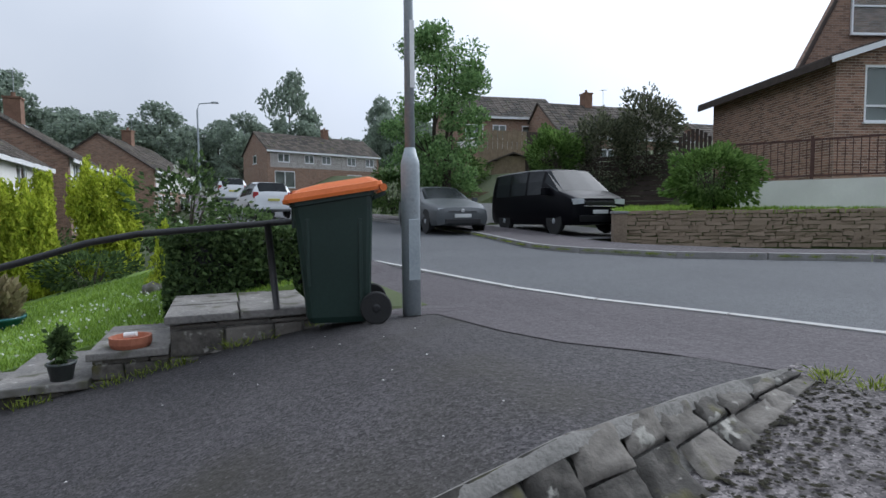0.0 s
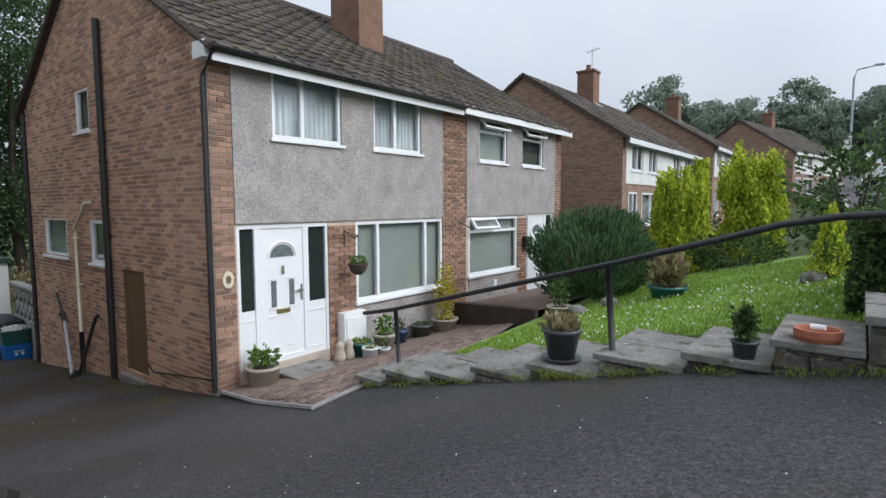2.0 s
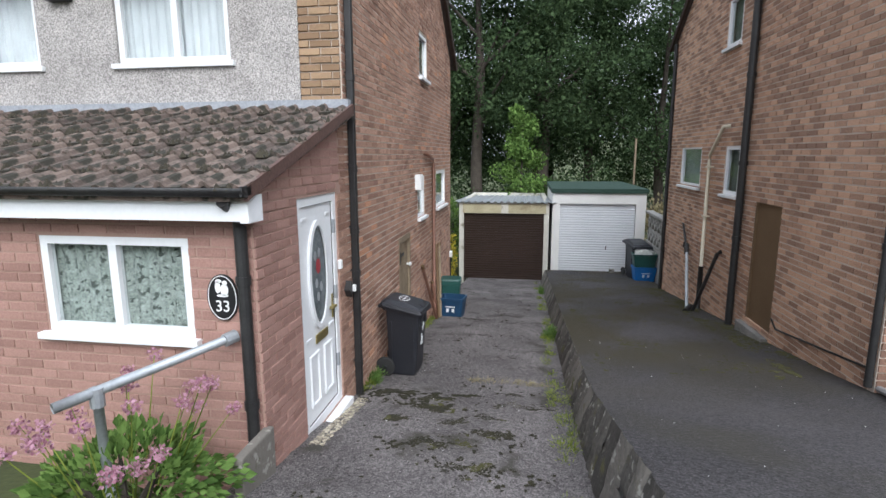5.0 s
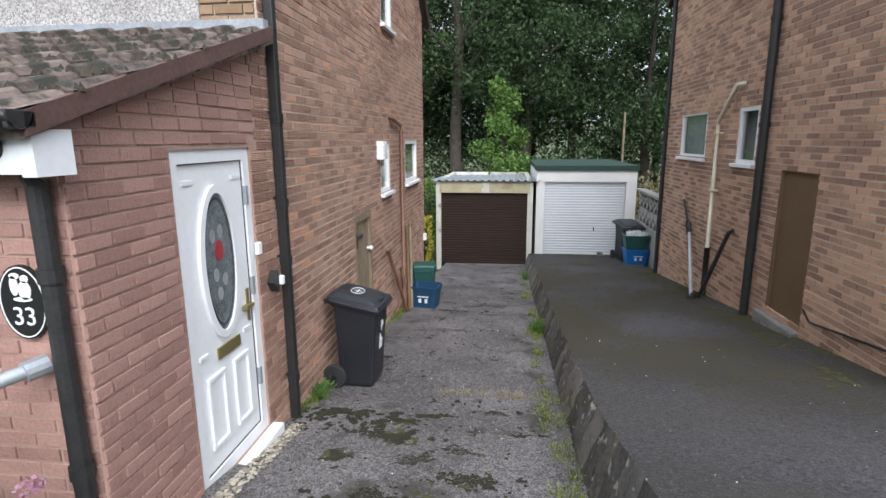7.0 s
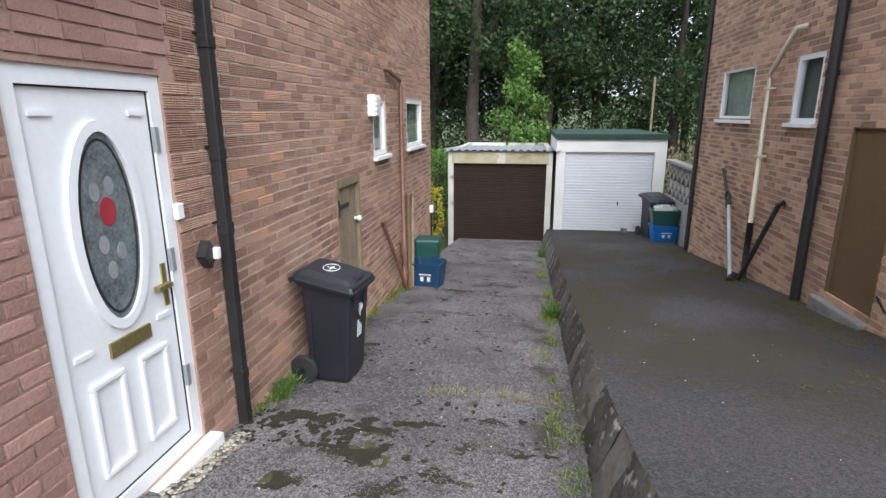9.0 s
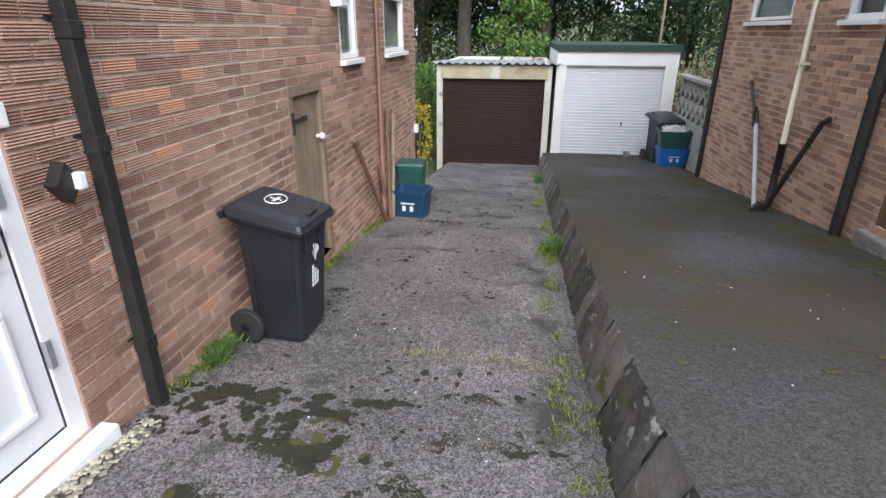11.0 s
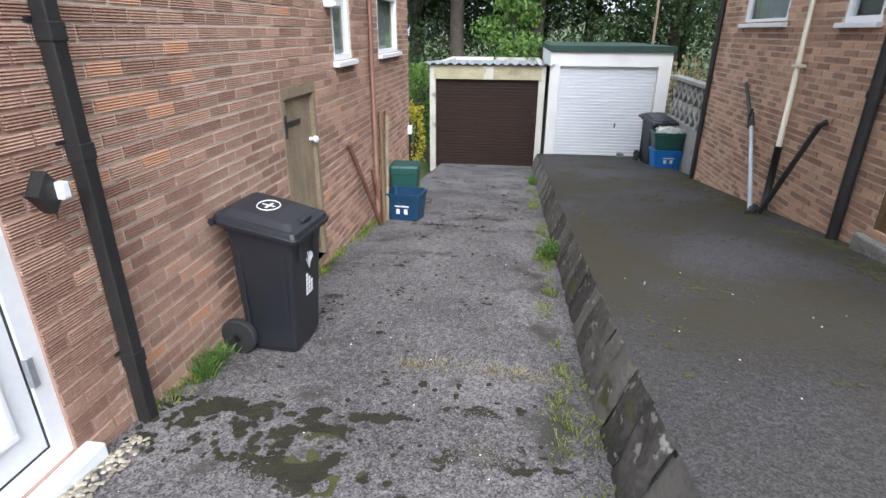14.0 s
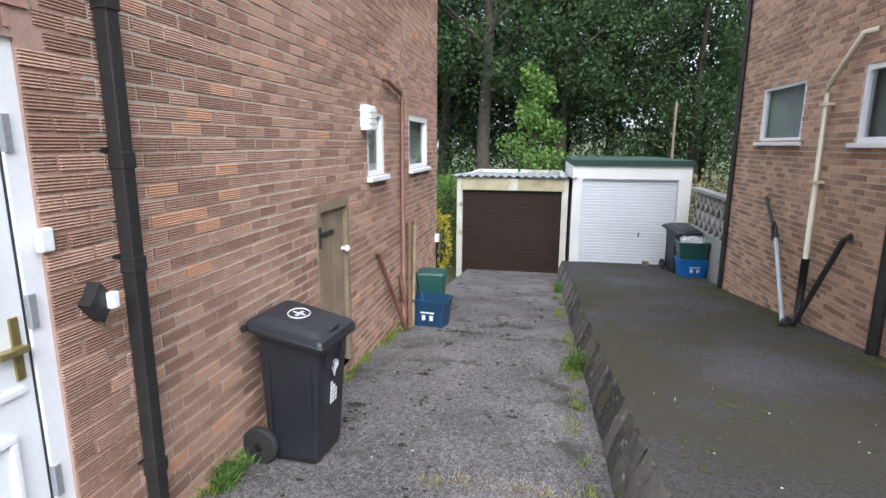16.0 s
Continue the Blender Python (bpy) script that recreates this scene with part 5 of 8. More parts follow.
for cu, cz in ((6.0, 0.35), (6.1, 0.3), (6.03, 0.22), (6.08, 0.62), (5.99, 0.6)):
    part("petal", disc(md, cu, cz, 0.03, 0.045, -0.029, -0.027, 10), GREY_METAL, pdoor)
for a, b in ((5.78, 5.99), (6.1, 6.31)):
    for u0, u1, z0, z1 in ((a, b, -0.76, -0.73), (a, b, -0.3, -0.27), (a, a + 0.028, -0.73, -0.3), (b - 0.028, b, -0.73, -0.3)):
        part("panel_moulding", boxes((u0, u1, z0, z1, -0.036, -0.016), bevel=0.007, m=md), UPVC, pdoor)
for cz, s in ((0.95, 1), (-0.12, -1)):
    for cu in (5.78, 6.32):
        part("corner_moulding", boxes((cu - 0.05, cu + 0.05, cz - 0.012, cz + 0.012, -0.036, -0.024), m=md), UPVC, pdoor)
part("letterbox", boxes((5.93, 6.21, -0.2, -0.12, -0.036, -0.02), bevel=0.006, m=md), BRASS, pdoor, "brass letterbox")
part("door_handle", boxes((6.35, 6.385, -0.08, 0.16, -0.036, -0.025), (6.27, 6.38, 0.03, 0.055, -0.025, 0.015), bevel=0.004, m=md), BRASS, pdoor, "brass lever handle")
for z in (-0.6, 0.1, 0.75):
    part("hinge", boxes((6.418, 6.446, z, z + 0.13, -0.03, -0.004), m=md), GREY_METAL, pdoor)
tagged(part("doorbell", boxes((6.545, 6.6, 0.33, 0.42, 0.0, 0.035), bevel=0.008, m=ml), WHITE), "small white plastic doorbell on the door frame", "doorbell")
lamp = thing("wall_lamp", ident, "black lantern bracket with a white sensor box", "wall lamp")
part("lantern", disc(ml, 6.745, 0.085, 0.062, 0.085, 0.008, 0.07, 4), BLACK_METAL, lamp)
part("sensor", boxes((6.765, 6.805, 0.05, 0.12, 0.06, 0.1), bevel=0.008, m=ml), WHITE, lamp, "white sensor box")

# house number plaque
plaque = thing("house_number", ident, "black oval slate house number plaque with a white squirrel", "house number")
part("plate", disc(mpf, -0.885, 0.465, 0.115, 0.165, 0.008, 0.028), BLACK, plaque)
part("rim", ring(bmesh.new(), mpf, -0.885, 0.465, 0.107, 0.157, 0.005, 0.028, 0.031), WHITE, plaque)
words(plaque, "33", mpf @ Matrix.Translation((-0.885, 0.4, 0.0295)), 0.115, WHITE)
sq = disc(mpf, -0.865, 0.52, 0.03, 0.042, 0.028, 0.032, 16)
for cu, cz, a, b in ((-0.86, 0.63, 0.019, 0.018), (-0.913, 0.6, 0.02, 0.045), (-0.905, 0.642, 0.024, 0.014), (-0.88, 0.54, 0.045, 0.01)):
    b2 = disc(mpf, cu, cz - 0.06, a, b, 0.028, 0.032, 12)
    tmp = bpy.data.meshes.new("mesh")
    b2.to_mesh(tmp)
    b2.free()
    sq.from_mesh(tmp)
part("squirrel", sq, WHITE, plaque)

# galvanised handrail in front of the porch
hr = thing("handrail", ident, "galvanised steel tube handrail beside the porch path", "handrail")
part("rail", tube(bmesh.new(), [(-3.95, -1.3, 0.1), (-4.14, -1.2, 0.12), (-4.9, -0.8, 0.2)], 0.03, 12), GREY_METAL, hr, "", True)
part("post", tube(bmesh.new(), [(-4.16, -1.2, -0.85), (-4.14, -1.2, 0.1)], 0.028, 12), GREY_METAL, hr, "", True)
part("clamp", tube(bmesh.new(), [(-4.14, -1.2, 0.03), (-4.14, -1.2, 0.14)], 0.04, 12), GREY_METAL, hr)
part("clamp", tube(bmesh.new(), [(-4.84, -0.83, 0.192), (-4.92, -0.79, 0.203)], 0.045, 12), GREY_METAL, hr)

# flowering plant below the rail
val = shrub("flowering_plant", pose(-4.2, -1.15, -0.85), (0.55, 0.55, 0.32), LEAF_LIGHT, 2200, 0.07, 31, "pink valerian in flower beside the path", "plant")
heads, stalks = [], bmesh.new()
rnd = random.Random(5)
for k in range(22):
    p = Vector((rnd.uniform(-0.5, 0.5), rnd.uniform(-0.6, 0.5), rnd.uniform(0.65, 1.0)))
    tube(stalks, [(p.x * 0.5, p.y * 0.5, 0.3), p], [0.006, 0.003], 4)
    heads.append(blob(70, p, (0.055, 0.055, 0.05), 200 + k, 0.3))
part("stalk", stalks, LEAF_WEED, val)
part("flower_head", leaves(np.concatenate(heads), 0.022, 6, 0, 0.9), FLOWER_PINK, val, "pink flower clusters")
tagged(part("edging_stone", boxes((-5.0, -4.55, -0.66, -0.59, -1.0, -0.5), bevel=0.015), STONE), "grey upright edging stone beside the porch", "edging stone")

# side wall fittings of house 33
sd = part("side_door", boxes((9.1, 9.72, -1.33, 0.16, -0.08, -0.04), m=ml), WOOD_OLD, home, "weathered wooden plank door")
for k in range(5):
    part("plank", boxes((9.102 + 0.124 * k, 9.102 + 0.124 * k + 0.118, -1.33, 0.16, -0.04, -0.026), bevel=0.003, m=ml), WOOD_OLD, sd)
part("door_frame", boxes((9.04, 9.1, -1.4, 0.16, -0.1, 0.012), (9.72, 9.78, -1.4, 0.16, -0.1, 0.012), (9.04, 9.78, 0.16, 0.24, -0.1, 0.014), m=ml), WOOD_OLD, sd)
for z in (-0.05, -1.12):
    part("hinge", boxes((9.08, 9.46, z - 0.02, z + 0.02, -0.026, -0.016), (9.06, 9.095, z - 0.09, z + 0.09, 0.012, 0.02), m=ml), BLACK_METAL, sd, "black strap hinge")
bm = bmesh.new()
lathe(bm, ((0.018, 0), (0.015, 0.03), (0.032, 0.045), (0.03, 0.07), (0.01, 0.08)), 14, ml @ Matrix.Translation((9.665, -0.25, -0.026)))
part("knob", bm, WHITE, sd, "white door knob")
part("door_backing", boxes((9.04, 9.78, -1.5, -1.4, -0.2, 0.0), m=ml), CONCRETE, sd)
vent = thing("vent_box", ident, "white louvred vent box on the brick wall", "vent")
part("housing", boxes((10.2, 10.43, 0.87, 1.12, 0.0, 0.1), bevel=0.01, m=ml), WHITE, vent)
for k in range(4):
    part("louvre", boxes((10.22, 10.41, 0.885 + 0.056 * k, 0.92 + 0.056 * k, 0.1, 0.115), m=ml), WHITE, vent)
COPPER = material("brown_pipe", ((0.13, 0.06, 0.04), (0.24, 0.12, 0.08)), 0.6, 6, 40, 0.1)
tagged(part("waste_pipe", tube(bmesh.new(), [(-10.97, SIDE_L - 0.02, 1.47), (-11.02, SIDE_L + 0.06, 1.45), (-11.6, SIDE_L + 0.06, 1.36), (-11.66, SIDE_L + 0.06, 1.28), (-11.66, SIDE_L + 0.06, zl(-11.6))], 0.03, 10), COPPER, None, "", True), "brown waste pipe running down the brick wall", "pipe")
tagged(part("socket_box", boxes((14.05, 14.17, -0.98, -0.84, 0, 0.07), bevel=0.01, m=ml), WHITE), "small white box on the wall corner", "electric box")
tagged(part("conduit", tube(bmesh.new(), [(-14.11, SIDE_L + 0.03, zl(-14)), (-14.11, SIDE_L + 0.03, -0.95)], 0.015, 6), BLACK), "thin black cable conduit on the wall", "conduit")
for k, (x, y, x2, y2, h, mt) in enumerate(((-11.45, -0.5, -10.6, -0.6, 1.23, COPPER), (-11.55, -0.47, -12.05, -0.6, 1.38, WOOD_BROWN), (-11.62, -0.45, -12.42, -0.6, 1.36, WOOD_OLD), (-11.72, -0.53, -11.57, -0.605, 0.75, COPPER))):
    p = thing("pole", ident, "long wooden pole leaning against the brick wall", "pole", "poles against the wall")
    part("shaft", tube(bmesh.new(), [(x, y, zl(x) + 0.02), (x2, y2, zl(x) + h)], 0.026, 8), mt, p)
    part("end_cap", tube(bmesh.new(), [(x2 + (x - x2) * 0.04, y2 + (y - y2) * 0.04, zl(x) + h * 0.96), (x2, y2, zl(x) + h + 0.01)], 0.03, 8), WOOD_BROWN, p)
alarm = thing("alarm_box", ident, "white burglar alarm box on the pebbledash", "alarm")
part("housing", boxes((-3.75, -3.48, 3.03, 3.38, 0.03, 0.12), bevel=0.015, m=mfl), CREAM, alarm)
part("badge", disc(mfl, -3.615, 3.27, 0.035, 0.06, 0.12, 0.124, 4), GREY_METAL, alarm)
part("base_strip", boxes((-3.74, -3.49, 3.0, 3.05, 0.03, 0.11), m=mfl), BLACK, alarm)

# ---- wheelie bins and recycling boxes ----
BIN_BLACK = material("bin_black", ((0.011, 0.012, 0.016), (0.022, 0.023, 0.028)), 0.45, 3, 50, 0.06)
BIN_GREEN = material("bin_green", ((0.006, 0.02, 0.015), (0.014, 0.035, 0.027)), 0.45, 3, 50, 0.06)
LID_ORANGE = material("lid_orange", ((0.62, 0.13, 0.02), (0.78, 0.2, 0.04)), 0.45, 3, 50, 0.05)
TYRE = material("rubber", ((0.012, 0.012, 0.012), (0.022, 0.022, 0.022)), 0.8, 6, 60, 0.15)
BOX_BLUE = material("box_blue", ((0.007, 0.032, 0.075), (0.014, 0.055, 0.115)), 0.45, 4, 50, 0.05)
BOX_BRIGHT = material("box_bright_blue", ((0.005, 0.1, 0.33), (0.015, 0.15, 0.44)), 0.45, 4, 50, 0.05)
BOX_GREEN = material("box_green", ((0.01, 0.05, 0.042), (0.02, 0.085, 0.07)), 0.45, 4, 50, 0.05)


def frustum(bm, rows, bevel=0.0):
    """A stack of rounded rectangles (x0, x1, y0, y1, z) skinned together."""
    rings = []
    for x0, x1, y0, y1, z in rows:
        c = 0.045
        rings.append([bm.verts.new(p) for p in ((x0 + c, y0, z), (x1 - c, y0, z), (x1 - c * 0.3, y0 + c * 0.3, z), (x1, y0 + c, z), (x1, y1 - c, z), (x1 - c * 0.3, y1 - c * 0.3, z), (x1 - c, y1, z), (x0 + c, y1, z), (x0 + c * 0.3, y1 - c * 0.3, z), (x0, y1 - c, z), (x0, y0 + c, z), (x0 + c * 0.3, y0 + c * 0.3, z))])
    n = 12
    for a, b in zip(rings, rings[1:]):
        for k in range(n):
            bm.faces.new((a[k], a[(k + 1) % n], b[(k + 1) % n], b[k]))
    bm.faces.new(rings[0][::-1])
    bm.faces.new(rings[-1])
    return bm


def wheel_parts(parent, m, r, w, tyre_mat, hub_mat):
    bm = bmesh.new()
    lathe(bm, ((r * 0.6, -w / 2), (r * 0.92, -w / 2), (r, -w * 0.3), (r, w * 0.3), (r * 0.92, w / 2), (r * 0.6, w / 2)), 24, m)
    wh = part("wheel", bm, tyre_mat, parent)
    bm = bmesh.new()
    lathe(bm, ((r * 0.58, -w * 0.42), (r * 0.58, w * 0.42), (r * 0.3, w * 0.48), (r * 0.15, w * 0.6)), 20, m)
    part("hub", bm, hub_mat, wh)
    return wh


def wheelie_bin(m, body_mat, lid_mat, label, decals=True, size=(1, 1, 1)):
    """A two-wheeled refuse bin; its front is +x."""
    b = thing("wheelie_bin", m, label, "wheelie bin")
    def slope(bm):
        for q in bm.verts:
            if q.co.z > 0.7:
                q.co.z -= 0.15 * q.co.x
        return bm

    part("body", slope(frustum(bmesh.new(), ((-0.24, 0.22, -0.21, 0.21, 0.015), (-0.26, 0.245, -0.225, 0.225, 0.06), (-0.285, 0.31, -0.255, 0.255, 0.8), (-0.285, 0.335, -0.265, 0.265, 0.93), (-0.3, 0.35, -0.285, 0.285, 0.935), (-0.3, 0.35, -0.285, 0.285, 0.985)))), body_mat, b)
    for y in (-0.16, 0.08):
        part("rib", slope(boxes((0.3, 0.345, y, y + 0.08, 0.78, 0.935), bevel=0.01)), body_mat, b)
    for y in (-0.262, 0.25):
        part("side_rib", boxes((-0.2, -0.17, y, y + 0.012, 0.12, 0.8), (0.2, 0.23, y, y + 0.012, 0.3, 0.8), bevel=0.004), body_mat, b)
    lid = part("lid", slope(frustum(bmesh.new(), ((-0.36, 0.38, -0.3, 0.3, 0.985), (-0.37, 0.39, -0.305, 0.305, 1.0), (-0.36, 0.38, -0.295, 0.295, 1.03), (-0.34, 0.33, -0.265, 0.265, 1.034), (-0.3, 0.28, -0.225, 0.225, 1.062), (-0.27, 0.12, -0.2, 0.2, 1.078)))), lid_mat, b)
    part("lid_rim", slope(frustum(bmesh.new(), ((-0.345, 0.395, -0.312, 0.312, 0.965), (-0.345, 0.4, -0.316, 0.316, 0.992), (-0.345, 0.395, -0.312, 0.312, 0.998)))), lid_mat, lid)
    for s in (-1, 1):
        part("hinge_knob", tube(bmesh.new(), [(-0.37, s * 0.2, 1.03), (-0.37, s * 0.31, 1.03)], 0.028, 10), lid_mat, lid)
    part("lid_grip", slope(boxes((0.27, 0.345, -0.07, 0.07, 1.035, 1.065), bevel=0.012)), lid_mat, lid)
    part("handle", tube(bmesh.new(), [(-0.3, -0.22, 0.96), (-0.38, -0.2, 0.99), (-0.38, 0.2, 0.99), (-0.3, 0.22, 0.96)], 0.017, 8), body_mat, b)
    part("axle", tube(bmesh.new(), [(-0.27, -0.25, 0.1), (-0.27, 0.25, 0.1)], 0.012, 8), BLACK, b)
    for s in (-1, 1):
        wheel_parts(b, pose(-0.3, s * 0.275, 0.125, -90 * s), 0.125, 0.05, TYRE, BLACK)
    if decals:
        part("lid_label", slope(tube(bmesh.new(), [(0.09 * math.cos(a) - 0.02, 0.11 * math.sin(a), 1.076) for a in [k * 2 * math.pi / 24 for k in range(25)]], 0.007, 4)), DECAL, lid, "white round label")
        part("lid_stroke", slope(boxes((-0.08, 0.04, -0.008, 0.008, 1.075, 1.079), (-0.03, 0.0, -0.06, 0.06, 1.075, 1.078))), DECAL, lid)
    for ob in b.children:
        ob.matrix_local = Matrix.Diagonal((*size, 1)) if ob.name.split(".")[0] != "wheel" else Matrix.Translation((0.3 * (1 - size[0]), 0.275 * (1 - size[1]) * (-1 if ob.data.vertices[0].co.y > 0 else 1), 0))
    return b


bin_main = wheelie_bin(pose(-7.99, -0.3, zl(-7.9), 0, 0, 86), BIN_BLACK, BIN_BLACK, "black wheelie bin standing against the brick wall", True, (0.7, 0.81, 0.89))
fm = plane((0.172, 0, 0.0), (0, 1, 0), (1, 0, 0)) @ Matrix.Rotation(radians(4.6), 4, "X")
bird = bmesh.new()
for k in range(6):
    box(bird, -0.0035, 0.0035, 0.0, 0.13 - 0.014 * k, 0.0, 0.004, m=fm @ Matrix.Translation((0.005, 0.56 + 0.006 * k, 0)) @ Matrix.Rotation(radians(30 - 17 * k), 4, "Z"))
part("emblem", bird, DECAL, bin_main, "white printed bird emblem")
for k in range(3):
    for q in range(5 - k):
        part("print_line", boxes((-0.045 + 0.034 * k, -0.024 + 0.034 * k, 0.38 + 0.032 * q, 0.404 + 0.032 * q, 0.0, 0.004), m=fm), DECAL, bin_main, "white printed lettering")
wheelie_bin(pose(1.13, 4.6, 1.08, 0, 0, 168) @ Matrix.Diagonal((0.9, 0.92, 0.95, 1)), BIN_GREEN, LID_ORANGE, "dark green wheelie bin with an orange lid", False)
wheelie_bin(pose(-17.75, 4.42, zr(-17.75), 0, 0, 12), BIN_BLACK, BIN_BLACK, "black wheelie bin beside the white garage door", False)


def crate(m, mat, lx, ly, h, label, print_face=True, lid=None):
    c = thing("recycling_box", m, label, "recycling box")
    part("tub", frustum(bmesh.new(), ((-lx * 0.44, lx * 0.44, -ly * 0.43, ly * 0.43, 0), (-lx * 0.5, lx * 0.5, -ly * 0.5, ly * 0.5, h * 0.86), (-lx * 0.53, lx * 0.53, -ly * 0.53, ly * 0.53, h * 0.87), (-lx * 0.53, lx * 0.53, -ly * 0.53, ly * 0.53, h), (-lx * 0.48, lx * 0.48, -ly * 0.47, ly * 0.47, h), (-lx * 0.44, lx * 0.44, -ly * 0.43, ly * 0.43, h * 0.5))), mat, c)
    if print_face:
        mp = plane((lx * 0.475, 0, 0), (0, 1, 0), (1, 0, 0))
        part("print", boxes((-ly * 0.2, ly * 0.2, h * 0.55, h * 0.6, 0.006, 0.01), (-ly * 0.16, -ly * 0.06, h * 0.3, h * 0.48, 0.002, 0.006), (ly * 0.06, ly * 0.16, h * 0.3, h * 0.48, 0.002, 0.006), m=mp), DECAL, c, "white printed label")
    if lid:
        part("lid", frustum(bmesh.new(), ((-lx * 0.54, lx * 0.54, -ly * 0.54, ly * 0.54, h), (-lx * 0.5, lx * 0.5, -ly * 0.5, ly * 0.5, h + 0.03))), lid, c)
    return c


crate(pose(-11.97, -0.26, zl(-11.97), 0, 0, -6), BOX_BLUE, 0.4, 0.5, 0.4, "dark blue plastic recycling box on the driveway")
crate(pose(-12.45, -0.36, zl(-12.45), 0, 0, 3), BOX_GREEN, 0.38, 0.4, 0.7, "dark green plastic food waste caddy beside a blue box", False, BOX_GREEN)
crate(pose(-17.0, 4.48, zr(-17.0), 0, 0, 4), BOX_BRIGHT, 0.45, 0.6, 0.4, "bright blue recycling box below a green one")
g2 = crate(pose(-17.0, 4.46, zr(-17.0) + 0.402, 0, 0, 0), BOX_GREEN, 0.45, 0.62, 0.36, "green recycling box full of bags, on a blue box", False)
tagged(part("plastic_bags", leaves(blob(160, (-17.0, 4.46, zr(-17.0) + 0.76), (0.2, 0.27, 0.08), 77, 0.3), 0.16, 4, 0, 0.9), FLOWER_WHITE), "crumpled white plastic bags heaped in a green box", "bags")
tagged(part("brick_doorstop", boxes((GX + 0.05, GX + 0.25, 3.85, 4.0, zr(-19), zr(-19) + 0.1), bevel=0.01), FLAG), "small grey block in front of the garage door", "block")

# ---- right-hand wall fittings ----
rd = part("side_door", boxes((-10.03, -9.24, -1.0, 0.74, -0.07, -0.03), m=ms), WOOD_BROWN, pair, "plain brown painted board door")
part("door_frame", boxes((-10.05, -10.02, -1.0, 0.78, -0.1, 0.004), (-9.25, -9.22, -1.0, 0.78, -0.1, 0.004), (-10.02, -9.25, 0.74, 0.78, -0.1, 0.004), m=ms), WOOD_BROWN, rd)
tagged(part("door_step", boxes((-10.12, -9.18, 4.38, 4.47, -1.4, -1.05), bevel=0.02), FLAG), "rough pale concrete step below the brown door", "step")
cp = thing("cream_pipe", ident, "cream waste pipe with a black lower end", "pipe")
part("upper_pipe", tube(bmesh.new(), [(-11.33, 4.5, 1.9), (-11.4, 4.41, 1.89), (-11.99, 4.41, 1.42), (-12.02, 4.42, 1.33), (-12.0, 4.42, -0.65)], 0.032, 10), CREAM, cp, "", True)
part("lower_pipe", tube(bmesh.new(), [(-12.0, 4.42, -0.62), (-12.0, 4.42, zr(-12) + 0.0)], 0.045, 10), BLACK_METAL, cp, "black lower pipe", True)
for z in (0.3, 1.2):
    part("clip", boxes((-12.055, -11.955, 4.37, 4.49, z, z + 0.03)), CREAM, cp)
rod = thing("steel_prop", ident, "black and grey steel prop leaning on the brick wall", "prop")
part("tube", tube(bmesh.new(), [(-11.75, 4.15, zr(-11.7) + 0.03), (-12.9, 4.4, -0.4)], 0.03, 10), GREY_METAL, rod)
part("inner_tube", tube(bmesh.new(), [(-12.8, 4.38, -0.5), (-13.45, 4.45, 0.0)], 0.022, 10), BLACK_METAL, rod)
part("collar", tube(bmesh.new(), [(-12.78, 4.37, -0.52), (-12.95, 4.4, -0.36)], 0.045, 10), BLACK_METAL, rod)
part("handle", tube(bmesh.new(), [(-12.85, 4.35, -0.42), (-12.6, 4.25, -0.35), (-12.55, 4.25, -0.25)], 0.015, 6), BLACK_METAL, rod)
part("foot", tube(bmesh.new(), [(-11.62, 4.1, zr(-11.7) + 0.02), (-11.82, 4.22, zr(-11.7) + 0.05)], 0.055, 8), BLACK_METAL, rod)
tagged(part("drain_pipe", tube(bmesh.new(), [(-11.7, 4.25, zr(-11.7) + 0.03), (-11.25, 4.43, -0.25), (-11.2, 4.47, -0.2)], 0.032, 8), BLACK_METAL), "rusty black pipe slanting down the wall", "pipe")
tagged(part("cable", tube(bmesh.new(), [(-9.15, 4.47, -0.75), (-9.0, 4.47, -0.85), (-7.1, 4.47, -0.6)], 0.012, 6), BLACK), "black cable running along the foot of the wall", "cable")
sw = thing("screen_wall", ident, "grey concrete block wall with a pierced screen panel", "wall")
SCREEN = material("grey_screen_block", ((0.2, 0.195, 0.18), (0.36, 0.35, 0.32)), 0.95, 3, 50, 0.5, stain=((0.13, 0.13, 0.1), 3, 0.6, 0.12))
scr = plane((-18.7, 4.83, 0), Vector((3.5, -0.1, 0)).normalized(), Vector((-0.1, -3.5, 0)).normalized())
part("base", boxes((0, 3.5, -2.7, -1.15, -0.14, 0), m=scr), SCREEN, sw)
part("pier", boxes((3.12, 3.5, -1.148, -0.32, -0.15, 0.012), m=scr), SCREEN, sw)
part("coping", boxes((0, 3.52, -0.318, -0.25, -0.18, 0.05), bevel=0.01, m=scr), SCREEN, sw)
for i in range(7):
    for j in range(2):
        bm = ring(bmesh.new(), scr, 0.3 + 0.41 * i, -0.94 + 0.41 * j, 0.205, 0.205, 0.05, -0.1, -0.02, 4)
        ring(bm, scr, 0.3 + 0.41 * i, -0.94 + 0.41 * j, 0.11, 0.11, 0.04, -0.095, -0.025, 12)
        part("screen_block", bm, SCREEN, sw)
tagged(part("fence_post", boxes((-15.6, -15.45, -1.1, -0.95, -2.4, -1.0)), WOOD_DARK), "dark wooden fence post beside the house corner", "post")

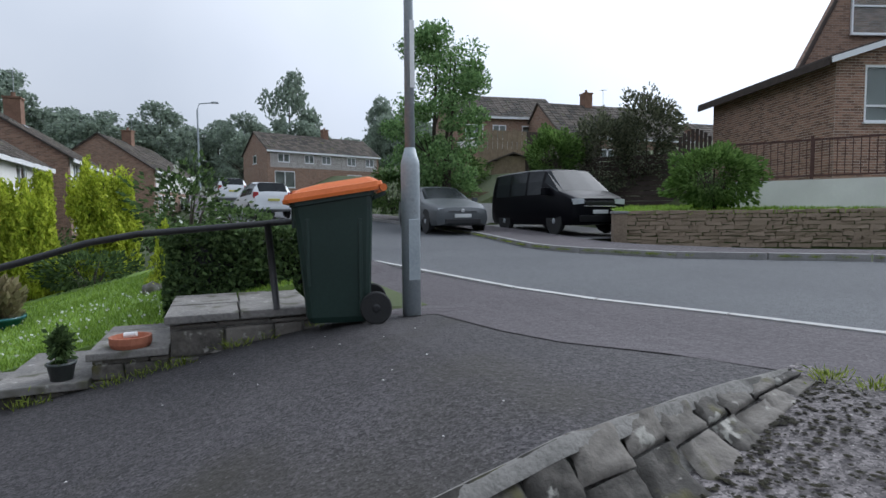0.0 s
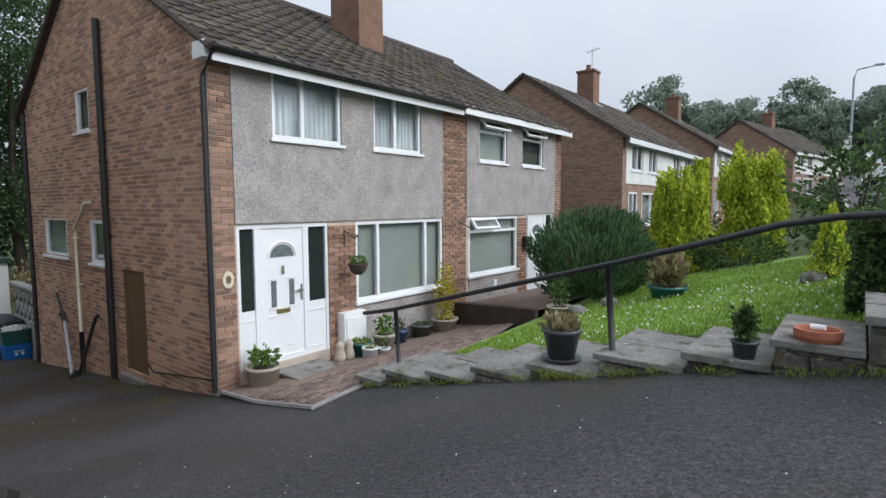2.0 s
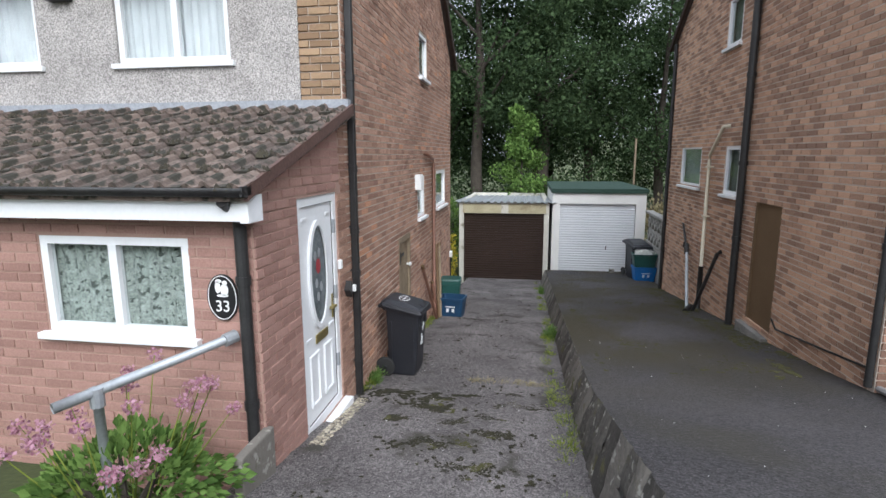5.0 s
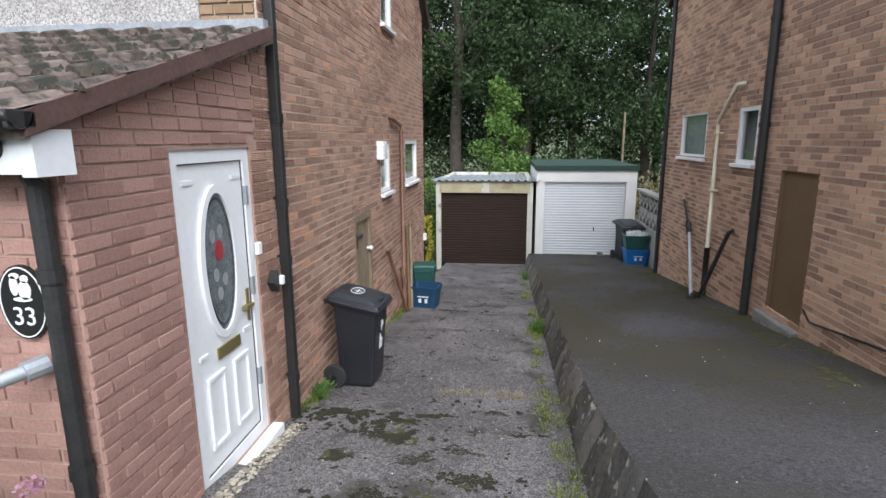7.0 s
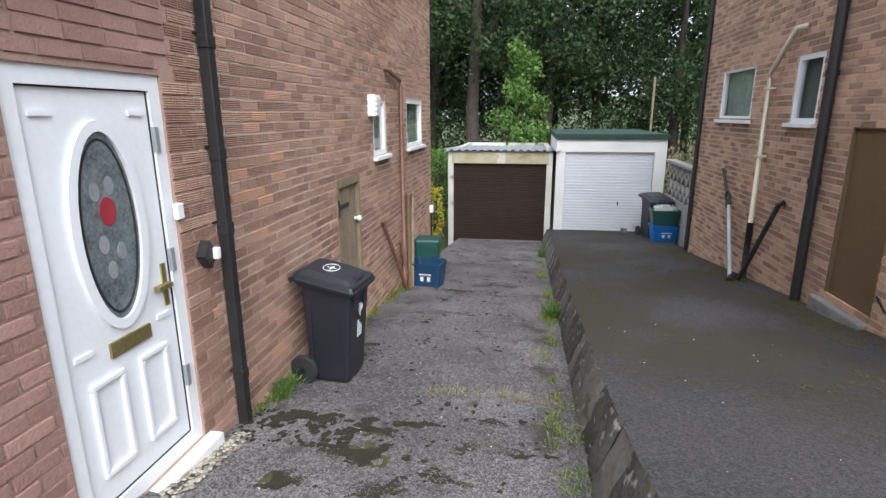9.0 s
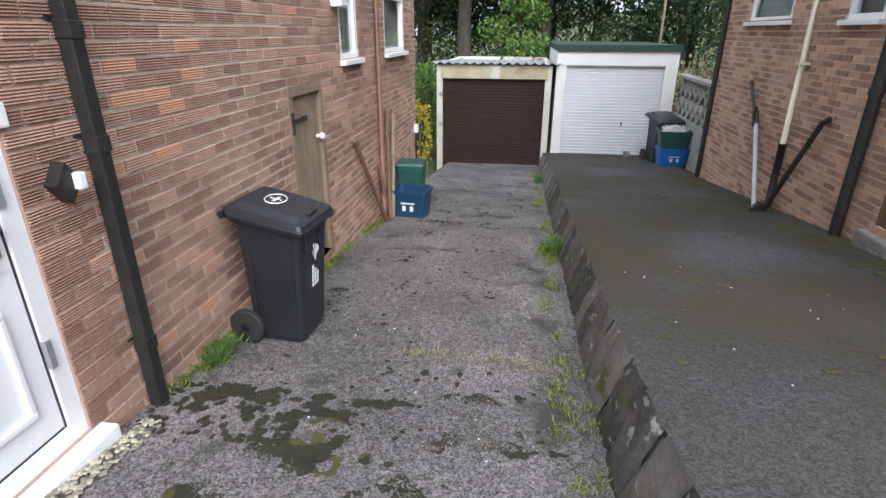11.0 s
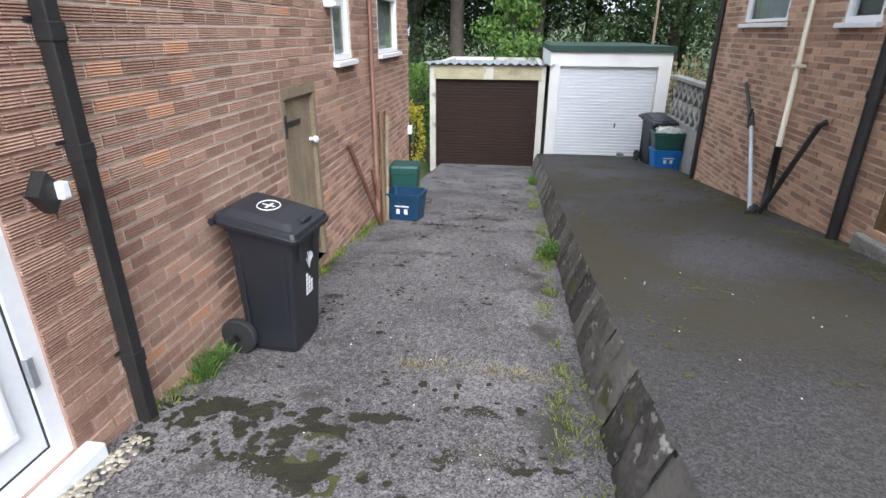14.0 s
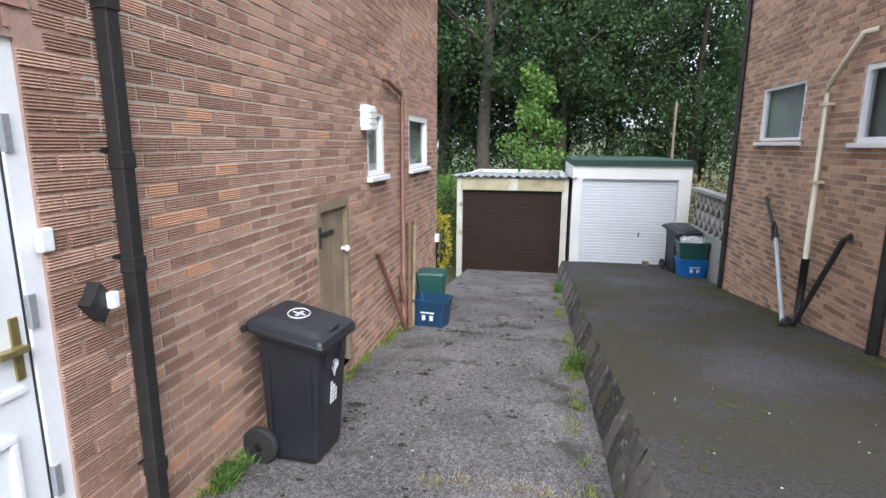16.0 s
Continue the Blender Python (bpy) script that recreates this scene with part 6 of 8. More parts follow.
# ---- front door of the house on the upper drive ----
def front_door(parent, m, u0, u1, d0, d1, z0, z1, label):
    fr = part("door", boxes((u0, u0 + 0.05, z0, z1, -0.1, -0.01), (u1 - 0.05, u1, z0, z1, -0.1, -0.01), (u0 + 0.05, u1 - 0.05, z1 - 0.06, z1, -0.1, -0.01), (d0 - 0.1, d0, z0, z1 - 0.06, -0.1, -0.01), (d1, d1 + 0.1, z0, z1 - 0.06, -0.1, -0.01), (d0, d1, z0, z0 + 0.08, -0.1, -0.01), m=m), UPVC, parent, label)
    for a, b in ((u0 + 0.05, d0 - 0.1), (d1 + 0.1, u1 - 0.05)):
        if b - a < 0.05:
            continue
        part("side_light", boxes((a, b, z0 + 0.85, z1 - 0.06, -0.06, -0.05), m=m), DARKGLASS, fr, "dark glass side light")
        part("side_panel", boxes((a, b, z0, z0 + 0.85, -0.08, -0.03), m=m), UPVC, fr)
        for h in (0.1, 0.7):
            part("panel_moulding", boxes((a + 0.03, b - 0.03, z0 + h, z0 + h + 0.015, -0.03, -0.02), m=m), UPVC, fr)
    leaf = part("leaf", boxes((d0, d1, z0 + 0.08, z1 - 0.06, -0.075, -0.03), m=m), UPVC, fr)
    c = (d0 + d1) / 2
    part("fan_light", disc(m, c, z1 - 0.5, 0.21, 0.19, -0.031, -0.022, 16, 0, math.pi), OVAL_GLASS, leaf, "leaded fan light")
    bm = bmesh.new()
    tube(bm, [m @ Vector((c + 0.25 * math.cos(a), z1 - 0.5 + 0.23 * math.sin(a), -0.028)) for a in [math.pi * k / 12 for k in range(13)]], 0.018, 6)
    part("arch_moulding", bm, UPVC, leaf)
    for s in (-1, 1):
        part("glass_panel", boxes((c + s * 0.16 - 0.045, c + s * 0.16 + 0.045, z0 + 0.85, z0 + 1.25, -0.031, -0.024), m=m), OVAL_GLASS, leaf)
        for h, q in ((0.7, 0.09), (0.22, 0.09), (1.27, 0.08), (0.82, 0.08)):
            part("lower_moulding", boxes((c + s * 0.16 - q, c + s * 0.16 + q, z0 + h, z0 + h + 0.02, -0.031, -0.018), m=m), UPVC, leaf)
    part("letterbox", boxes((c - 0.12, c + 0.12, z0 + 0.74, z0 + 0.81, -0.031, -0.015), bevel=0.005, m=m), BRASS, leaf, "brass letterbox")
    part("knocker", boxes((c - 0.025, c + 0.025, z0 + 1.34, z0 + 1.48, -0.031, -0.01), bevel=0.008, m=m), CHROME, leaf)
    part("door_handle", boxes((d1 - 0.06, d1 - 0.03, z0 + 0.9, z0 + 1.15, -0.03, -0.015), (d1 - 0.14, d1 - 0.04, z0 + 1.05, z0 + 1.075, -0.015, 0.02), m=m), CHROME, leaf)
    return fr


DARKGLASS = material("dark_glass", ((0.012, 0.016, 0.016), (0.03, 0.036, 0.036)), 0.06, 2, 20, 0.0, spec=0.6)
front_door(pair, mf, 4.84, 6.47, 5.22, 5.98, -0.56, 1.55, "white plastic front door with leaded fan light and side lights")
front_door(pair, mf, 13.05, 14.55, 13.25, 14.05, -0.5, 1.6, "white plastic front door with a fan light")
tagged(part("doormat", boxes((FRONT_R + 0.08, FRONT_R + 0.75, 5.3, 6.15, -0.72, -0.64), bevel=0.012), FLAG), "grey stone doorstep in front of the white door", "doorstep")
pq = thing("house_number", ident, "small round cream house plaque on the brick", "house number")
part("plate", disc(mf, 4.68, 0.8, 0.085, 0.12, 0.02, 0.04, 20), CREAM, pq)
part("motif", disc(mf, 4.68, 0.8, 0.04, 0.06, 0.04, 0.044, 7), WOOD_BROWN, pq)
mb = thing("meter_box", ident, "white meter box at the foot of the wall", "meter box")
part("housing", boxes((6.62, 7.12, -0.5, 0.02, 0.02, 0.2), bevel=0.015, m=mf), WHITE, mb)
part("cover", boxes((6.66, 7.08, -0.46, -0.06, 0.2, 0.215), bevel=0.008, m=mf), WHITE, mb)
hb = thing("hanging_basket", ident, "hanging basket with green plants on an iron bracket", "hanging basket")
part("bracket", tube(bmesh.new(), [(FRONT_R + 0.03, 6.8, 1.15), (FRONT_R + 0.03, 6.8, 1.4), (FRONT_R + 0.3, 6.8, 1.28), (FRONT_R + 0.34, 6.8, 1.34), (FRONT_R + 0.38, 6.8, 1.26)], 0.012, 6), BLACK_METAL, hb)
part("chain", tube(bmesh.new(), [(FRONT_R + 0.36, 6.8, 1.28), (FRONT_R + 0.36, 6.8, 0.98)], 0.006, 5), BLACK_METAL, hb)
bm = bmesh.new()
lathe(bm, ((0.06, 0.68), (0.13, 0.74), (0.17, 0.86), (0.16, 0.87)), 18, Matrix.Translation((FRONT_R + 0.36, 6.8, 0)))
part("basket", bm, WOOD_DARK, hb)
part("plants", leaves(blob(200, (FRONT_R + 0.36, 6.8, 0.92), (0.15, 0.15, 0.08), 41), 0.05, 2), LEAF_LIGHT, hb)
tagged(part("wall_letterbox", boxes((12.8, 13.0, 0.72, 1.02, 0.02, 0.12), bevel=0.01, m=mf), BLACK), "black letterbox on the brick pier", "letterbox")
tagged(part("outlet", boxes((11.4, 11.52, -0.12, 0.04, 0.02, 0.08), bevel=0.01, m=mf), WHITE), "small white outlet on the pebbledash wall", "outlet")
hb2 = tagged(part("basket_bracket", tube(bmesh.new(), [(FRONT_R + 0.02, 10.1, 1.2), (FRONT_R + 0.02, 10.1, 1.45), (FRONT_R + 0.34, 10.1, 1.32)], 0.012, 6), BLACK_METAL), "empty black iron basket bracket on the wall", "bracket")
ac = thing("camera_box", ident, "white end cap of the gutter at the gable", "gutter end")
part("cap", boxes((FRONT_R - 0.1, FRONT_R + 0.2, SIDE_R - 0.14, SIDE_R - 0.0, EAVE_R - 0.24, EAVE_R - 0.02), bevel=0.01), WHITE, ac)

# ---- pots ----
def pot(name, m, r, h, mat, plant, n, size, ph, label, seed, rim=1.06, taper=0.75, upright=0.0, saucer=False):
    p = thing(name, m, label, "plant pot")
    bm = bmesh.new()
    lathe(bm, ((r * taper, 0), (r * 0.96, h * 0.85), (r * rim, h * 0.87), (r * rim, h), (r * 0.9, h), (r * 0.88, h * 0.9)), 24)
    part("pot", bm, mat, p, "", True)
    bm = bmesh.new()
    lathe(bm, ((r * 0.87, h * 0.88), (r * 0.5, h * 0.91), (0.01, h * 0.92)), 16)
    part("soil", bm, BARK, p)
    if plant:
        tagged(part("plant", leaves(blob(n, (0, 0, h + ph * 0.45), (r * 0.95, r * 0.95, ph * 0.6), seed, 0.2, 0.4), size, seed, upright), plant, p), kind="stuff")
    if saucer:
        bm = bmesh.new()
        lathe(bm, ((r * 0.95, -0.03), (r * 1.1, 0.0), (r * 1.05, 0.001), (r * 0.7, -0.01)), 20)
        part("saucer", bm, mat, p)
    return p


POT_STONE = material("stone_pot", ((0.3, 0.26, 0.21), (0.48, 0.43, 0.36)), 0.9, 8, 50, 0.4)
POT_TEAL = material("teal_glaze", ((0.015, 0.09, 0.09), (0.03, 0.15, 0.15)), 0.25, 4, 40, 0.05)
POT_WHITE = material("white_pot", ((0.6, 0.6, 0.62), (0.75, 0.75, 0.77)), 0.4, 4, 40, 0.05)
POT_BLUE = material("blue_glaze", ((0.02, 0.04, 0.12), (0.04, 0.08, 0.22)), 0.25, 4, 40, 0.05)
POT_GREY = material("grey_glaze", ((0.035, 0.045, 0.045), (0.08, 0.09, 0.085)), 0.3, 5, 40, 0.05)
TERRACOTTA = material("terracotta", ((0.3, 0.1, 0.055), (0.42, 0.16, 0.09)), 0.8, 5, 40, 0.2)
PG = -0.7
pot("plant_pot", pose(-6.72, 5.02, -0.75), 0.24, 0.3, POT_STONE, LEAF_LIGHT, 160, 0.09, 0.28, "cream barrel pot with a leafy green plant by the door", 51, taper=0.85)
for k, y in enumerate((6.36, 6.55)):
    o = thing("stone_ornament", pose(-6.62, y, -0.72), "small weathered stone animal ornament beside the door", "ornament", "ornaments by the door")
    bm = bmesh.new()
    lathe(bm, ((0.08, 0), (0.1, 0.1), (0.07, 0.2), (0.06, 0.23), (0.075, 0.28), (0.05, 0.34), (0.01, 0.36)), 12)
    part("figure", bm, POT_STONE, o, "", True)
pot("plant_pot", pose(-6.6, 6.82, -0.72), 0.17, 0.26, POT_TEAL, LEAF_WEED, 90, 0.05, 0.06, "teal glazed plant pot by the wall", 52)
pot("plant_pot", pose(-6.3, 6.72, -0.7), 0.13, 0.22, POT_WHITE, LEAF_WEED, 60, 0.04, 0.05, "white plastic plant pot", 53, taper=0.9)
pot("plant_pot", pose(-6.2, 6.95, -0.69), 0.1, 0.17, POT_WHITE, LEAF_HEDGE, 80, 0.04, 0.2, "small white plant pot with a dark plant", 54)
pot("plant_pot", pose(-6.5, 7.25, -0.72), 0.2, 0.34, POT_STONE, LEAF_LIGHT, 140, 0.08, 0.3, "grey tapered plant pot with leafy plants", 55)
pot("plant_pot", pose(-6.72, 7.85, -0.74), 0.17, 0.28, POT_BLUE, LEAF_HEDGE, 90, 0.06, 0.22, "dark blue glazed plant pot", 56)
pot("plant_pot", pose(-6.72, 8.5, -0.74), 0.2, 0.26, POT_GREY, LEAF_HEDGE, 50, 0.05, 0.05, "dark plant pot by the wall", 57)
pot("plant_pot", pose(-6.62, 9.1, -0.74), 0.26, 0.3, POT_STONE, LEAF_GOLD, 900, 0.065, 1.0, "stone pot with a bright yellow-leaved shrub", 58)
pot("plant_pot", pose(-2.1, 5.0, 0.505), 0.165, 0.25, POT_GREY, LEAF_DRY, 130, 0.1, 0.1, "grey glazed pot with a pale rim and dry grass", 59, taper=0.7, upright=1, saucer=True)
pot("plant_pot", pose(-0.68, 4.85, 0.78), 0.085, 0.12, POT_GREY, LEAF_HEDGE, 420, 0.05, 0.25, "small pot with a dark dwarf conifer", 60)
dish = thing("terracotta_dish", pose(-0.28, 4.92, 0.95), "round terracotta dish standing on the stone step", "dish")
bm = bmesh.new()
lathe(bm, ((0.12, 0), (0.135, 0.03), (0.135, 0.075), (0.115, 0.075), (0.1, 0.03)), 22)
part("bowl", bm, TERRACOTTA, dish)
part("pebble", tube(bmesh.new(), [(-0.04, 0.01, 0.08), (0.04, -0.01, 0.085)], [0.02, 0.018], 8), WHITE, dish)
pot("plant_pot", pose(-2.46, 9.5, 0.25), 0.28, 0.3, POT_TEAL, LEAF_DRY, 700, 0.14, 0.5, "green pot with a round tuft of pale grass on the lawn", 61, upright=0.6)
pot("plant_pot", pose(-3.95, 8.75, -0.05), 0.2, 0.22, POT_STONE, LEAF_HEDGE, 300, 0.06, 0.45, "carved stone pot with a clipped brown bush", 62)

# ---- steps, paving, rail and lawn of the front garden ----
bounds = (-4.45, -4.06, -3.4, -2.85, -2.28, -1.68, -1.03, -0.5, -0.02, 0.98)
tops = (-0.06, 0.07, 0.2, 0.335, 0.47, 0.665, 0.78, 0.95, 1.17)
stp = thing("garden_steps", ident, "row of mossy stone slab steps beside the driveway", "steps")
rnd = random.Random(8)
for a, b, z in zip(bounds, bounds[1:], tops):
    fy = 4.74 + rnd.uniform(-0.03, 0.04)
    z0 = min(zr(a), zr(b)) - 0.15
    st = part("riser", boxes((a, b, fy + 0.07, 5.75, z0, z - 0.055)), MORTAR_GREY, stp)
    zz = z0
    while zz < z - 0.08:
        h = min(rnd.uniform(0.1, 0.2), z - 0.06 - zz)
        xx = a + 0.004
        while xx < b - 0.03:
            w = min(rnd.uniform(0.16, 0.42), b - xx)
            bm = boxes((xx, xx + w - 0.012, fy + rnd.uniform(0.015, 0.05), fy + 0.16, zz, zz + h - 0.01), bevel=0.018)
            for q in bm.verts:
                q.co += Vector((0.012 * noise.noise(q.co * 9), 0.02 * noise.noise(q.co * 7 + Vector((3, 0, 0))), 0.01 * noise.noise(q.co * 8)))
            part("stone", bm, STONE, st)
            xx += w
        zz += h
    k = 0
    for y0, y1 in ((fy, 5.22), (5.23, 5.8)):
        x0 = a - 0.03
        for x1 in ((b + 0.0,) if b - a < 0.75 else ((a + b) / 2 + rnd.uniform(-0.08, 0.08), b)):
            part("slab", boxes((x0, x1 - 0.012, y0, y1, z - 0.055, z + rnd.uniform(-0.006, 0.006)), bevel=0.01), FLAG, stp)
            x0 = x1
rail = thing("garden_handrail", ident, "black painted iron handrail along the garden steps", "handrail")
part("rail", tube(bmesh.new(), [(-4.9, 5.29, 0.49), (-4.42, 5.28, 0.59), (-3.0, 5.09, 0.98), (-1.69, 4.92, 1.34), (-0.82, 4.85, 1.59), (-0.5, 4.82, 1.69), (-0.2, 4.79, 1.745), (0.65, 4.73, 1.81), (0.95, 4.71, 1.83)], 0.024, 10), BLACK_METAL, rail, "", True)
for x, y, z, t in ((-4.3, 5.28, -0.08, 0.6), (-1.62, 4.92, 0.66, 1.35), (0.7, 4.73, 1.17, 1.81)):
    part("post", tube(bmesh.new(), [(x, y, z), (x - 0.05, y, t)], 0.026, 10), BLACK_METAL, rail, "", True)


def garden_z(x, y):
    return zr(x) + 0.09 + climb(y) * 0.6


v, f, rows = [], [], steps((5.75, 13.5, 24))
for y in rows:
    for i in range(25):
        x0 = max(-4.6, -4.1 - 0.1 * (y - 6))
        x = x0 + (0.95 - x0) * i / 24
        v.append((x, y, garden_z(x, y) + 0.02 * noise.noise((x * 2, y * 2, 0))))
for j in range(len(rows) - 1):
    for i in range(24):
        f.append((j * 25 + i, j * 25 + i + 1, (j + 1) * 25 + i + 1, (j + 1) * 25 + i))
ev = []
for j in range(len(rows)):
    p = v[j * 25]
    ev += [p, (p[0] - 0.06, p[1], p[2] - 0.07), (p[0] - 0.08, p[1], p[2] - 0.7)]
ev += [(p[0], p[1] - 0.01, p[2] - (0.0 if k == 0 else 0.6)) for p in v[:25] for k in (0, 1)]
m0 = 3 * len(rows)
ef = [(3 * j + q, 3 * j + 3 + q, 3 * j + 4 + q, 3 * j + 1 + q) for j in range(len(rows) - 1) for q in (0, 1)] + [(m0 + 2 * i, m0 + 2 * i + 1, m0 + 2 * i + 3, m0 + 2 * i + 2) for i in range(24)]
tagged(part("lawn_edge", raw(ev, ef), GRASS), "turf edge of the front lawn above the paving", "lawn edge", kind="structure")
lawn = tagged(part("lawn", raw(v, f), GRASS), "bright green front lawn dotted with daisies", "lawn", kind="structure")
r = np.random.RandomState(3)
bp = np.stack([r.uniform(-4.0, 0.95, 26000), 5.75 + 7.0 * r.uniform(0, 1, 26000) ** 1.3, np.zeros(26000)], 1)
bp[:, 2] = [garden_z(x, y) + 0.02 for x, y, _ in bp]
tagged(part("grass_blades", leaves(bp, 0.06, 4, 1.0, 0.18), LEAF_GRASS), "short bright green grass blades of the lawn", "grass", kind="stuff")
dp = np.stack([r.uniform(-3.9, 0.8, 420), r.uniform(5.85, 9.5, 420), np.zeros(420)], 1)
dp[:, 2] = [garden_z(x, y) + 0.05 for x, y, _ in dp]
tagged(part("daisies", leaves(dp, 0.03, 4, 0.0, 1.0), FLOWER_WHITE), "white daisies scattered over the lawn", "daisies", kind="stuff")

# block paving before the house
v, f = [], []
rnd = random.Random(2)
sheet_z = lambda x: max(zr(x), -0.78) + 0.012
tagged(part("paving_bed", raw([(-7.0, 4.55, sheet_z(-7)), (-4.15, 3.93, sheet_z(-4.15)), (-4.42, 4.9, sheet_z(-4.42)), (-4.45, 5.8, sheet_z(-4.45)), (-4.1, 6.4, sheet_z(-4.1)), (-5.3, 10.0, sheet_z(-5.3)), (-7.0, 10.0, sheet_z(-7)), (-6.3, 4.4, sheet_z(-6.3)), (-5.2, 4.16, sheet_z(-5.2)), (-5.6, 7, sheet_z(-5.6))], [(0, 7, 9, 6), (7, 8, 3, 9), (8, 1, 2, 3), (3, 4, 5, 9), (9, 5, 6)]), PAVER), "brown block paving in front of the house", "paving", kind="structure")
for i in range(30):
    for j in range(64):
        x, y = -6.98 + 0.102 * i, 3.9 + 0.102 * j
        if i % 2 == 0 and j % 2 or y < 4.55 - 0.218 * (x + 7) + 0.06 or x > -4.5 or x > np.interp(y, (4, 5.8, 6.4, 10), (-4.3, -4.5, -4.4, -5.4)):
            continue
        w = 0.195 if j % 2 == 0 and i % 2 == 0 else 0.095
        z = sheet_z(x + 0.05) + 0.012 + rnd.uniform(-0.003, 0.003)
        k = len(v)
        v += [(x, y, z), (x + 0.095, y, z), (x + 0.095, y + w, z), (x, y + w, z), (x - 0.004, y - 0.004, z - 0.012), (x + 0.099, y - 0.004, z - 0.012), (x + 0.099, y + w + 0.004, z - 0.012), (x - 0.004, y + w + 0.004, z - 0.012)]
        f += [(k, k + 1, k + 2, k + 3)] + [(k + 4 + q, k + 4 + (q + 1) % 4, k + (q + 1) % 4, k + q) for q in range(4)]
tagged(part("paving_blocks", raw(v, f), PAVER), "small brown paving blocks laid before the house", "paving", kind="stuff")
bm = bmesh.new()
tube(bm, [(-7.0, 4.53, sheet_z(-7) + 0.005), (-5.6, 4.22, sheet_z(-5.6) + 0.005), (-4.17, 3.92, sheet_z(-4.17) + 0.005), (-4.4, 4.78, sheet_z(-4.4) + 0.005)], 0.03, 6)
tagged(part("paving_edge", bm, KERB), "pale edging strip round the block paving", "edging", kind="structure")
gw = thing("garden_wall", ident, "low dark brown wall between two front gardens", "wall")
part("wall_body", slab(None, "tmp", [(-6.95, 9.85, -0.28), (-4.5, 8.95, 0.0), (-4.55, 9.15, 0.0), (-6.95, 10.05, -0.28)], 0.7, WOOD_DARK).data, WOOD_DARK, gw)
bpy.data.objects.remove(bpy.data.objects["tmp"])
tagged(part("neighbour_path", raw([(-6.95, 10.05, -0.35), (-4.55, 9.15, -0.05), (-4.6, 14.5, -0.1), (-6.95, 14.8, -0.45)], [(0, 1, 2, 3)]), PAVER), "brown paved strip before the neighbouring front door", "paving", kind="structure")
shrub("juniper", pose(-4.2, 10.9, -0.1), (1.1, 1.35, 0.88), LEAF_JUNIPER, 11000, 0.14, 71, "large dark green spreading juniper bush", "bush", lump=0.3, upright=0.7, slim=0.25)
for x, y, z, rr, h, sd in ((-2.25, 15.8, 0.45, 0.8, 2.85, 72), (-3.4, 14.0, 0.2, 0.68, 2.65, 73), (-0.38, 9.05, 0.95, 0.26, 0.85, 74)):
    cf = thing("conifer", pose(x, y, z), "golden green conifer with a flat clipped top" if h > 1 else "small golden green conifer on the lawn", "conifer")
    r = np.random.RandomState(sd)
    n = 17000 if h > 1 else 1800
    t, a, k = r.uniform(0, 1, n), r.uniform(0, 2 * math.pi, n), r.uniform(0.7, 1.0, n)
    w = rr * (0.92 - 0.15 * t) * k if h > 1 else rr * (1.0 - 0.85 * t) * k
    peak = np.array([0.86 + 0.28 * noise.noise(Vector((math.cos(q) * 2.5, math.sin(q) * 2.5, sd))) + 0.16 * noise.noise(Vector((math.cos(q) * 9, math.sin(q) * 9, sd))) for q in a])
    pts = np.stack([w * np.cos(a), w * np.sin(a), h * t * peak], 1)
    pts += np.array([[noise.noise(Vector((math.cos(q) * 2, math.sin(q) * 2, u * 3 + sd))) * 0.36 * rr * g for g in (math.cos(q), math.sin(q), 0.5)] for q, u in zip(a, t)])
    part("leaves", leaves(pts, 0.11 if h > 1 else 0.06, sd, 0.6, 0.45), LEAF_YELLOW, cf)
    part("trunk", tube(bmesh.new(), [(0, 0, -0.1), (0, 0, h * 0.8)], [0.06, 0.02], 6), BARK, cf)
    part("inner_core", tube(bmesh.new(), [(0, 0, 0.05), (0, 0, h * 0.4), (0, 0, h * 0.68)], [rr * 0.55, rr * 0.5, rr * (0.45 if h > 1 else 0.05)], 12), LEAF_HEDGE, cf)
hd = thing("hedge", ident, "clipped dark green privet hedge on the garden edge", "hedge")
r = np.random.RandomState(12)
face = r.randint(0, 4, 14000)
hp = np.stack([r.uniform(-0.15, 1.25, 14000), r.uniform(5.95, 8.3, 14000), r.uniform(0.98, 1.76, 14000)], 1)
deep = r.uniform(0, 0.12, 14000)
hp[face == 0, 1] = 5.95 + deep[face == 0]
hp[face == 1, 2] = 1.76 - deep[face == 1]
hp[face == 2, 0] = -0.15 + deep[face == 2]
hp[face == 3, 1] = 5.95 + deep[face == 3] * 1.5
hp += np.array([noise.noise(Vector(p * 3)) * 0.08 for p in hp])[:, None]
part("leaves", leaves(hp, 0.055, 12), LEAF_HEDGE, hd)
# Near-black box paints the shade behind the hedge leaves.
part("core", boxes((-0.05, 1.15, 6.06, 8.2, 0.95, 1.64), bevel=0.08), INNER_SHADE, hd)
shrub("rose_bush", pose(-0.2, 10.6, 0.9), (0.75, 0.7, 0.95), LEAF_HEDGE, 1900, 0.09, 75, "tall straggly rose bush with a few white blooms", "bush", lump=0.5)
tagged(part("rose_blooms", leaves(blob(40, (-0.2, 10.6, 2.2), (0.6, 0.5, 0.6), 5, 0.6), 0.09, 3, 0, 0.9), FLOWER_WHITE), "white rose blooms on the tall bush", "flowers", kind="stuff")
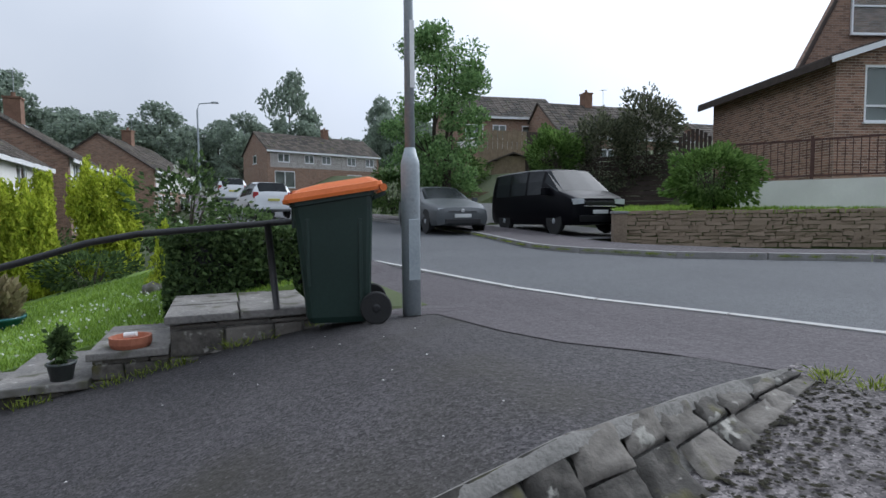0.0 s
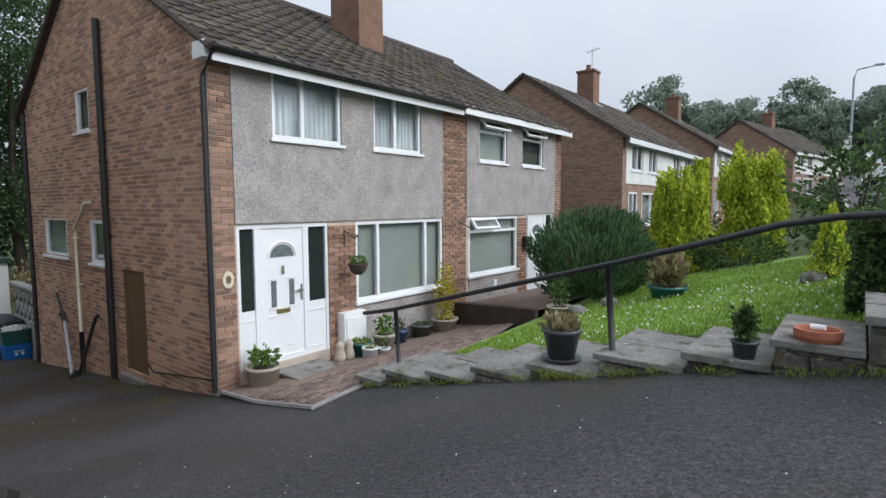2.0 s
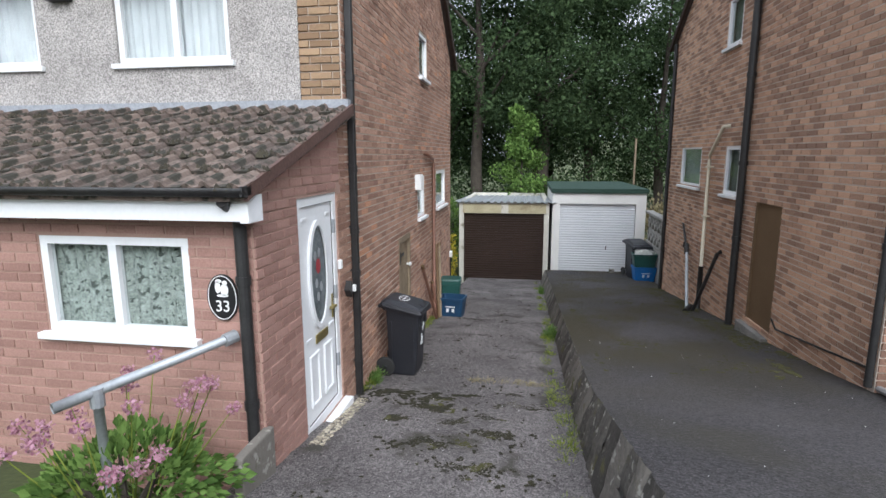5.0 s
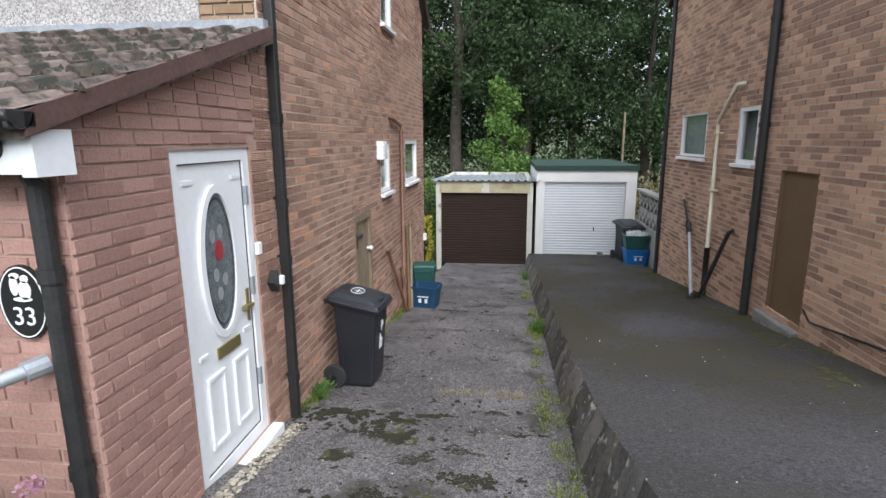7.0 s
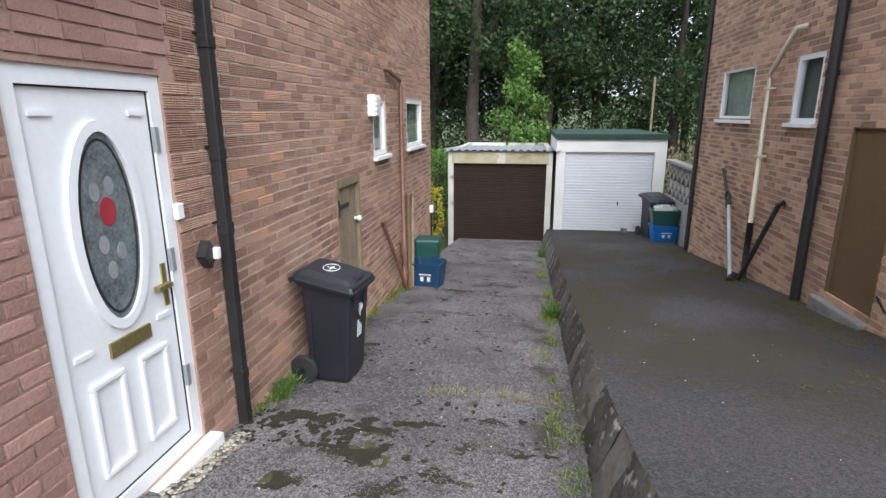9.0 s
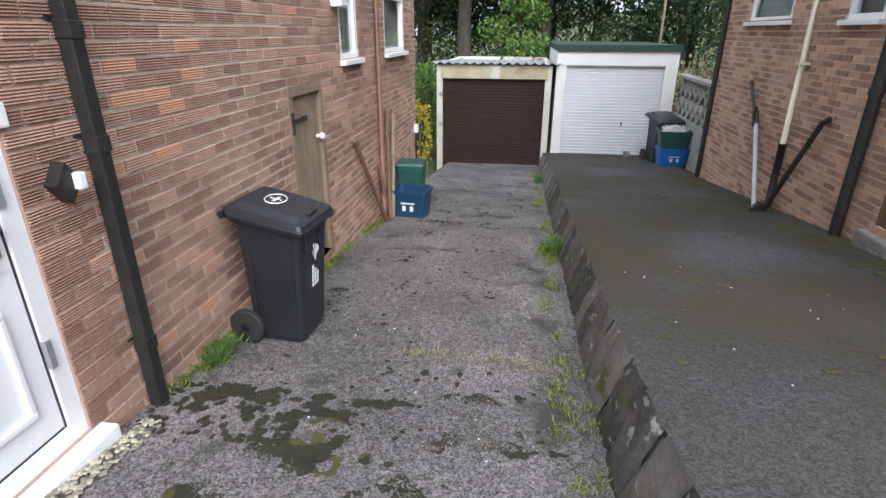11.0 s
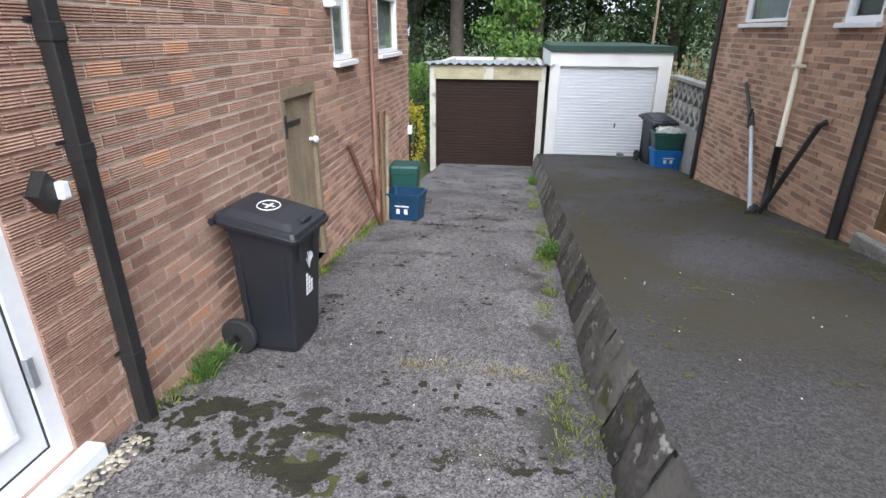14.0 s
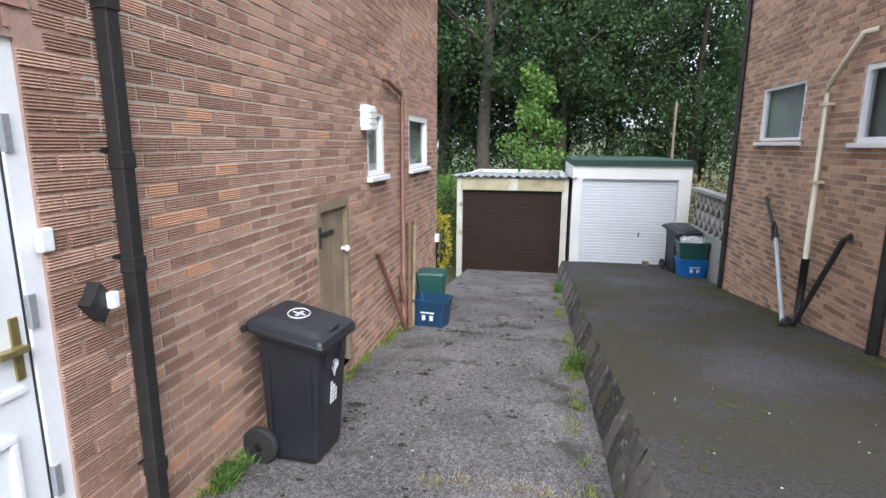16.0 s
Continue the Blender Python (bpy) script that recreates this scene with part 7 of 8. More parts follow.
for k, (x, y, z, a, b, c, mt) in enumerate(((-2.2, 13.6, 0.3, 0.9, 0.8, 0.45, LEAF_HEDGE), (0.1, 12.3, 0.95, 1.0, 0.8, 0.4, LEAF_BANK), (0.8, 15.5, 1.3, 0.9, 1.3, 0.45, LEAF_HEDGE), (-1.6, 18.5, 0.9, 1.5, 1.2, 0.6, LEAF_BANK), (-4.4, 17.5, 0.3, 1.2, 1.0, 0.7, LEAF_HEDGE))):
    shrub("shrub", pose(x, y, z), (a, b, c), mt, 1700, 0.1, 80 + k, "leafy green garden shrub", "shrub", "shrubs in the front gardens")
for k, (x, y) in enumerate(((-3.55, 8.6), (-0.55, 8.9), (0.1, 9.2), (-3.3, 9.3))):
    b = bmesh.new()
    bmesh.ops.create_icosphere(b, subdivisions=2, radius=0.13)
    for q in b.verts:
        q.co = Vector((q.co.x * 1.2, q.co.y, q.co.z * 0.8)) * (1 + 0.3 * noise.noise(q.co * 9 + Vector((k, 0, 0)))) + Vector((x, y, garden_z(x, y) + 0.05))
    tagged(part("rock", b, FLAG, None, "", True), "pale grey garden rock on the lawn edge", "rock", "garden rocks")

# ---- lamp post ----
LAMP_GREY = material("lamp_grey", ((0.26, 0.3, 0.32), (0.4, 0.44, 0.46)), 0.5, 3, 40, 0.1, stain=((0.2, 0.2, 0.19), 6, 0.62, 0.1))
lp = thing("street_lamp", pose(1.7, 4.55, 1.08), "grey painted steel street lamp post with a wider base", "street lamp")
bm = bmesh.new()
lathe(bm, ((0.073, 0), (0.073, 1.16), (0.073, 1.18), (0.04, 1.3)), 20)
part("base_tube", bm, LAMP_GREY, lp, "", True)
bm = bmesh.new()
lathe(bm, ((0.04, 1.29), (0.034, 2.6), (0.028, 5.2)), 16)
part("shaft", bm, LAMP_GREY, lp, "", True)
part("arm", tube(bmesh.new(), [(0, 0, 5.2), (0.1, 0, 5.5), (0.7, 0, 5.65)], 0.025, 10), LAMP_GREY, lp)
part("lantern", frustum(bmesh.new(), ((0.7, 1.2, -0.09, 0.09, 5.6), (0.68, 1.22, -0.1, 0.1, 5.66), (0.75, 1.15, -0.06, 0.06, 5.72))), LAMP_GREY, lp)
part("plate", boxes((-0.006, 0.03, -0.044, -0.036, 1.75, 2.25)), WHITE, lp, "white number strip")
part("service_door", boxes((-0.045, 0.045, -0.077, -0.06, 0.28, 0.75), bevel=0.004), LAMP_GREY, lp)


def far_lamp(m, h, label):
    q = thing("street_lamp", m, label, "street lamp")
    part("column", tube(bmesh.new(), [(0, 0, 0), (0, 0, h * 0.9), (0.15, 0, h * 0.98), (1.1, 0, h)], [0.08, 0.06, 0.05, 0.04], 8), LAMP_GREY, q)
    part("lantern", boxes((1.0, 1.5, -0.12, 0.12, h - 0.04, h + 0.08), bevel=0.03), LAMP_GREY, q)


far_lamp(pose(-1.0, 45, 4.0), 6.6, "tall grey street lamp far up the road")

# ---- cars ----
def paint(name, c, rough=0.3, coat=0.4):
    return material(name, (tuple(k * 0.85 for k in c), c), rough, 1.5, 30, 0.0, coat=coat, spec=0.35 if coat else 0.07)


CAR_GREY = paint("metallic_grey", (0.085, 0.093, 0.098), 0.35, 0.1)
CAR_BLACK = paint("black_car_paint", (0.005, 0.005, 0.007), 0.3, 0.0)
CAR_WHITE = paint("white_car_paint", (0.72, 0.74, 0.76))
CAR_GLASS = material("car_glass", ((0.012, 0.014, 0.016), (0.03, 0.034, 0.036)), 0.1, 2, 20, 0, spec=0.1)
LAMP_CLEAR = material("headlamp", ((0.35, 0.37, 0.39), (0.55, 0.57, 0.6)), 0.12, 8, 40, 0.1)
LAMP_RED = material("tail_lamp", ((0.25, 0.01, 0.012), (0.4, 0.02, 0.022)), 0.15, 8, 40, 0)
PLATE_WHITE = material("number_plate", ((0.55, 0.56, 0.55), (0.65, 0.66, 0.65)), 0.5, 5, 40, 0)
PLATE_YELLOW = material("rear_number_plate", ((0.5, 0.48, 0.1), (0.6, 0.56, 0.14)), 0.5, 5, 40, 0)


def vehicle(m, stations, mat, label, category, wheels, glass, front, wheel_r=0.32):
    """stations: (x, z low, z belt, z roof, half width low, belt, roof) from nose to tail; +x is the nose."""
    car = thing(category.replace(" ", "_"), m, label, category)

    def section(s, grow=0.0):
        x, zb, zs, zt, wl_, wb, wr = s
        q = [(wl_ * 0.93, zb), (wl_, zb + 0.12), ((wl_ + wb) / 2 + 0.02, (zb + zs) / 2), (wb, zs), ((wb + wr) / 2 + 0.015, (zs + zt) / 2), (wr, zt - 0.07 * min(1, (zt - zs) * 3)), (wr * 0.85, zt - 0.015), (wr * 0.4, zt)]
        q = [(w + grow, z) for w, z in q]
        return [(x, w, z) for w, z in q] + [(x, -w, z) for w, z in q[::-1]]

    bm = bmesh.new()
    rings = [[bm.verts.new(p) for p in section(s)] for s in stations]
    n = len(rings[0])
    for a, b in zip(rings, rings[1:]):
        for k in range(n):
            bm.faces.new((a[k], b[k], b[(k + 1) % n], a[(k + 1) % n]))
    bm.faces.new(rings[0])
    bm.faces.new(rings[-1][::-1])
    bmesh.ops.recalc_face_normals(bm, faces=bm.faces)
    for e in bm.edges:
        e.smooth = e.calc_face_angle(0.0) < 0.5
    body = part("body", bm, mat, car, "", True)
    for name, i0, i1, cols in [(g[0], g[1], g[2], c) for g in glass for c in ((g[3][:2], g[3][2:]) if g[3] == SIDE else (g[3],))]:
        bm = bmesh.new()
        rr = [[bm.verts.new(p) for p in section(s, 0.006)] for s in stations[i0:i1 + 1]]
        for r in rr:
            for vtx in r:
                vtx.co.z += 0.004
        for a, b in zip(rr, rr[1:]):
            for k in cols:
                bm.faces.new((a[k], b[k], b[(k + 1) % n], a[(k + 1) % n]))
        bmesh.ops.delete(bm, geom=[q for q in bm.verts if not q.link_faces], context="VERTS")
        part(name, bm, CAR_GLASS, car)
    w = stations[len(stations) // 2][4]
    for x in wheels:
        for s in (-1, 1):
            wh = wheel_parts(car, pose(x, s * (w - 0.1), wheel_r, -90 * s), wheel_r, 0.2, TYRE, GREY_METAL)
            part("arch", disc(plane((x, s * (w + 0.002), wheel_r), (s * -1, 0, 0), (0, s, 0)), 0, 0, wheel_r * 1.16, wheel_r * 1.16, -0.05, 0.004, 24), TYRE, car)
    for nm, bx, mt in front:
        part(nm, boxes(bx, bevel=0.015), mt, car)
    return car


SIDE = (3, 4, 10, 11)
golf_st = ((2.1, 0.25, 0.5, 0.6, 0.6, 0.62, 0.55), (2.02, 0.2, 0.62, 0.72, 0.8, 0.78, 0.66), (1.7, 0.18, 0.72, 0.86, 0.88, 0.86, 0.74), (1.0, 0.18, 0.82, 0.98, 0.9, 0.89, 0.76), (0.75, 0.18, 0.86, 1.03, 0.9, 0.89, 0.74), (0.05, 0.18, 0.9, 1.4, 0.9, 0.89, 0.62), (-0.5, 0.18, 0.92, 1.46, 0.9, 0.89, 0.62), (-1.4, 0.18, 0.95, 1.42, 0.9, 0.88, 0.6), (-1.95, 0.2, 0.98, 1.2, 0.88, 0.86, 0.6), (-2.12, 0.3, 0.9, 0.98, 0.8, 0.8, 0.58))
golf_front = (("grille", (2.0, 2.1, -0.45, 0.45, 0.55, 0.62), BLACK), ("air_intake", (2.04, 2.125, -0.55, 0.55, 0.26, 0.38), BLACK), ("number_plate", (2.1, 2.13, -0.26, 0.26, 0.42, 0.53), PLATE_WHITE),
              ("headlight", (1.86, 2.03, 0.44, 0.74, 0.56, 0.7), LAMP_CLEAR), ("headlight", (1.86, 2.03, -0.74, -0.44, 0.56, 0.7), LAMP_CLEAR), ("badge", (2.08, 2.115, -0.06, 0.06, 0.58, 0.68), CHROME),
              ("mirror", (0.55, 0.72, 0.9, 1.05, 0.92, 1.05), CAR_GREY), ("mirror", (0.55, 0.72, -1.05, -0.9, 0.92, 1.05), CAR_GREY))
vehicle(pose(6.99, 16.8, road_z(7, 16.8) + 0.0, 0, 0, -93.5), golf_st, CAR_GREY, "dark grey hatchback car parked at the kerb", "car", (1.3, -1.3), (("windscreen", 4, 5, (5, 6, 7, 8, 9)), ("side_window", 5, 8, SIDE), ("rear_window", 7, 8, (5, 6, 7, 8, 9))), golf_front)
van_st = ((2.45, 0.28, 0.5, 0.62, 0.8, 0.8, 0.74), (2.4, 0.24, 0.8, 0.98, 0.9, 0.88, 0.8), (2.24, 0.22, 0.92, 1.06, 0.94, 0.93, 0.86), (1.72, 0.22, 1.1, 1.23, 0.95, 0.95, 0.88), (0.98, 0.22, 1.14, 1.86, 0.95, 0.95, 0.78), (0.86, 0.22, 1.14, 1.91, 0.95, 0.95, 0.79), (0.05, 0.22, 1.14, 1.96, 0.95, 0.95, 0.81), (-0.08, 0.22, 1.14, 1.965, 0.95, 0.95, 0.81), (-1.0, 0.22, 1.14, 1.97, 0.95, 0.95, 0.81), (-1.12, 0.22, 1.14, 1.97, 0.95, 0.95, 0.81), (-2.05, 0.22, 1.14, 1.96, 0.95, 0.95, 0.81), (-2.3, 0.22, 1.14, 1.95, 0.95, 0.94, 0.8), (-2.42, 0.3, 1.1, 1.86, 0.92, 0.92, 0.76))
van_front = (("grille", (2.3, 2.47, -0.5, 0.5, 0.78, 0.9), BLACK), ("grille_bar", (2.36, 2.445, -0.52, 0.52, 0.88, 0.9), CHROME), ("grille_bar", (2.4, 2.465, -0.55, 0.55, 0.74, 0.77), CHROME), ("air_intake", (2.36, 2.475, -0.7, 0.7, 0.32, 0.5), BLACK), ("number_plate", (2.45, 2.485, -0.26, 0.26, 0.54, 0.65), PLATE_WHITE),
             ("headlight", (2.16, 2.42, 0.52, 0.88, 0.8, 0.96), LAMP_CLEAR), ("headlight", (2.16, 2.42, -0.88, -0.52, 0.8, 0.96), LAMP_CLEAR), ("mirror", (1.15, 1.35, 0.95, 1.14, 1.12, 1.32), CAR_BLACK), ("mirror", (1.15, 1.35, -1.14, -0.95, 1.12, 1.32), CAR_BLACK))
vehicle(pose(10.28, 15.22, road_z(10, 15.2) + 0.03, 0, 0, -91), van_st, CAR_BLACK, "shiny black panel van parked on a driveway", "van", (1.55, -1.45), (("windscreen", 3, 4, (4, 5, 6, 7, 8, 9, 10)), ("side_window", 5, 6, SIDE), ("side_window", 7, 8, SIDE), ("side_window", 9, 10, SIDE)), van_front, 0.34)
suv_st = ((2.2, 0.3, 0.6, 0.75, 0.7, 0.72, 0.6), (2.05, 0.25, 0.75, 0.9, 0.86, 0.84, 0.72), (1.1, 0.24, 0.92, 1.08, 0.92, 0.91, 0.78), (0.3, 0.24, 0.96, 1.55, 0.92, 0.91, 0.66), (-1.0, 0.24, 1.0, 1.64, 0.92, 0.91, 0.68), (-1.9, 0.26, 1.02, 1.56, 0.9, 0.89, 0.64), (-2.2, 0.32, 1.0, 1.15, 0.86, 0.85, 0.62), (-2.28, 0.4, 0.8, 0.9, 0.8, 0.8, 0.6))
suv_back = (("rear_number_plate", (-2.32, -2.28, -0.26, 0.26, 0.72, 0.83), PLATE_YELLOW), ("tail_light", (-2.24, -2.08, 0.66, 0.88, 0.85, 1.12), LAMP_RED), ("tail_light", (-2.24, -2.08, -0.88, -0.66, 0.85, 1.12), LAMP_RED), ("bumper", (-2.36, -2.2, -0.8, 0.8, 0.35, 0.5), CAR_WHITE))
vehicle(pose(2.2, 28.0, road_z(2, 28) + 0.0, 0, 0, 100), suv_st, CAR_WHITE, "white family car parked beside the road", "car", (1.35, -1.35), (("rear_window", 5, 6, (5, 6, 7, 8, 9)), ("side_window", 3, 5, SIDE)), suv_back)
vehicle(pose(0.9, 38.5, road_z(1, 38) + 0.2, 0, 0, 96), suv_st, CAR_WHITE, "white car parked farther up the road", "car", (1.35, -1.35), (("rear_window", 5, 6, (5, 6, 7, 8, 9)), ("side_window", 3, 5, SIDE)), suv_back)

# ---- far houses ----
def far_house(m, wx, wy, wall_h, ridge_h, mat, windows, label, gable_x=True, chim=None, front_mat=None, band=None, gable_windows=()):
    """A simple house in its own space: ridge along y; windows on the +x front as (y0, y1, z0, z1); gable_windows on the -y gable as (x0, x1, z0, z1)."""
    h = thing("house", m, label, "house", "houses along the street")
    bm = bmesh.new()
    mfr = plane((wx, 0, 0), (0, 1, 0), (1, 0, 0))
    mgb = plane((0, 0, 0), (1, 0, 0), (0, -1, 0))
    wall_mesh(bm, mfr, 0.2, wy - 0.2, -1.5, wall_h, windows, 0.2)
    wall_mesh(bm, mgb, 0, wx, -1.5, wall_h, gable_windows, 0.2)
    gable_mesh(bm, mgb, 0, wx, wall_h, wx / 2, ridge_h, 0.2)
    mg2 = plane((0, wy, 0), (-1, 0, 0), (0, 1, 0))
    wall_mesh(bm, mg2, -wx, 0, -1.5, wall_h, [], 0.2)
    gable_mesh(bm, mg2, -wx, 0, wall_h, -wx / 2, ridge_h, 0.2)
    box(bm, 0, 0.2, 0.2, wy - 0.2, -1.5, wall_h)
    w = part("wall", bm, mat, h)
    if band:
        bm = bmesh.new()
        wall_mesh(bm, mfr @ Matrix.Translation((0, 0, 0.03)), 0.3, wy - 0.3, band[0], band[1], windows, 0.04)
        part("render", bm, front_mat, w)
    rise = ridge_h - wall_h
    for s in (0, 1):
        lo, hi = (wx + 0.3, wx / 2) if s else (-0.3, wx / 2)
        zl_ = wall_h - 0.3 * rise / (wx / 2)
        up = Vector((hi - lo, 0, ridge_h + 0.05 - zl_))
        ln = up.length
        tile_roof((lo, -0.15, zl_ + 0.04), (0, 1, 0), up.normalized(), wy + 0.3, ln, ROOF, 0.6, 0.42, False, h, "roof", seed=wy)
        slab(h, "roof_deck", [(lo, -0.15, zl_ + 0.03), (lo, wy + 0.15, zl_ + 0.03), (hi, wy + 0.15, ridge_h + 0.07), (hi, -0.15, ridge_h + 0.07)], 0.08, ROOF_FAR)
    part("fascia", boxes((wx + 0.26, wx + 0.32, -0.15, wy + 0.15, wall_h - 0.34, wall_h - 0.14)), UPVC, h)
    part("floor_slab", boxes((0.3, wx - 0.3, 0.3, wy - 0.3, wall_h / 2 - 0.05, wall_h / 2)), INNER_SHADE, h)
    for a, b, c, d in windows:
        window(h, mfr, a, b, c, d, ((a + b) / 2,), back=BLIND, back_gap=0.15, fw=0.08)
    for a, b, c, d in gable_windows:
        window(h, mgb, a, b, c, d, (), back=BLIND, back_gap=0.15, fw=0.08)
    if chim:
        chimney(h, chim[0], chim[1], ridge_h - 0.6, ridge_h + 1.0, 0.8, 0.7)
    return h


def aerial(x, y, z, h=1.6):
    t = thing("aerial", ident, "thin television aerial on a mast", "aerial", "roof aerials")
    part("mast", tube(bmesh.new(), [(x, y, z), (x, y, z + h)], 0.02, 5), GREY_METAL, t)
    part("boom", tube(bmesh.new(), [(x - 0.3, y, z + h - 0.1), (x + 0.4, y, z + h)], 0.012, 5), GREY_METAL, t)
    for k in range(5):
        part("element", tube(bmesh.new(), [(x - 0.25 + 0.14 * k, y - 0.2, z + h - 0.09 + 0.02 * k), (x - 0.25 + 0.14 * k, y + 0.2, z + h - 0.09 + 0.02 * k)], 0.008, 4), GREY_METAL, t)


row_win = [(0.9, 2.2, 3.0, 4.0), (2.9, 4.0, 3.0, 4.0), (6.4, 7.6, 3.0, 4.0), (8.4, 9.6, 3.0, 4.0), (0.7, 1.7, 0.3, 2.2), (2.2, 4.4, 0.9, 2.2), (6.2, 8.4, 0.9, 2.2), (8.8, 9.7, 0.2, 2.2)]
far_house(pose(-15.2, 20.0, 0.1), 8.2, 10.5, 4.25, 6.9, BRICK_FAR, row_win, "brown brick semi-detached house with white rendered front", chim=(4.6, 5.2), front_mat=RENDER_WHITE, band=(2.5, 4.2))
far_house(pose(-15.0, 33.5, 0.9), 8.2, 10.5, 4.25, 6.9, BRICK_FAR, row_win, "brown brick semi-detached house with pale front", chim=(4.6, 5.2), front_mat=RENDER_WHITE, band=(2.5, 4.2))
far_house(pose(-12.5, 52.0, 1.7, 0, 0, -14), 8.2, 11, 4.25, 7.0, BRICK_FAR, row_win, "brown brick house farther up the street", chim=(4.3, 5.2), front_mat=RENDER_WHITE, band=(2.5, 4.2))
far_house(pose(3.2, 71.0, 5.3, 0, 0, -74), 8.0, 14.5, 4.3, 6.6, BRICK_FAR, [(1.2, 2.6, 2.9, 3.9), (4.4, 5.6, 2.9, 3.9), (6.6, 7.8, 2.9, 3.9), (10, 11.2, 2.9, 3.9), (12.6, 13.8, 2.9, 3.9), (0.8, 3.2, 0.0, 1.9), (10, 12, 0.4, 1.8)], "brick terrace with a white garage door up the hill", chim=(4, 9), front_mat=DASH, band=(2.3, 4.2), gable_windows=((3.4, 4.6, 2.9, 3.9),))
aerial(-10.6, 25.6, 7.6)
aerial(-10.6, 39.5, 8.4, 2.2)
aerial(-7.0, 58.0, 9.6)

# bungalow wing on the bank across the road
hx = thing("house", pose(16.0, 10.1, 2.3, 0, 0, -18.7), "brown brick house on the bank with white windows", "house")
mh = plane((0, 0, 0), (1, 0, 0), (0, -1, 0))
ma = plane((0, 5.8, 0), (0, -1, 0), (-1, 0, 0))
wing = [(0.85, 2.1, 2.05, 3.6)]
bm = bmesh.new()
wall_mesh(bm, mh, 0, 9, -1.0, 3.85, wing, 0.2)
gable_mesh(bm, mh, 0, 9, 3.85, 5.4, 5.45, 0.2)
box(bm, 0, 0.2, 0.2, 5.8, -1.0, 3.85)
box(bm, 0.2, 9, 5.6, 5.8, -1.0, 3.85)
part("wall", bm, MORTAR, hx)
tagged(part("bricks", brick_mesh(brick_list(0, 5.8, -0.2, 3.85, []), ma, seed=14), BRICK_BANK_AND_DIMMED, hx), kind="stuff")
tagged(part("bricks", brick_mesh(brick_list(0, 9, -0.2, 3.85, wing, (3.85, 5.4, 5.4)), mh, seed=15), BRICK_BANK_AND_DIMMED, hx), kind="stuff")
window(hx, mh, 0.85, 2.1, 2.05, 3.6, (), 2.5, back=BLIND)
slab(hx, "wing_roof", [(-0.45, -0.3, 3.75), (-0.45, 6.1, 3.75), (5.4, 6.1, 5.55), (5.4, -0.3, 5.55)], 0.1, ROOF_FAR)
part("fascia", boxes((-0.47, -0.43, -0.3, 6.1, 3.5, 3.7)), WOOD_DARK, hx)
part("barge", boxes((0, 6.0, -0.1, 0.06, 0, 0.03), m=plane((-0.4, -0.31, 3.66), Vector((5.8, 0, 1.8)).normalized(), (0, -1, 0))), UPVC, hx)
mtop = plane((0, 2.6, 0), (1, 0, 0), (0, -1, 0))
gb2 = bmesh.new()
wall_mesh(gb2, mtop, 0.9, 7.5, 3.0, 4.2, [], 0.2)
gable_mesh(gb2, mtop, 0.9, 7.5, 4.2, 4.2, 10.3)
part("upper_gable", gb2, BRICK_FAR, hx)
window(hx, mtop @ Matrix.Translation((0, 0, 0.08)), 2.6, 3.9, 5.3, 6.6, (), 6.2, back=BLIND)
part("verge", tube(bmesh.new(), [(0.76, 2.55, 3.9), (4.2, 2.55, 10.4), (7.7, 2.55, 3.9)], 0.07, 6), WOOD_DARK, hx)

# houses on the hill across the road
hill_win = [(1, 2.6, 1.4, 2.6), (3.4, 4.6, 1.4, 2.6), (6, 8, 1.4, 2.6)]
far_house(pose(19.5, 48.0, 6.9, 0, 0, -100), 7, 9.5, 3.4, 5.6, BRICK_FAR, hill_win, "brick house with white windows on the hill", front_mat=RENDER_WHITE, band=(0.6, 1.2))
far_house(pose(25.0, 42.0, 4.4, 0, 0, -95), 7.5, 12, 3.6, 6.6, BRICK_FAR, hill_win, "brown brick house with a dark roof on the hill", chim=(3.7, 4.5), gable_windows=((2.8, 3.9, 2.2, 3.2),))
far_house(pose(39.0, 40.0, 3.6, 0, 0, -95), 7.5, 12, 3.6, 6.2, BRICK_FAR, hill_win, "brown brick house with a dark roof on the hill", front_mat=RENDER_WHITE, band=(1.0, 3.4))
aerial(31.0, 38.0, 11.0)

# ---- across the road: stone wall, bank, rail, fence and bushes ----
sw2 = thing("stone_wall", ident, "low wall of coursed brown rubble stone", "wall")
p0, p1 = Vector((9.13, 10.46, 0)), Vector((15.2, 6.7, 0))
d = (p1 - p0).normalized()
nrm = Vector((d.y, -d.x, 0))
mw = plane((p0.x, p0.y, 1.2), d, nrm)
ln = (p1 - p0).length
part("core", boxes((0, ln, -0.2, 0.66, -0.3, -0.03), m=mw), EARTH, sw2)
rnd = random.Random(6)
z = -0.1
while z < 0.66:
    h = rnd.uniform(0.045, 0.11)
    u = rnd.uniform(-0.1, 0)
    while u < ln:
        w = rnd.uniform(0.1, 0.42)
        a, b = max(u, 0), min(u + w - 0.015, ln)
        if b - a > 0.05:
            o = rnd.uniform(-0.012, 0.02)
            bm = boxes((a, b, z + rnd.uniform(-0.012, 0.012), z + h - 0.012, -0.1, o), m=mw)
            for q in bm.verts:
                q.co += Vector((rnd.uniform(-0.018, 0.018), rnd.uniform(-0.018, 0.018), rnd.uniform(-0.014, 0.014)))
            part("stone", bm, STONE_FAR, sw2)
        u += w
    z += h
part("pier", boxes((-0.3, 0.0, -0.2, 0.68, -0.4, 0.03), bevel=0.02, m=mw), STONE_FAR, sw2)
part("pier_cap", boxes((-0.33, 0.03, 0.68, 0.74, -0.43, 0.06), bevel=0.015, m=mw), KERB, sw2)
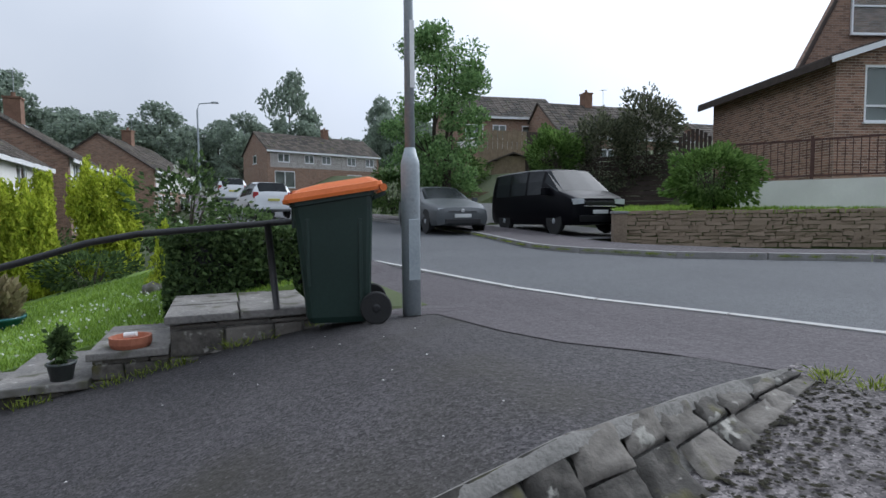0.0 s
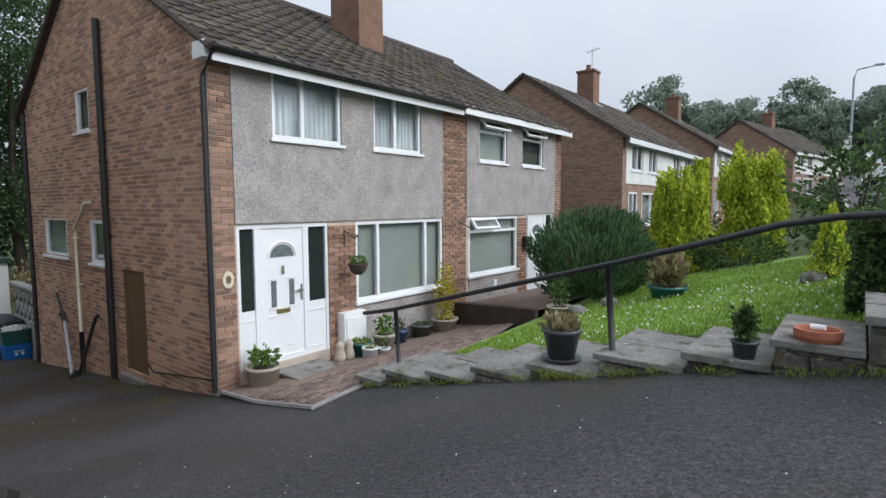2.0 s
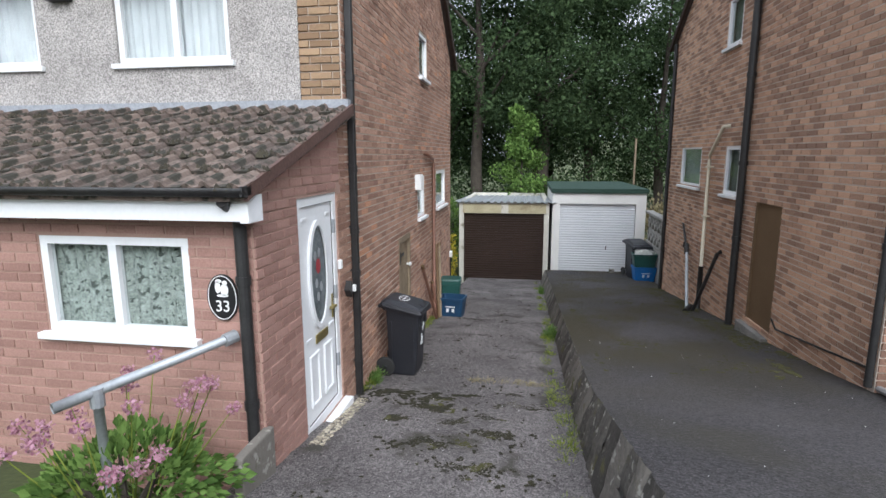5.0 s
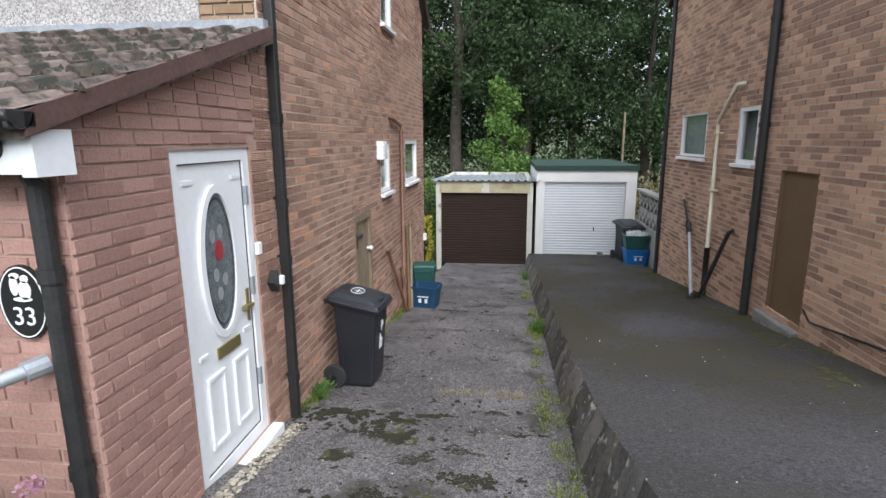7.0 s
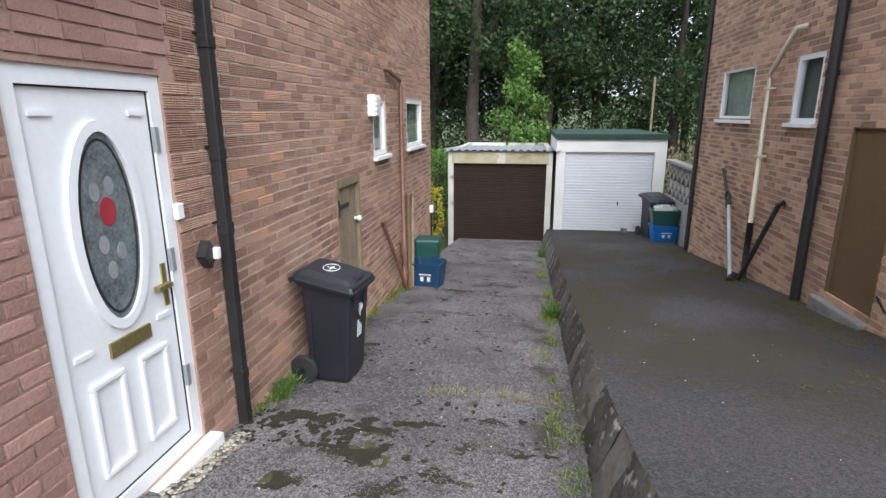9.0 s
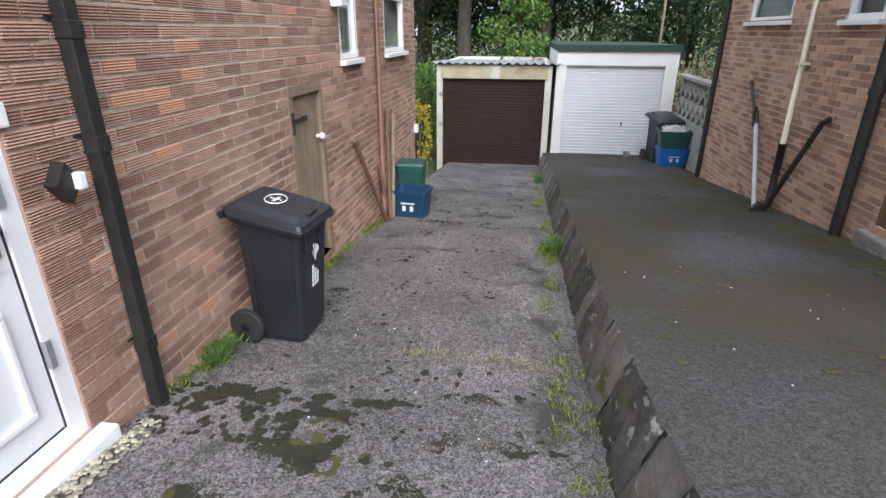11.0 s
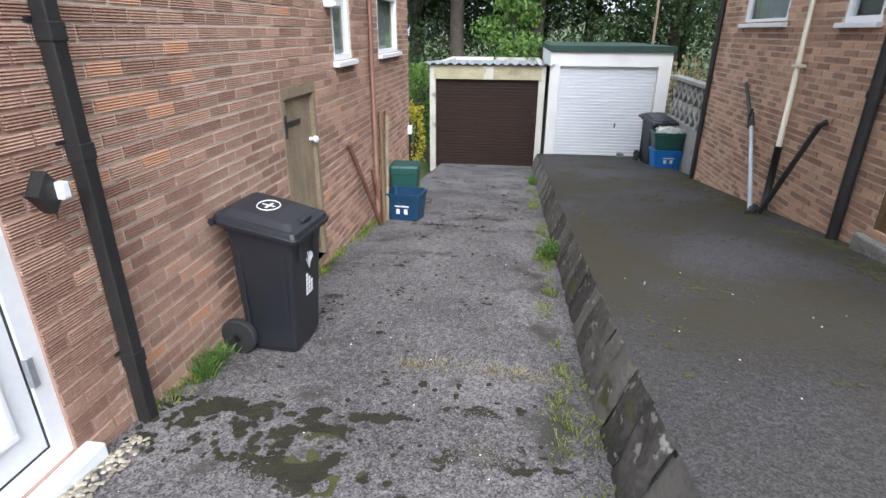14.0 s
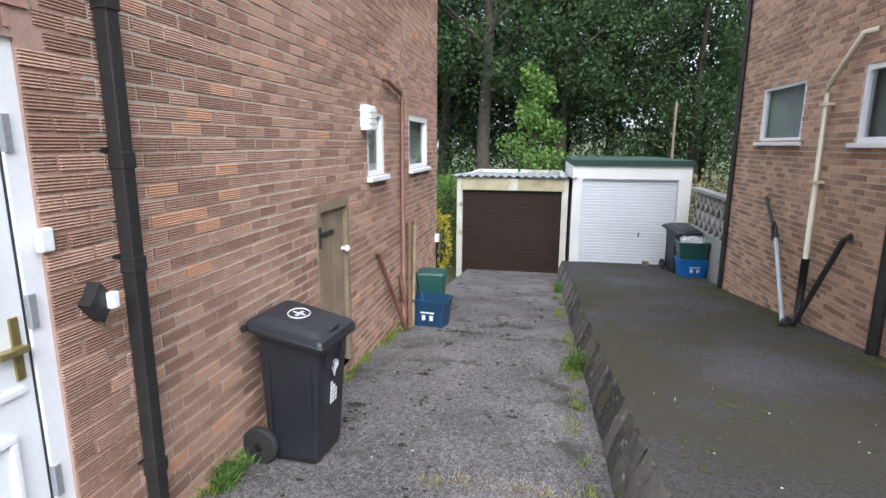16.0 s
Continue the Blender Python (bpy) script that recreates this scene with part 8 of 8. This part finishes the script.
pts = []
v, f = [], []
for i in range(15):
    for j in range(8):
        q = p0 + d * (ln * i / 14) - nrm * (0.05 + 0.62 * j)
        v.append((q.x, q.y, 1.86 + 0.035 * j + 0.05 * noise.noise((q.x, q.y, 0))))
for i in range(14):
    for j in range(7):
        f.append((i * 8 + j, i * 8 + j + 1, (i + 1) * 8 + j + 1, (i + 1) * 8 + j))
tagged(part("grass_bank", raw(v, f), GRASS), "grass bank above the stone wall", "grass", kind="structure")
r = np.random.RandomState(8)
ii, jj = r.uniform(0, 1, 7000), r.uniform(0, 1, 7000) ** 1.5
gp = np.array([[*(p0 + d * (ln * a) - nrm * (0.0 + 4.2 * b)).xy, 1.88 + 0.24 * b] for a, b in zip(ii, jj)])
tagged(part("grass_tufts", leaves(gp, 0.13, 8, 1.0, 0.16), LEAF_GRASS), "uneven grass along the top of the bank", "grass", kind="stuff")
shrub("shrub", pose(11.6, 10.2, 1.95), (1.1, 1.0, 0.8), LEAF_LIGHT, 5000, 0.12, 91, "rounded green flowering bush on the bank", "bush", lump=0.3)
fence = thing("metal_railing", ident, "brown painted metal railing on a pale rendered plinth", "railing")
fa, fb = Vector((13.4, 11.3, 2.3)), Vector((17.2, 6.0, 2.3))
fd = (fb - fa).normalized()
mfn = plane(fa, fd, (fd.y, -fd.x, 0))
fl = (fb - fa).length
RAIL = material("brown_rail_paint", ((0.05, 0.02, 0.016), (0.1, 0.045, 0.035)), 0.6, 6, 40, 0.1)
part("plinth", boxes((0, fl, -1.0, 0.42, -0.12, 0.12), m=mfn), RENDER_WHITE, fence, "pale rendered plinth")
part("top_rail", boxes((0, fl, 1.42, 1.47, -0.02, 0.02), m=mfn), RAIL, fence)
part("bottom_rail", boxes((0, fl, 0.5, 0.54, -0.02, 0.02), m=mfn), RAIL, fence)
for k in range(int(fl / 0.16)):
    part("baluster", boxes((0.05 + 0.16 * k, 0.07 + 0.16 * k, 0.54, 1.42, -0.01, 0.01), m=mfn), RAIL, fence)
for k in range(int(fl / 1.9) + 1):
    part("post", boxes((1.9 * k, 1.9 * k + 0.07, 0.42, 1.55, -0.035, 0.035), m=mfn), RAIL, fence)
pf = thing("board_fence", ident, "tall dark stained horizontal board fence", "fence")
mpf2 = plane((11.6, 19.0, 2.0), Vector((4.3, -3.6, 0)).normalized(), Vector((-3.6, -4.3, 0)).normalized())
for k in range(11):
    part("board", boxes((0, 5.6, 0.0 + 0.19 * k, 0.165 + 0.19 * k, -0.012, 0.012), m=mpf2), WOOD_DARK, pf)
for k in range(4):
    part("post", boxes((1.85 * k, 1.85 * k + 0.1, -0.5, 2.2, -0.1, -0.013), m=mpf2), WOOD_DARK, pf)
gt = thing("garden_gate", ident, "dark arched wooden garden gate", "gate")
mgt = plane((15.9, 15.4, 2.3), Vector((1.2, -1, 0)).normalized(), Vector((-1, -1.2, 0)).normalized())
for k in range(8):
    part("slat", boxes((0.14 * k, 0.14 * k + 0.11, 0, 2.3 + 0.35 * math.sin(math.pi * (k + 0.5) / 8), -0.015, 0.015), m=mgt), WOOD_DARK, gt)
part("brace", boxes((0, 1.1, 0.4, 0.5, -0.05, -0.016), (0, 1.1, 1.8, 1.9, -0.05, -0.016), m=mgt), WOOD_DARK, gt)
low = thing("low_fence", ident, "weathered green-brown horizontal plank fence on the bank", "fence")
mlow = plane((7.6, 21.5, 1.9), Vector((4.6, -0.6, 0)).normalized(), Vector((-0.6, -4.6, 0)).normalized())
for k in range(6):
    part("plank", boxes((0, 4.6, 0.17 * k, 0.15 + 0.17 * k, -0.015, 0.015), m=mlow), WOOD_OLD, low)
for k in range(3):
    part("post", boxes((2.2 * k, 2.2 * k + 0.1, -0.4, 1.1, -0.1, -0.016), m=mlow), WOOD_OLD, low)
rw = tagged(part("bank_wall", boxes((9.2, 16.2, 19.2, 19.4, 1.2, 2.35)), RENDER_WHITE), "pale low retaining wall behind the parked van", "wall")
shed = thing("shed", pose(13.0, 24.5, 2.9, 0, 0, -20), "small wooden garden shed on the hillside", "shed")
part("wall", boxes((0, 2.2, 0, 1.8, -0.8, 1.7)), WOOD_OLD, shed)
slab(shed, "roof", [(-0.2, -0.2, 1.65), (-0.2, 2.0, 1.65), (1.1, 2.0, 2.15), (1.1, -0.2, 2.15)], 0.06, ROOF_FAR)
slab(shed, "roof", [(2.4, 2.0, 1.65), (2.4, -0.2, 1.65), (1.1, -0.2, 2.15), (1.1, 2.0, 2.15)], 0.06, ROOF_FAR)
part("gable_end", boxes((0.3, 1.9, -0.02, 0.0, 1.7, 1.95)), WOOD_OLD, shed)
hf = thing("hill_fence", ident, "brown close-boarded fence on the hillside", "fence")
for k in range(26):
    part("board", boxes((13.5 + 0.3 * k, 13.78 + 0.3 * k, 27 - 0.02 * k, 27.03 - 0.02 * k, 4.2, 6.6 + 0.1 * (k % 7 == 0))), WOOD_DARK if k > 9 else WOOD_OLD, hf)
tree(pose(8.7, 21.6, 2.2), 7.6, 1.6, 2.2, LEAF_TREE, 17000, 0.15, 33, "feathery green ash tree on the bank", trunk_r=0.12, clumps=46, stems=4)
for k, (x, y, z, a, b, c, mt) in enumerate(((7.2, 22.6, 2.0, 1.2, 1.0, 1.0, LEAF_BANK), (9.6, 21.9, 2.2, 1.5, 1.0, 0.8, LEAF_TREE), (14.2, 17.4, 2.3, 1.5, 1.1, 1.75, LEAF_DUSK), (15.6, 16.6, 2.6, 1.3, 1.1, 1.95, LEAF_DUSK), (12.4, 18.0, 2.3, 1.15, 0.9, 1.55, LEAF_LIGHT), (11.0, 24.0, 3.0, 1.5, 1.0, 1.0, LEAF_BANK), (6.6, 26.0, 2.2, 1.0, 2.0, 0.6, LEAF_LIGHT))):
    shrub("shrub", pose(x, y, z), (a, b, c), mt, 8000 if 12 < x < 16 else 3600, 0.13, 130 + k, "dense leafy shrub on the bank across the road", "shrub", "shrubs across the road", lump=0.45)
drive = tagged(part("van_driveway", sheet(lambda x, y: road_z(x, y) + 0.015, steps((8.7, 13, 4)), steps((12.4, 19.1, 6))), KERB), "pale concrete driveway under the van", "driveway", kind="structure")

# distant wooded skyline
far_tree = tree(pose(-8, 95, 6), 13, 4, 5.0, LEAF_HAZED, 4200, 0.6, 44, "distant green tree on the skyline, haze painted into its leaves", group="trees on the skyline", trunk_r=0.3, clumps=34)
rnd = random.Random(13)
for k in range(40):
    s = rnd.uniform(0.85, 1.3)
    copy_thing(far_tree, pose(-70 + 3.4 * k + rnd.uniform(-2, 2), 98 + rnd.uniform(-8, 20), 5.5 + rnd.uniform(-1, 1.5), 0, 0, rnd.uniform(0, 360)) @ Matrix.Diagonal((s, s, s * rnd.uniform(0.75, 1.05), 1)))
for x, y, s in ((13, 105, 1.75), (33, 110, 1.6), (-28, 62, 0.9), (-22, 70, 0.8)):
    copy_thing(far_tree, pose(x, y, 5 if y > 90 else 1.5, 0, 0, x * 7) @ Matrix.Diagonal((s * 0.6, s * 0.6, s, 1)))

# ---- small growth and litter on the ground ----
def scatter_flat(spots, size, seed):
    """Low, uneven pads lying on the ground at (x, y, z)."""
    r = random.Random(seed)
    v, f = [], []
    for x, y, z in spots:
        s = size * r.uniform(0.5, 1.6)
        k = len(v)
        v.append((x, y, z + s * 0.22))
        for q in range(7):
            a = q * 0.9 + r.uniform(-0.2, 0.2)
            w = s * r.uniform(0.7, 1.25)
            v.append((x + w * math.cos(a), y + w * math.sin(a), z - 0.002))
        f += [(k, k + 1 + q, k + 1 + (q + 1) % 7) for q in range(7)]
    return raw(v, f)


def moss_spots(n, x0, x1, y0, y1, zf, thr, seed, freq=2.2):
    r = random.Random(seed)
    out = []
    while len(out) < n:
        x, y = r.uniform(x0, x1), r.uniform(y0, y1)
        if 0.8 * noise.noise((x * freq, y * freq, seed)) + 0.8 * noise.noise((x * 9, y * 9, seed)) + 0.9 * noise.noise((x * 24, y * 24, seed)) > thr + 0.1 * r.random():
            out.append((x, y, zf(x) + 0.004))
    return out


drive_z = lambda x: zl(x) + 0.006
# the larger patches of moss: centre, half length along and across the drive, share of the ground covered
PATCHES = ((-6.68, 0.33, 0.16, 0.26, 0.9), (-7.02, 0.34, 0.12, 0.2, 0.45), (-6.3, 0.0, 0.16, 0.12, 0.85), (-6.9, 1.2, 0.14, 0.32, 0.55), (-7.1, -0.26, 0.06, 0.3, 0.9), (-7.15, 0.5, 0.07, 0.3, 0.5), (-6.3, 0.5, 0.12, 0.2, 0.5), (-6.5, 0.9, 0.12, 0.3, 0.25), (-6.05, 0.9, 0.2, 0.3, 0.18), (-5.75, 0.4, 0.2, 0.4, 0.15), (-7.3, 1.1, 0.1, 0.3, 0.35), (-8.8, -0.25, 0.06, 0.14, 0.6), (-5.3, 0.8, 0.25, 0.35, 0.12))
rnd = random.Random(17)
mossy, olive = [], []
for cx, cy, hx_, hy_, share in PATCHES:
    for k in range(int(9000 * share * hx_ * hy_ / 0.03)):
        a, q = rnd.uniform(0, 2 * math.pi), math.sqrt(rnd.random()) * 1.25
        x, y = cx + hx_ * q * math.cos(a), cy + hy_ * q * math.sin(a)
        if noise.noise((x * 7, y * 7, 1)) + 0.7 * noise.noise((x * 19, y * 19, 4)) > 0.95 * q - 0.35 - 0.4 * share:
            (olive if noise.noise((x * 5, y * 5, 9)) > 0.22 else mossy).append((x, y, drive_z(x) - 0.002))
tagged(part("moss", scatter_flat(mossy, 0.0065, 3), MOSS), "dark brown-green moss patches on the worn drive", "moss", kind="stuff")
tagged(part("moss", scatter_flat(olive, 0.0065, 13), MOSS_GREEN), "olive green moss among the dark patches", "moss", kind="stuff")
tagged(part("moss", scatter_flat(moss_spots(700, -7.7, -4.6, -0.3, 1.5, drive_z, 0.75, 3), 0.009, 3), MOSS), "scattered dark moss spots on the worn drive", "moss", kind="stuff")
tagged(part("moss", scatter_flat(moss_spots(1500, -16, -7.9, -0.4, 1.4, drive_z, 0.7, 5), 0.01, 4), MOSS), "small dark moss spots down the drive", "moss", kind="stuff")
tagged(part("moss", scatter_flat(moss_spots(1500, -7.2, -6.7, -0.58, 0.2, drive_z, 0.2, 7), 0.011, 5), MOSS), "moss at the foot of the downpipe", "moss", kind="stuff")
tagged(part("moss", scatter_flat(moss_spots(2600, -15, -7.5, 4.0, 4.47, lambda x: zr(x) + 0.004, 0.25, 9), 0.014, 6), MOSS_GREEN), "green moss along the foot of the house wall", "moss", kind="stuff")


def tufts(spots, n, size, seed, height=0.06):
    r = np.random.RandomState(seed)
    p = []
    for x, y, z in spots:
        q = r.normal(size=(n * 2, 3)) * np.array([0.05, 0.035, height * 0.4])
        q[:, 2] = np.abs(q[:, 2]) + size * 0.3
        p.append(q + np.array([x, y, z]))
    return leaves(np.concatenate(p), size, seed, 0.7, 0.16)


rnd = random.Random(21)
spots = [(x, 1.6 + rnd.uniform(-0.12, 0.06), zl(x)) for x in [-18.5 + 12.9 * rnd.random() ** 0.6 for _ in range(58)]] + [(x, 1.58 + rnd.uniform(-0.12, 0.06), zl(x)) for x in [-6.0 + 5.5 * rnd.random() for _ in range(24)]]
tagged(part("weeds", tufts(spots, 24, 0.038, 21, 0.05), LEAF_WEED), "yellowish grass and weeds along the stone edge", "weeds", kind="stuff")
spots = [(x, -0.6 + rnd.uniform(-0.03, 0.07), zl(x)) for x in [-15 + 8 * rnd.random() for _ in range(70)]]
tagged(part("weeds", tufts(spots, 18, 0.045, 22), LEAF_WEED), "small weeds along the foot of the brick wall", "weeds", kind="stuff")
tagged(part("moss", scatter_flat(moss_spots(3800, -17, -7.2, 2.0, 4.1, lambda x: zr(x) + 0.004, 0.75, 11, 1.1), 0.009, 8), MOSS_GREEN), "thin olive moss patches on the upper driveway", "moss", kind="stuff")
spots = [(-7.46 + rnd.uniform(-0.14, 0.1), -0.58 + rnd.uniform(-0.03, 0.05), zl(-7.46)) for _ in range(12)]
tagged(part("weeds", tufts(spots, 30, 0.05, 23, 0.12), LEAF_LIGHT), "bright green leafy weed by the wheelie bin", "weeds", kind="stuff")
spots = [(-7.75 + 0.03 * math.sin(y * 5), y, zl(-7.75)) for y in [0.45 + 1.1 * rnd.random() ** 0.7 for _ in range(34)]]
tagged(part("weeds", tufts(spots, 10, 0.03, 24, 0.018), LEAF_DRY), "thin pale grass in a crack across the drive", "weeds", kind="stuff")
spots = [(-10.4 + rnd.uniform(-0.15, 0.15), 1.63 + rnd.uniform(-0.06, 0.05), zl(-10.4)) for _ in range(8)] + [(-16 + rnd.uniform(-0.3, 0.3), 1.62, zl(-16)) for _ in range(6)]
tagged(part("weeds", tufts(spots, 50, 0.06, 25, 0.16), LEAF_LIGHT), "taller green weeds beside the stone edge", "weeds", kind="stuff")
spots = [(x, 4.7 + rnd.uniform(-0.03, 0.02), zr(x, 4.7)) for x in [-4.3 + 5.3 * rnd.random() for _ in range(44)]] + [(-1.9 + rnd.uniform(-0.3, 0.3), 4.68, zr(-1.9)) for _ in range(8)]
tagged(part("weeds", tufts(spots, 14, 0.045, 26, 0.06), LEAF_WEED), "yellow-green weeds at the foot of the stone steps", "weeds", kind="stuff")
spots = [(far_kerb(y) - 0.05, y, road_z(6, y) + 0.04) for y in [3 + 14 * rnd.random() for _ in range(90)]] + [(2.55 + rnd.uniform(-0.04, 0.06), y + rnd.uniform(-0.03, 0.03), 1.19) for y in (1.95, 1.93, 1.8, 1.78, 1.5, 1.2)]
tagged(part("weeds", tufts(spots, 24, 0.036, 27, 0.04), LEAF_WEED), "grass growing along the kerb", "weeds", kind="stuff")
crumbs = [(x, edge_foot(x) - 0.02 - 0.55 * rnd.random() ** 1.7, zl(x) + 0.008) for x in [0.6 + 1.9 * rnd.random() for _ in range(900)]]
tagged(part("soil_crumbs", scatter_flat(crumbs, 0.009, 35), MOSS), "dark crumbs of soil and moss below the stones", "soil", kind="stuff")
PEBBLE = material("pebbles", ((0.2, 0.175, 0.13), (0.45, 0.4, 0.31)), 0.8, 5, 40, 0.2, island="island", spread=0.7)
rnd = random.Random(31)
pb = [(x, y, zl(x) + 0.012) for x, y in [(-5.5 - 1.3 * rnd.random(), -0.555 + 0.12 * rnd.random() ** 1.5) for _ in range(420)]]
tagged(part("pebbles", scatter_flat(pb, 0.012, 32), PEBBLE), "cream pebbles beside the door threshold", "pebbles", kind="stuff")
fl_ = [(x, y, zl(x) + 0.012) for x, y in [(-12 + 12 * rnd.random(), -0.4 + 1.7 * rnd.random()) for _ in range(110)]] + [(x, y, zr(x, y) + 0.012) for x, y in [(-9 + 10.5 * rnd.random(), 2.0 + 2.6 * rnd.random()) for _ in range(90)]]
tagged(part("litter_flecks", scatter_flat(fl_, 0.0042, 33), FLOWER_WHITE), "tiny pale flecks of litter on the tarmac", "litter", kind="stuff")
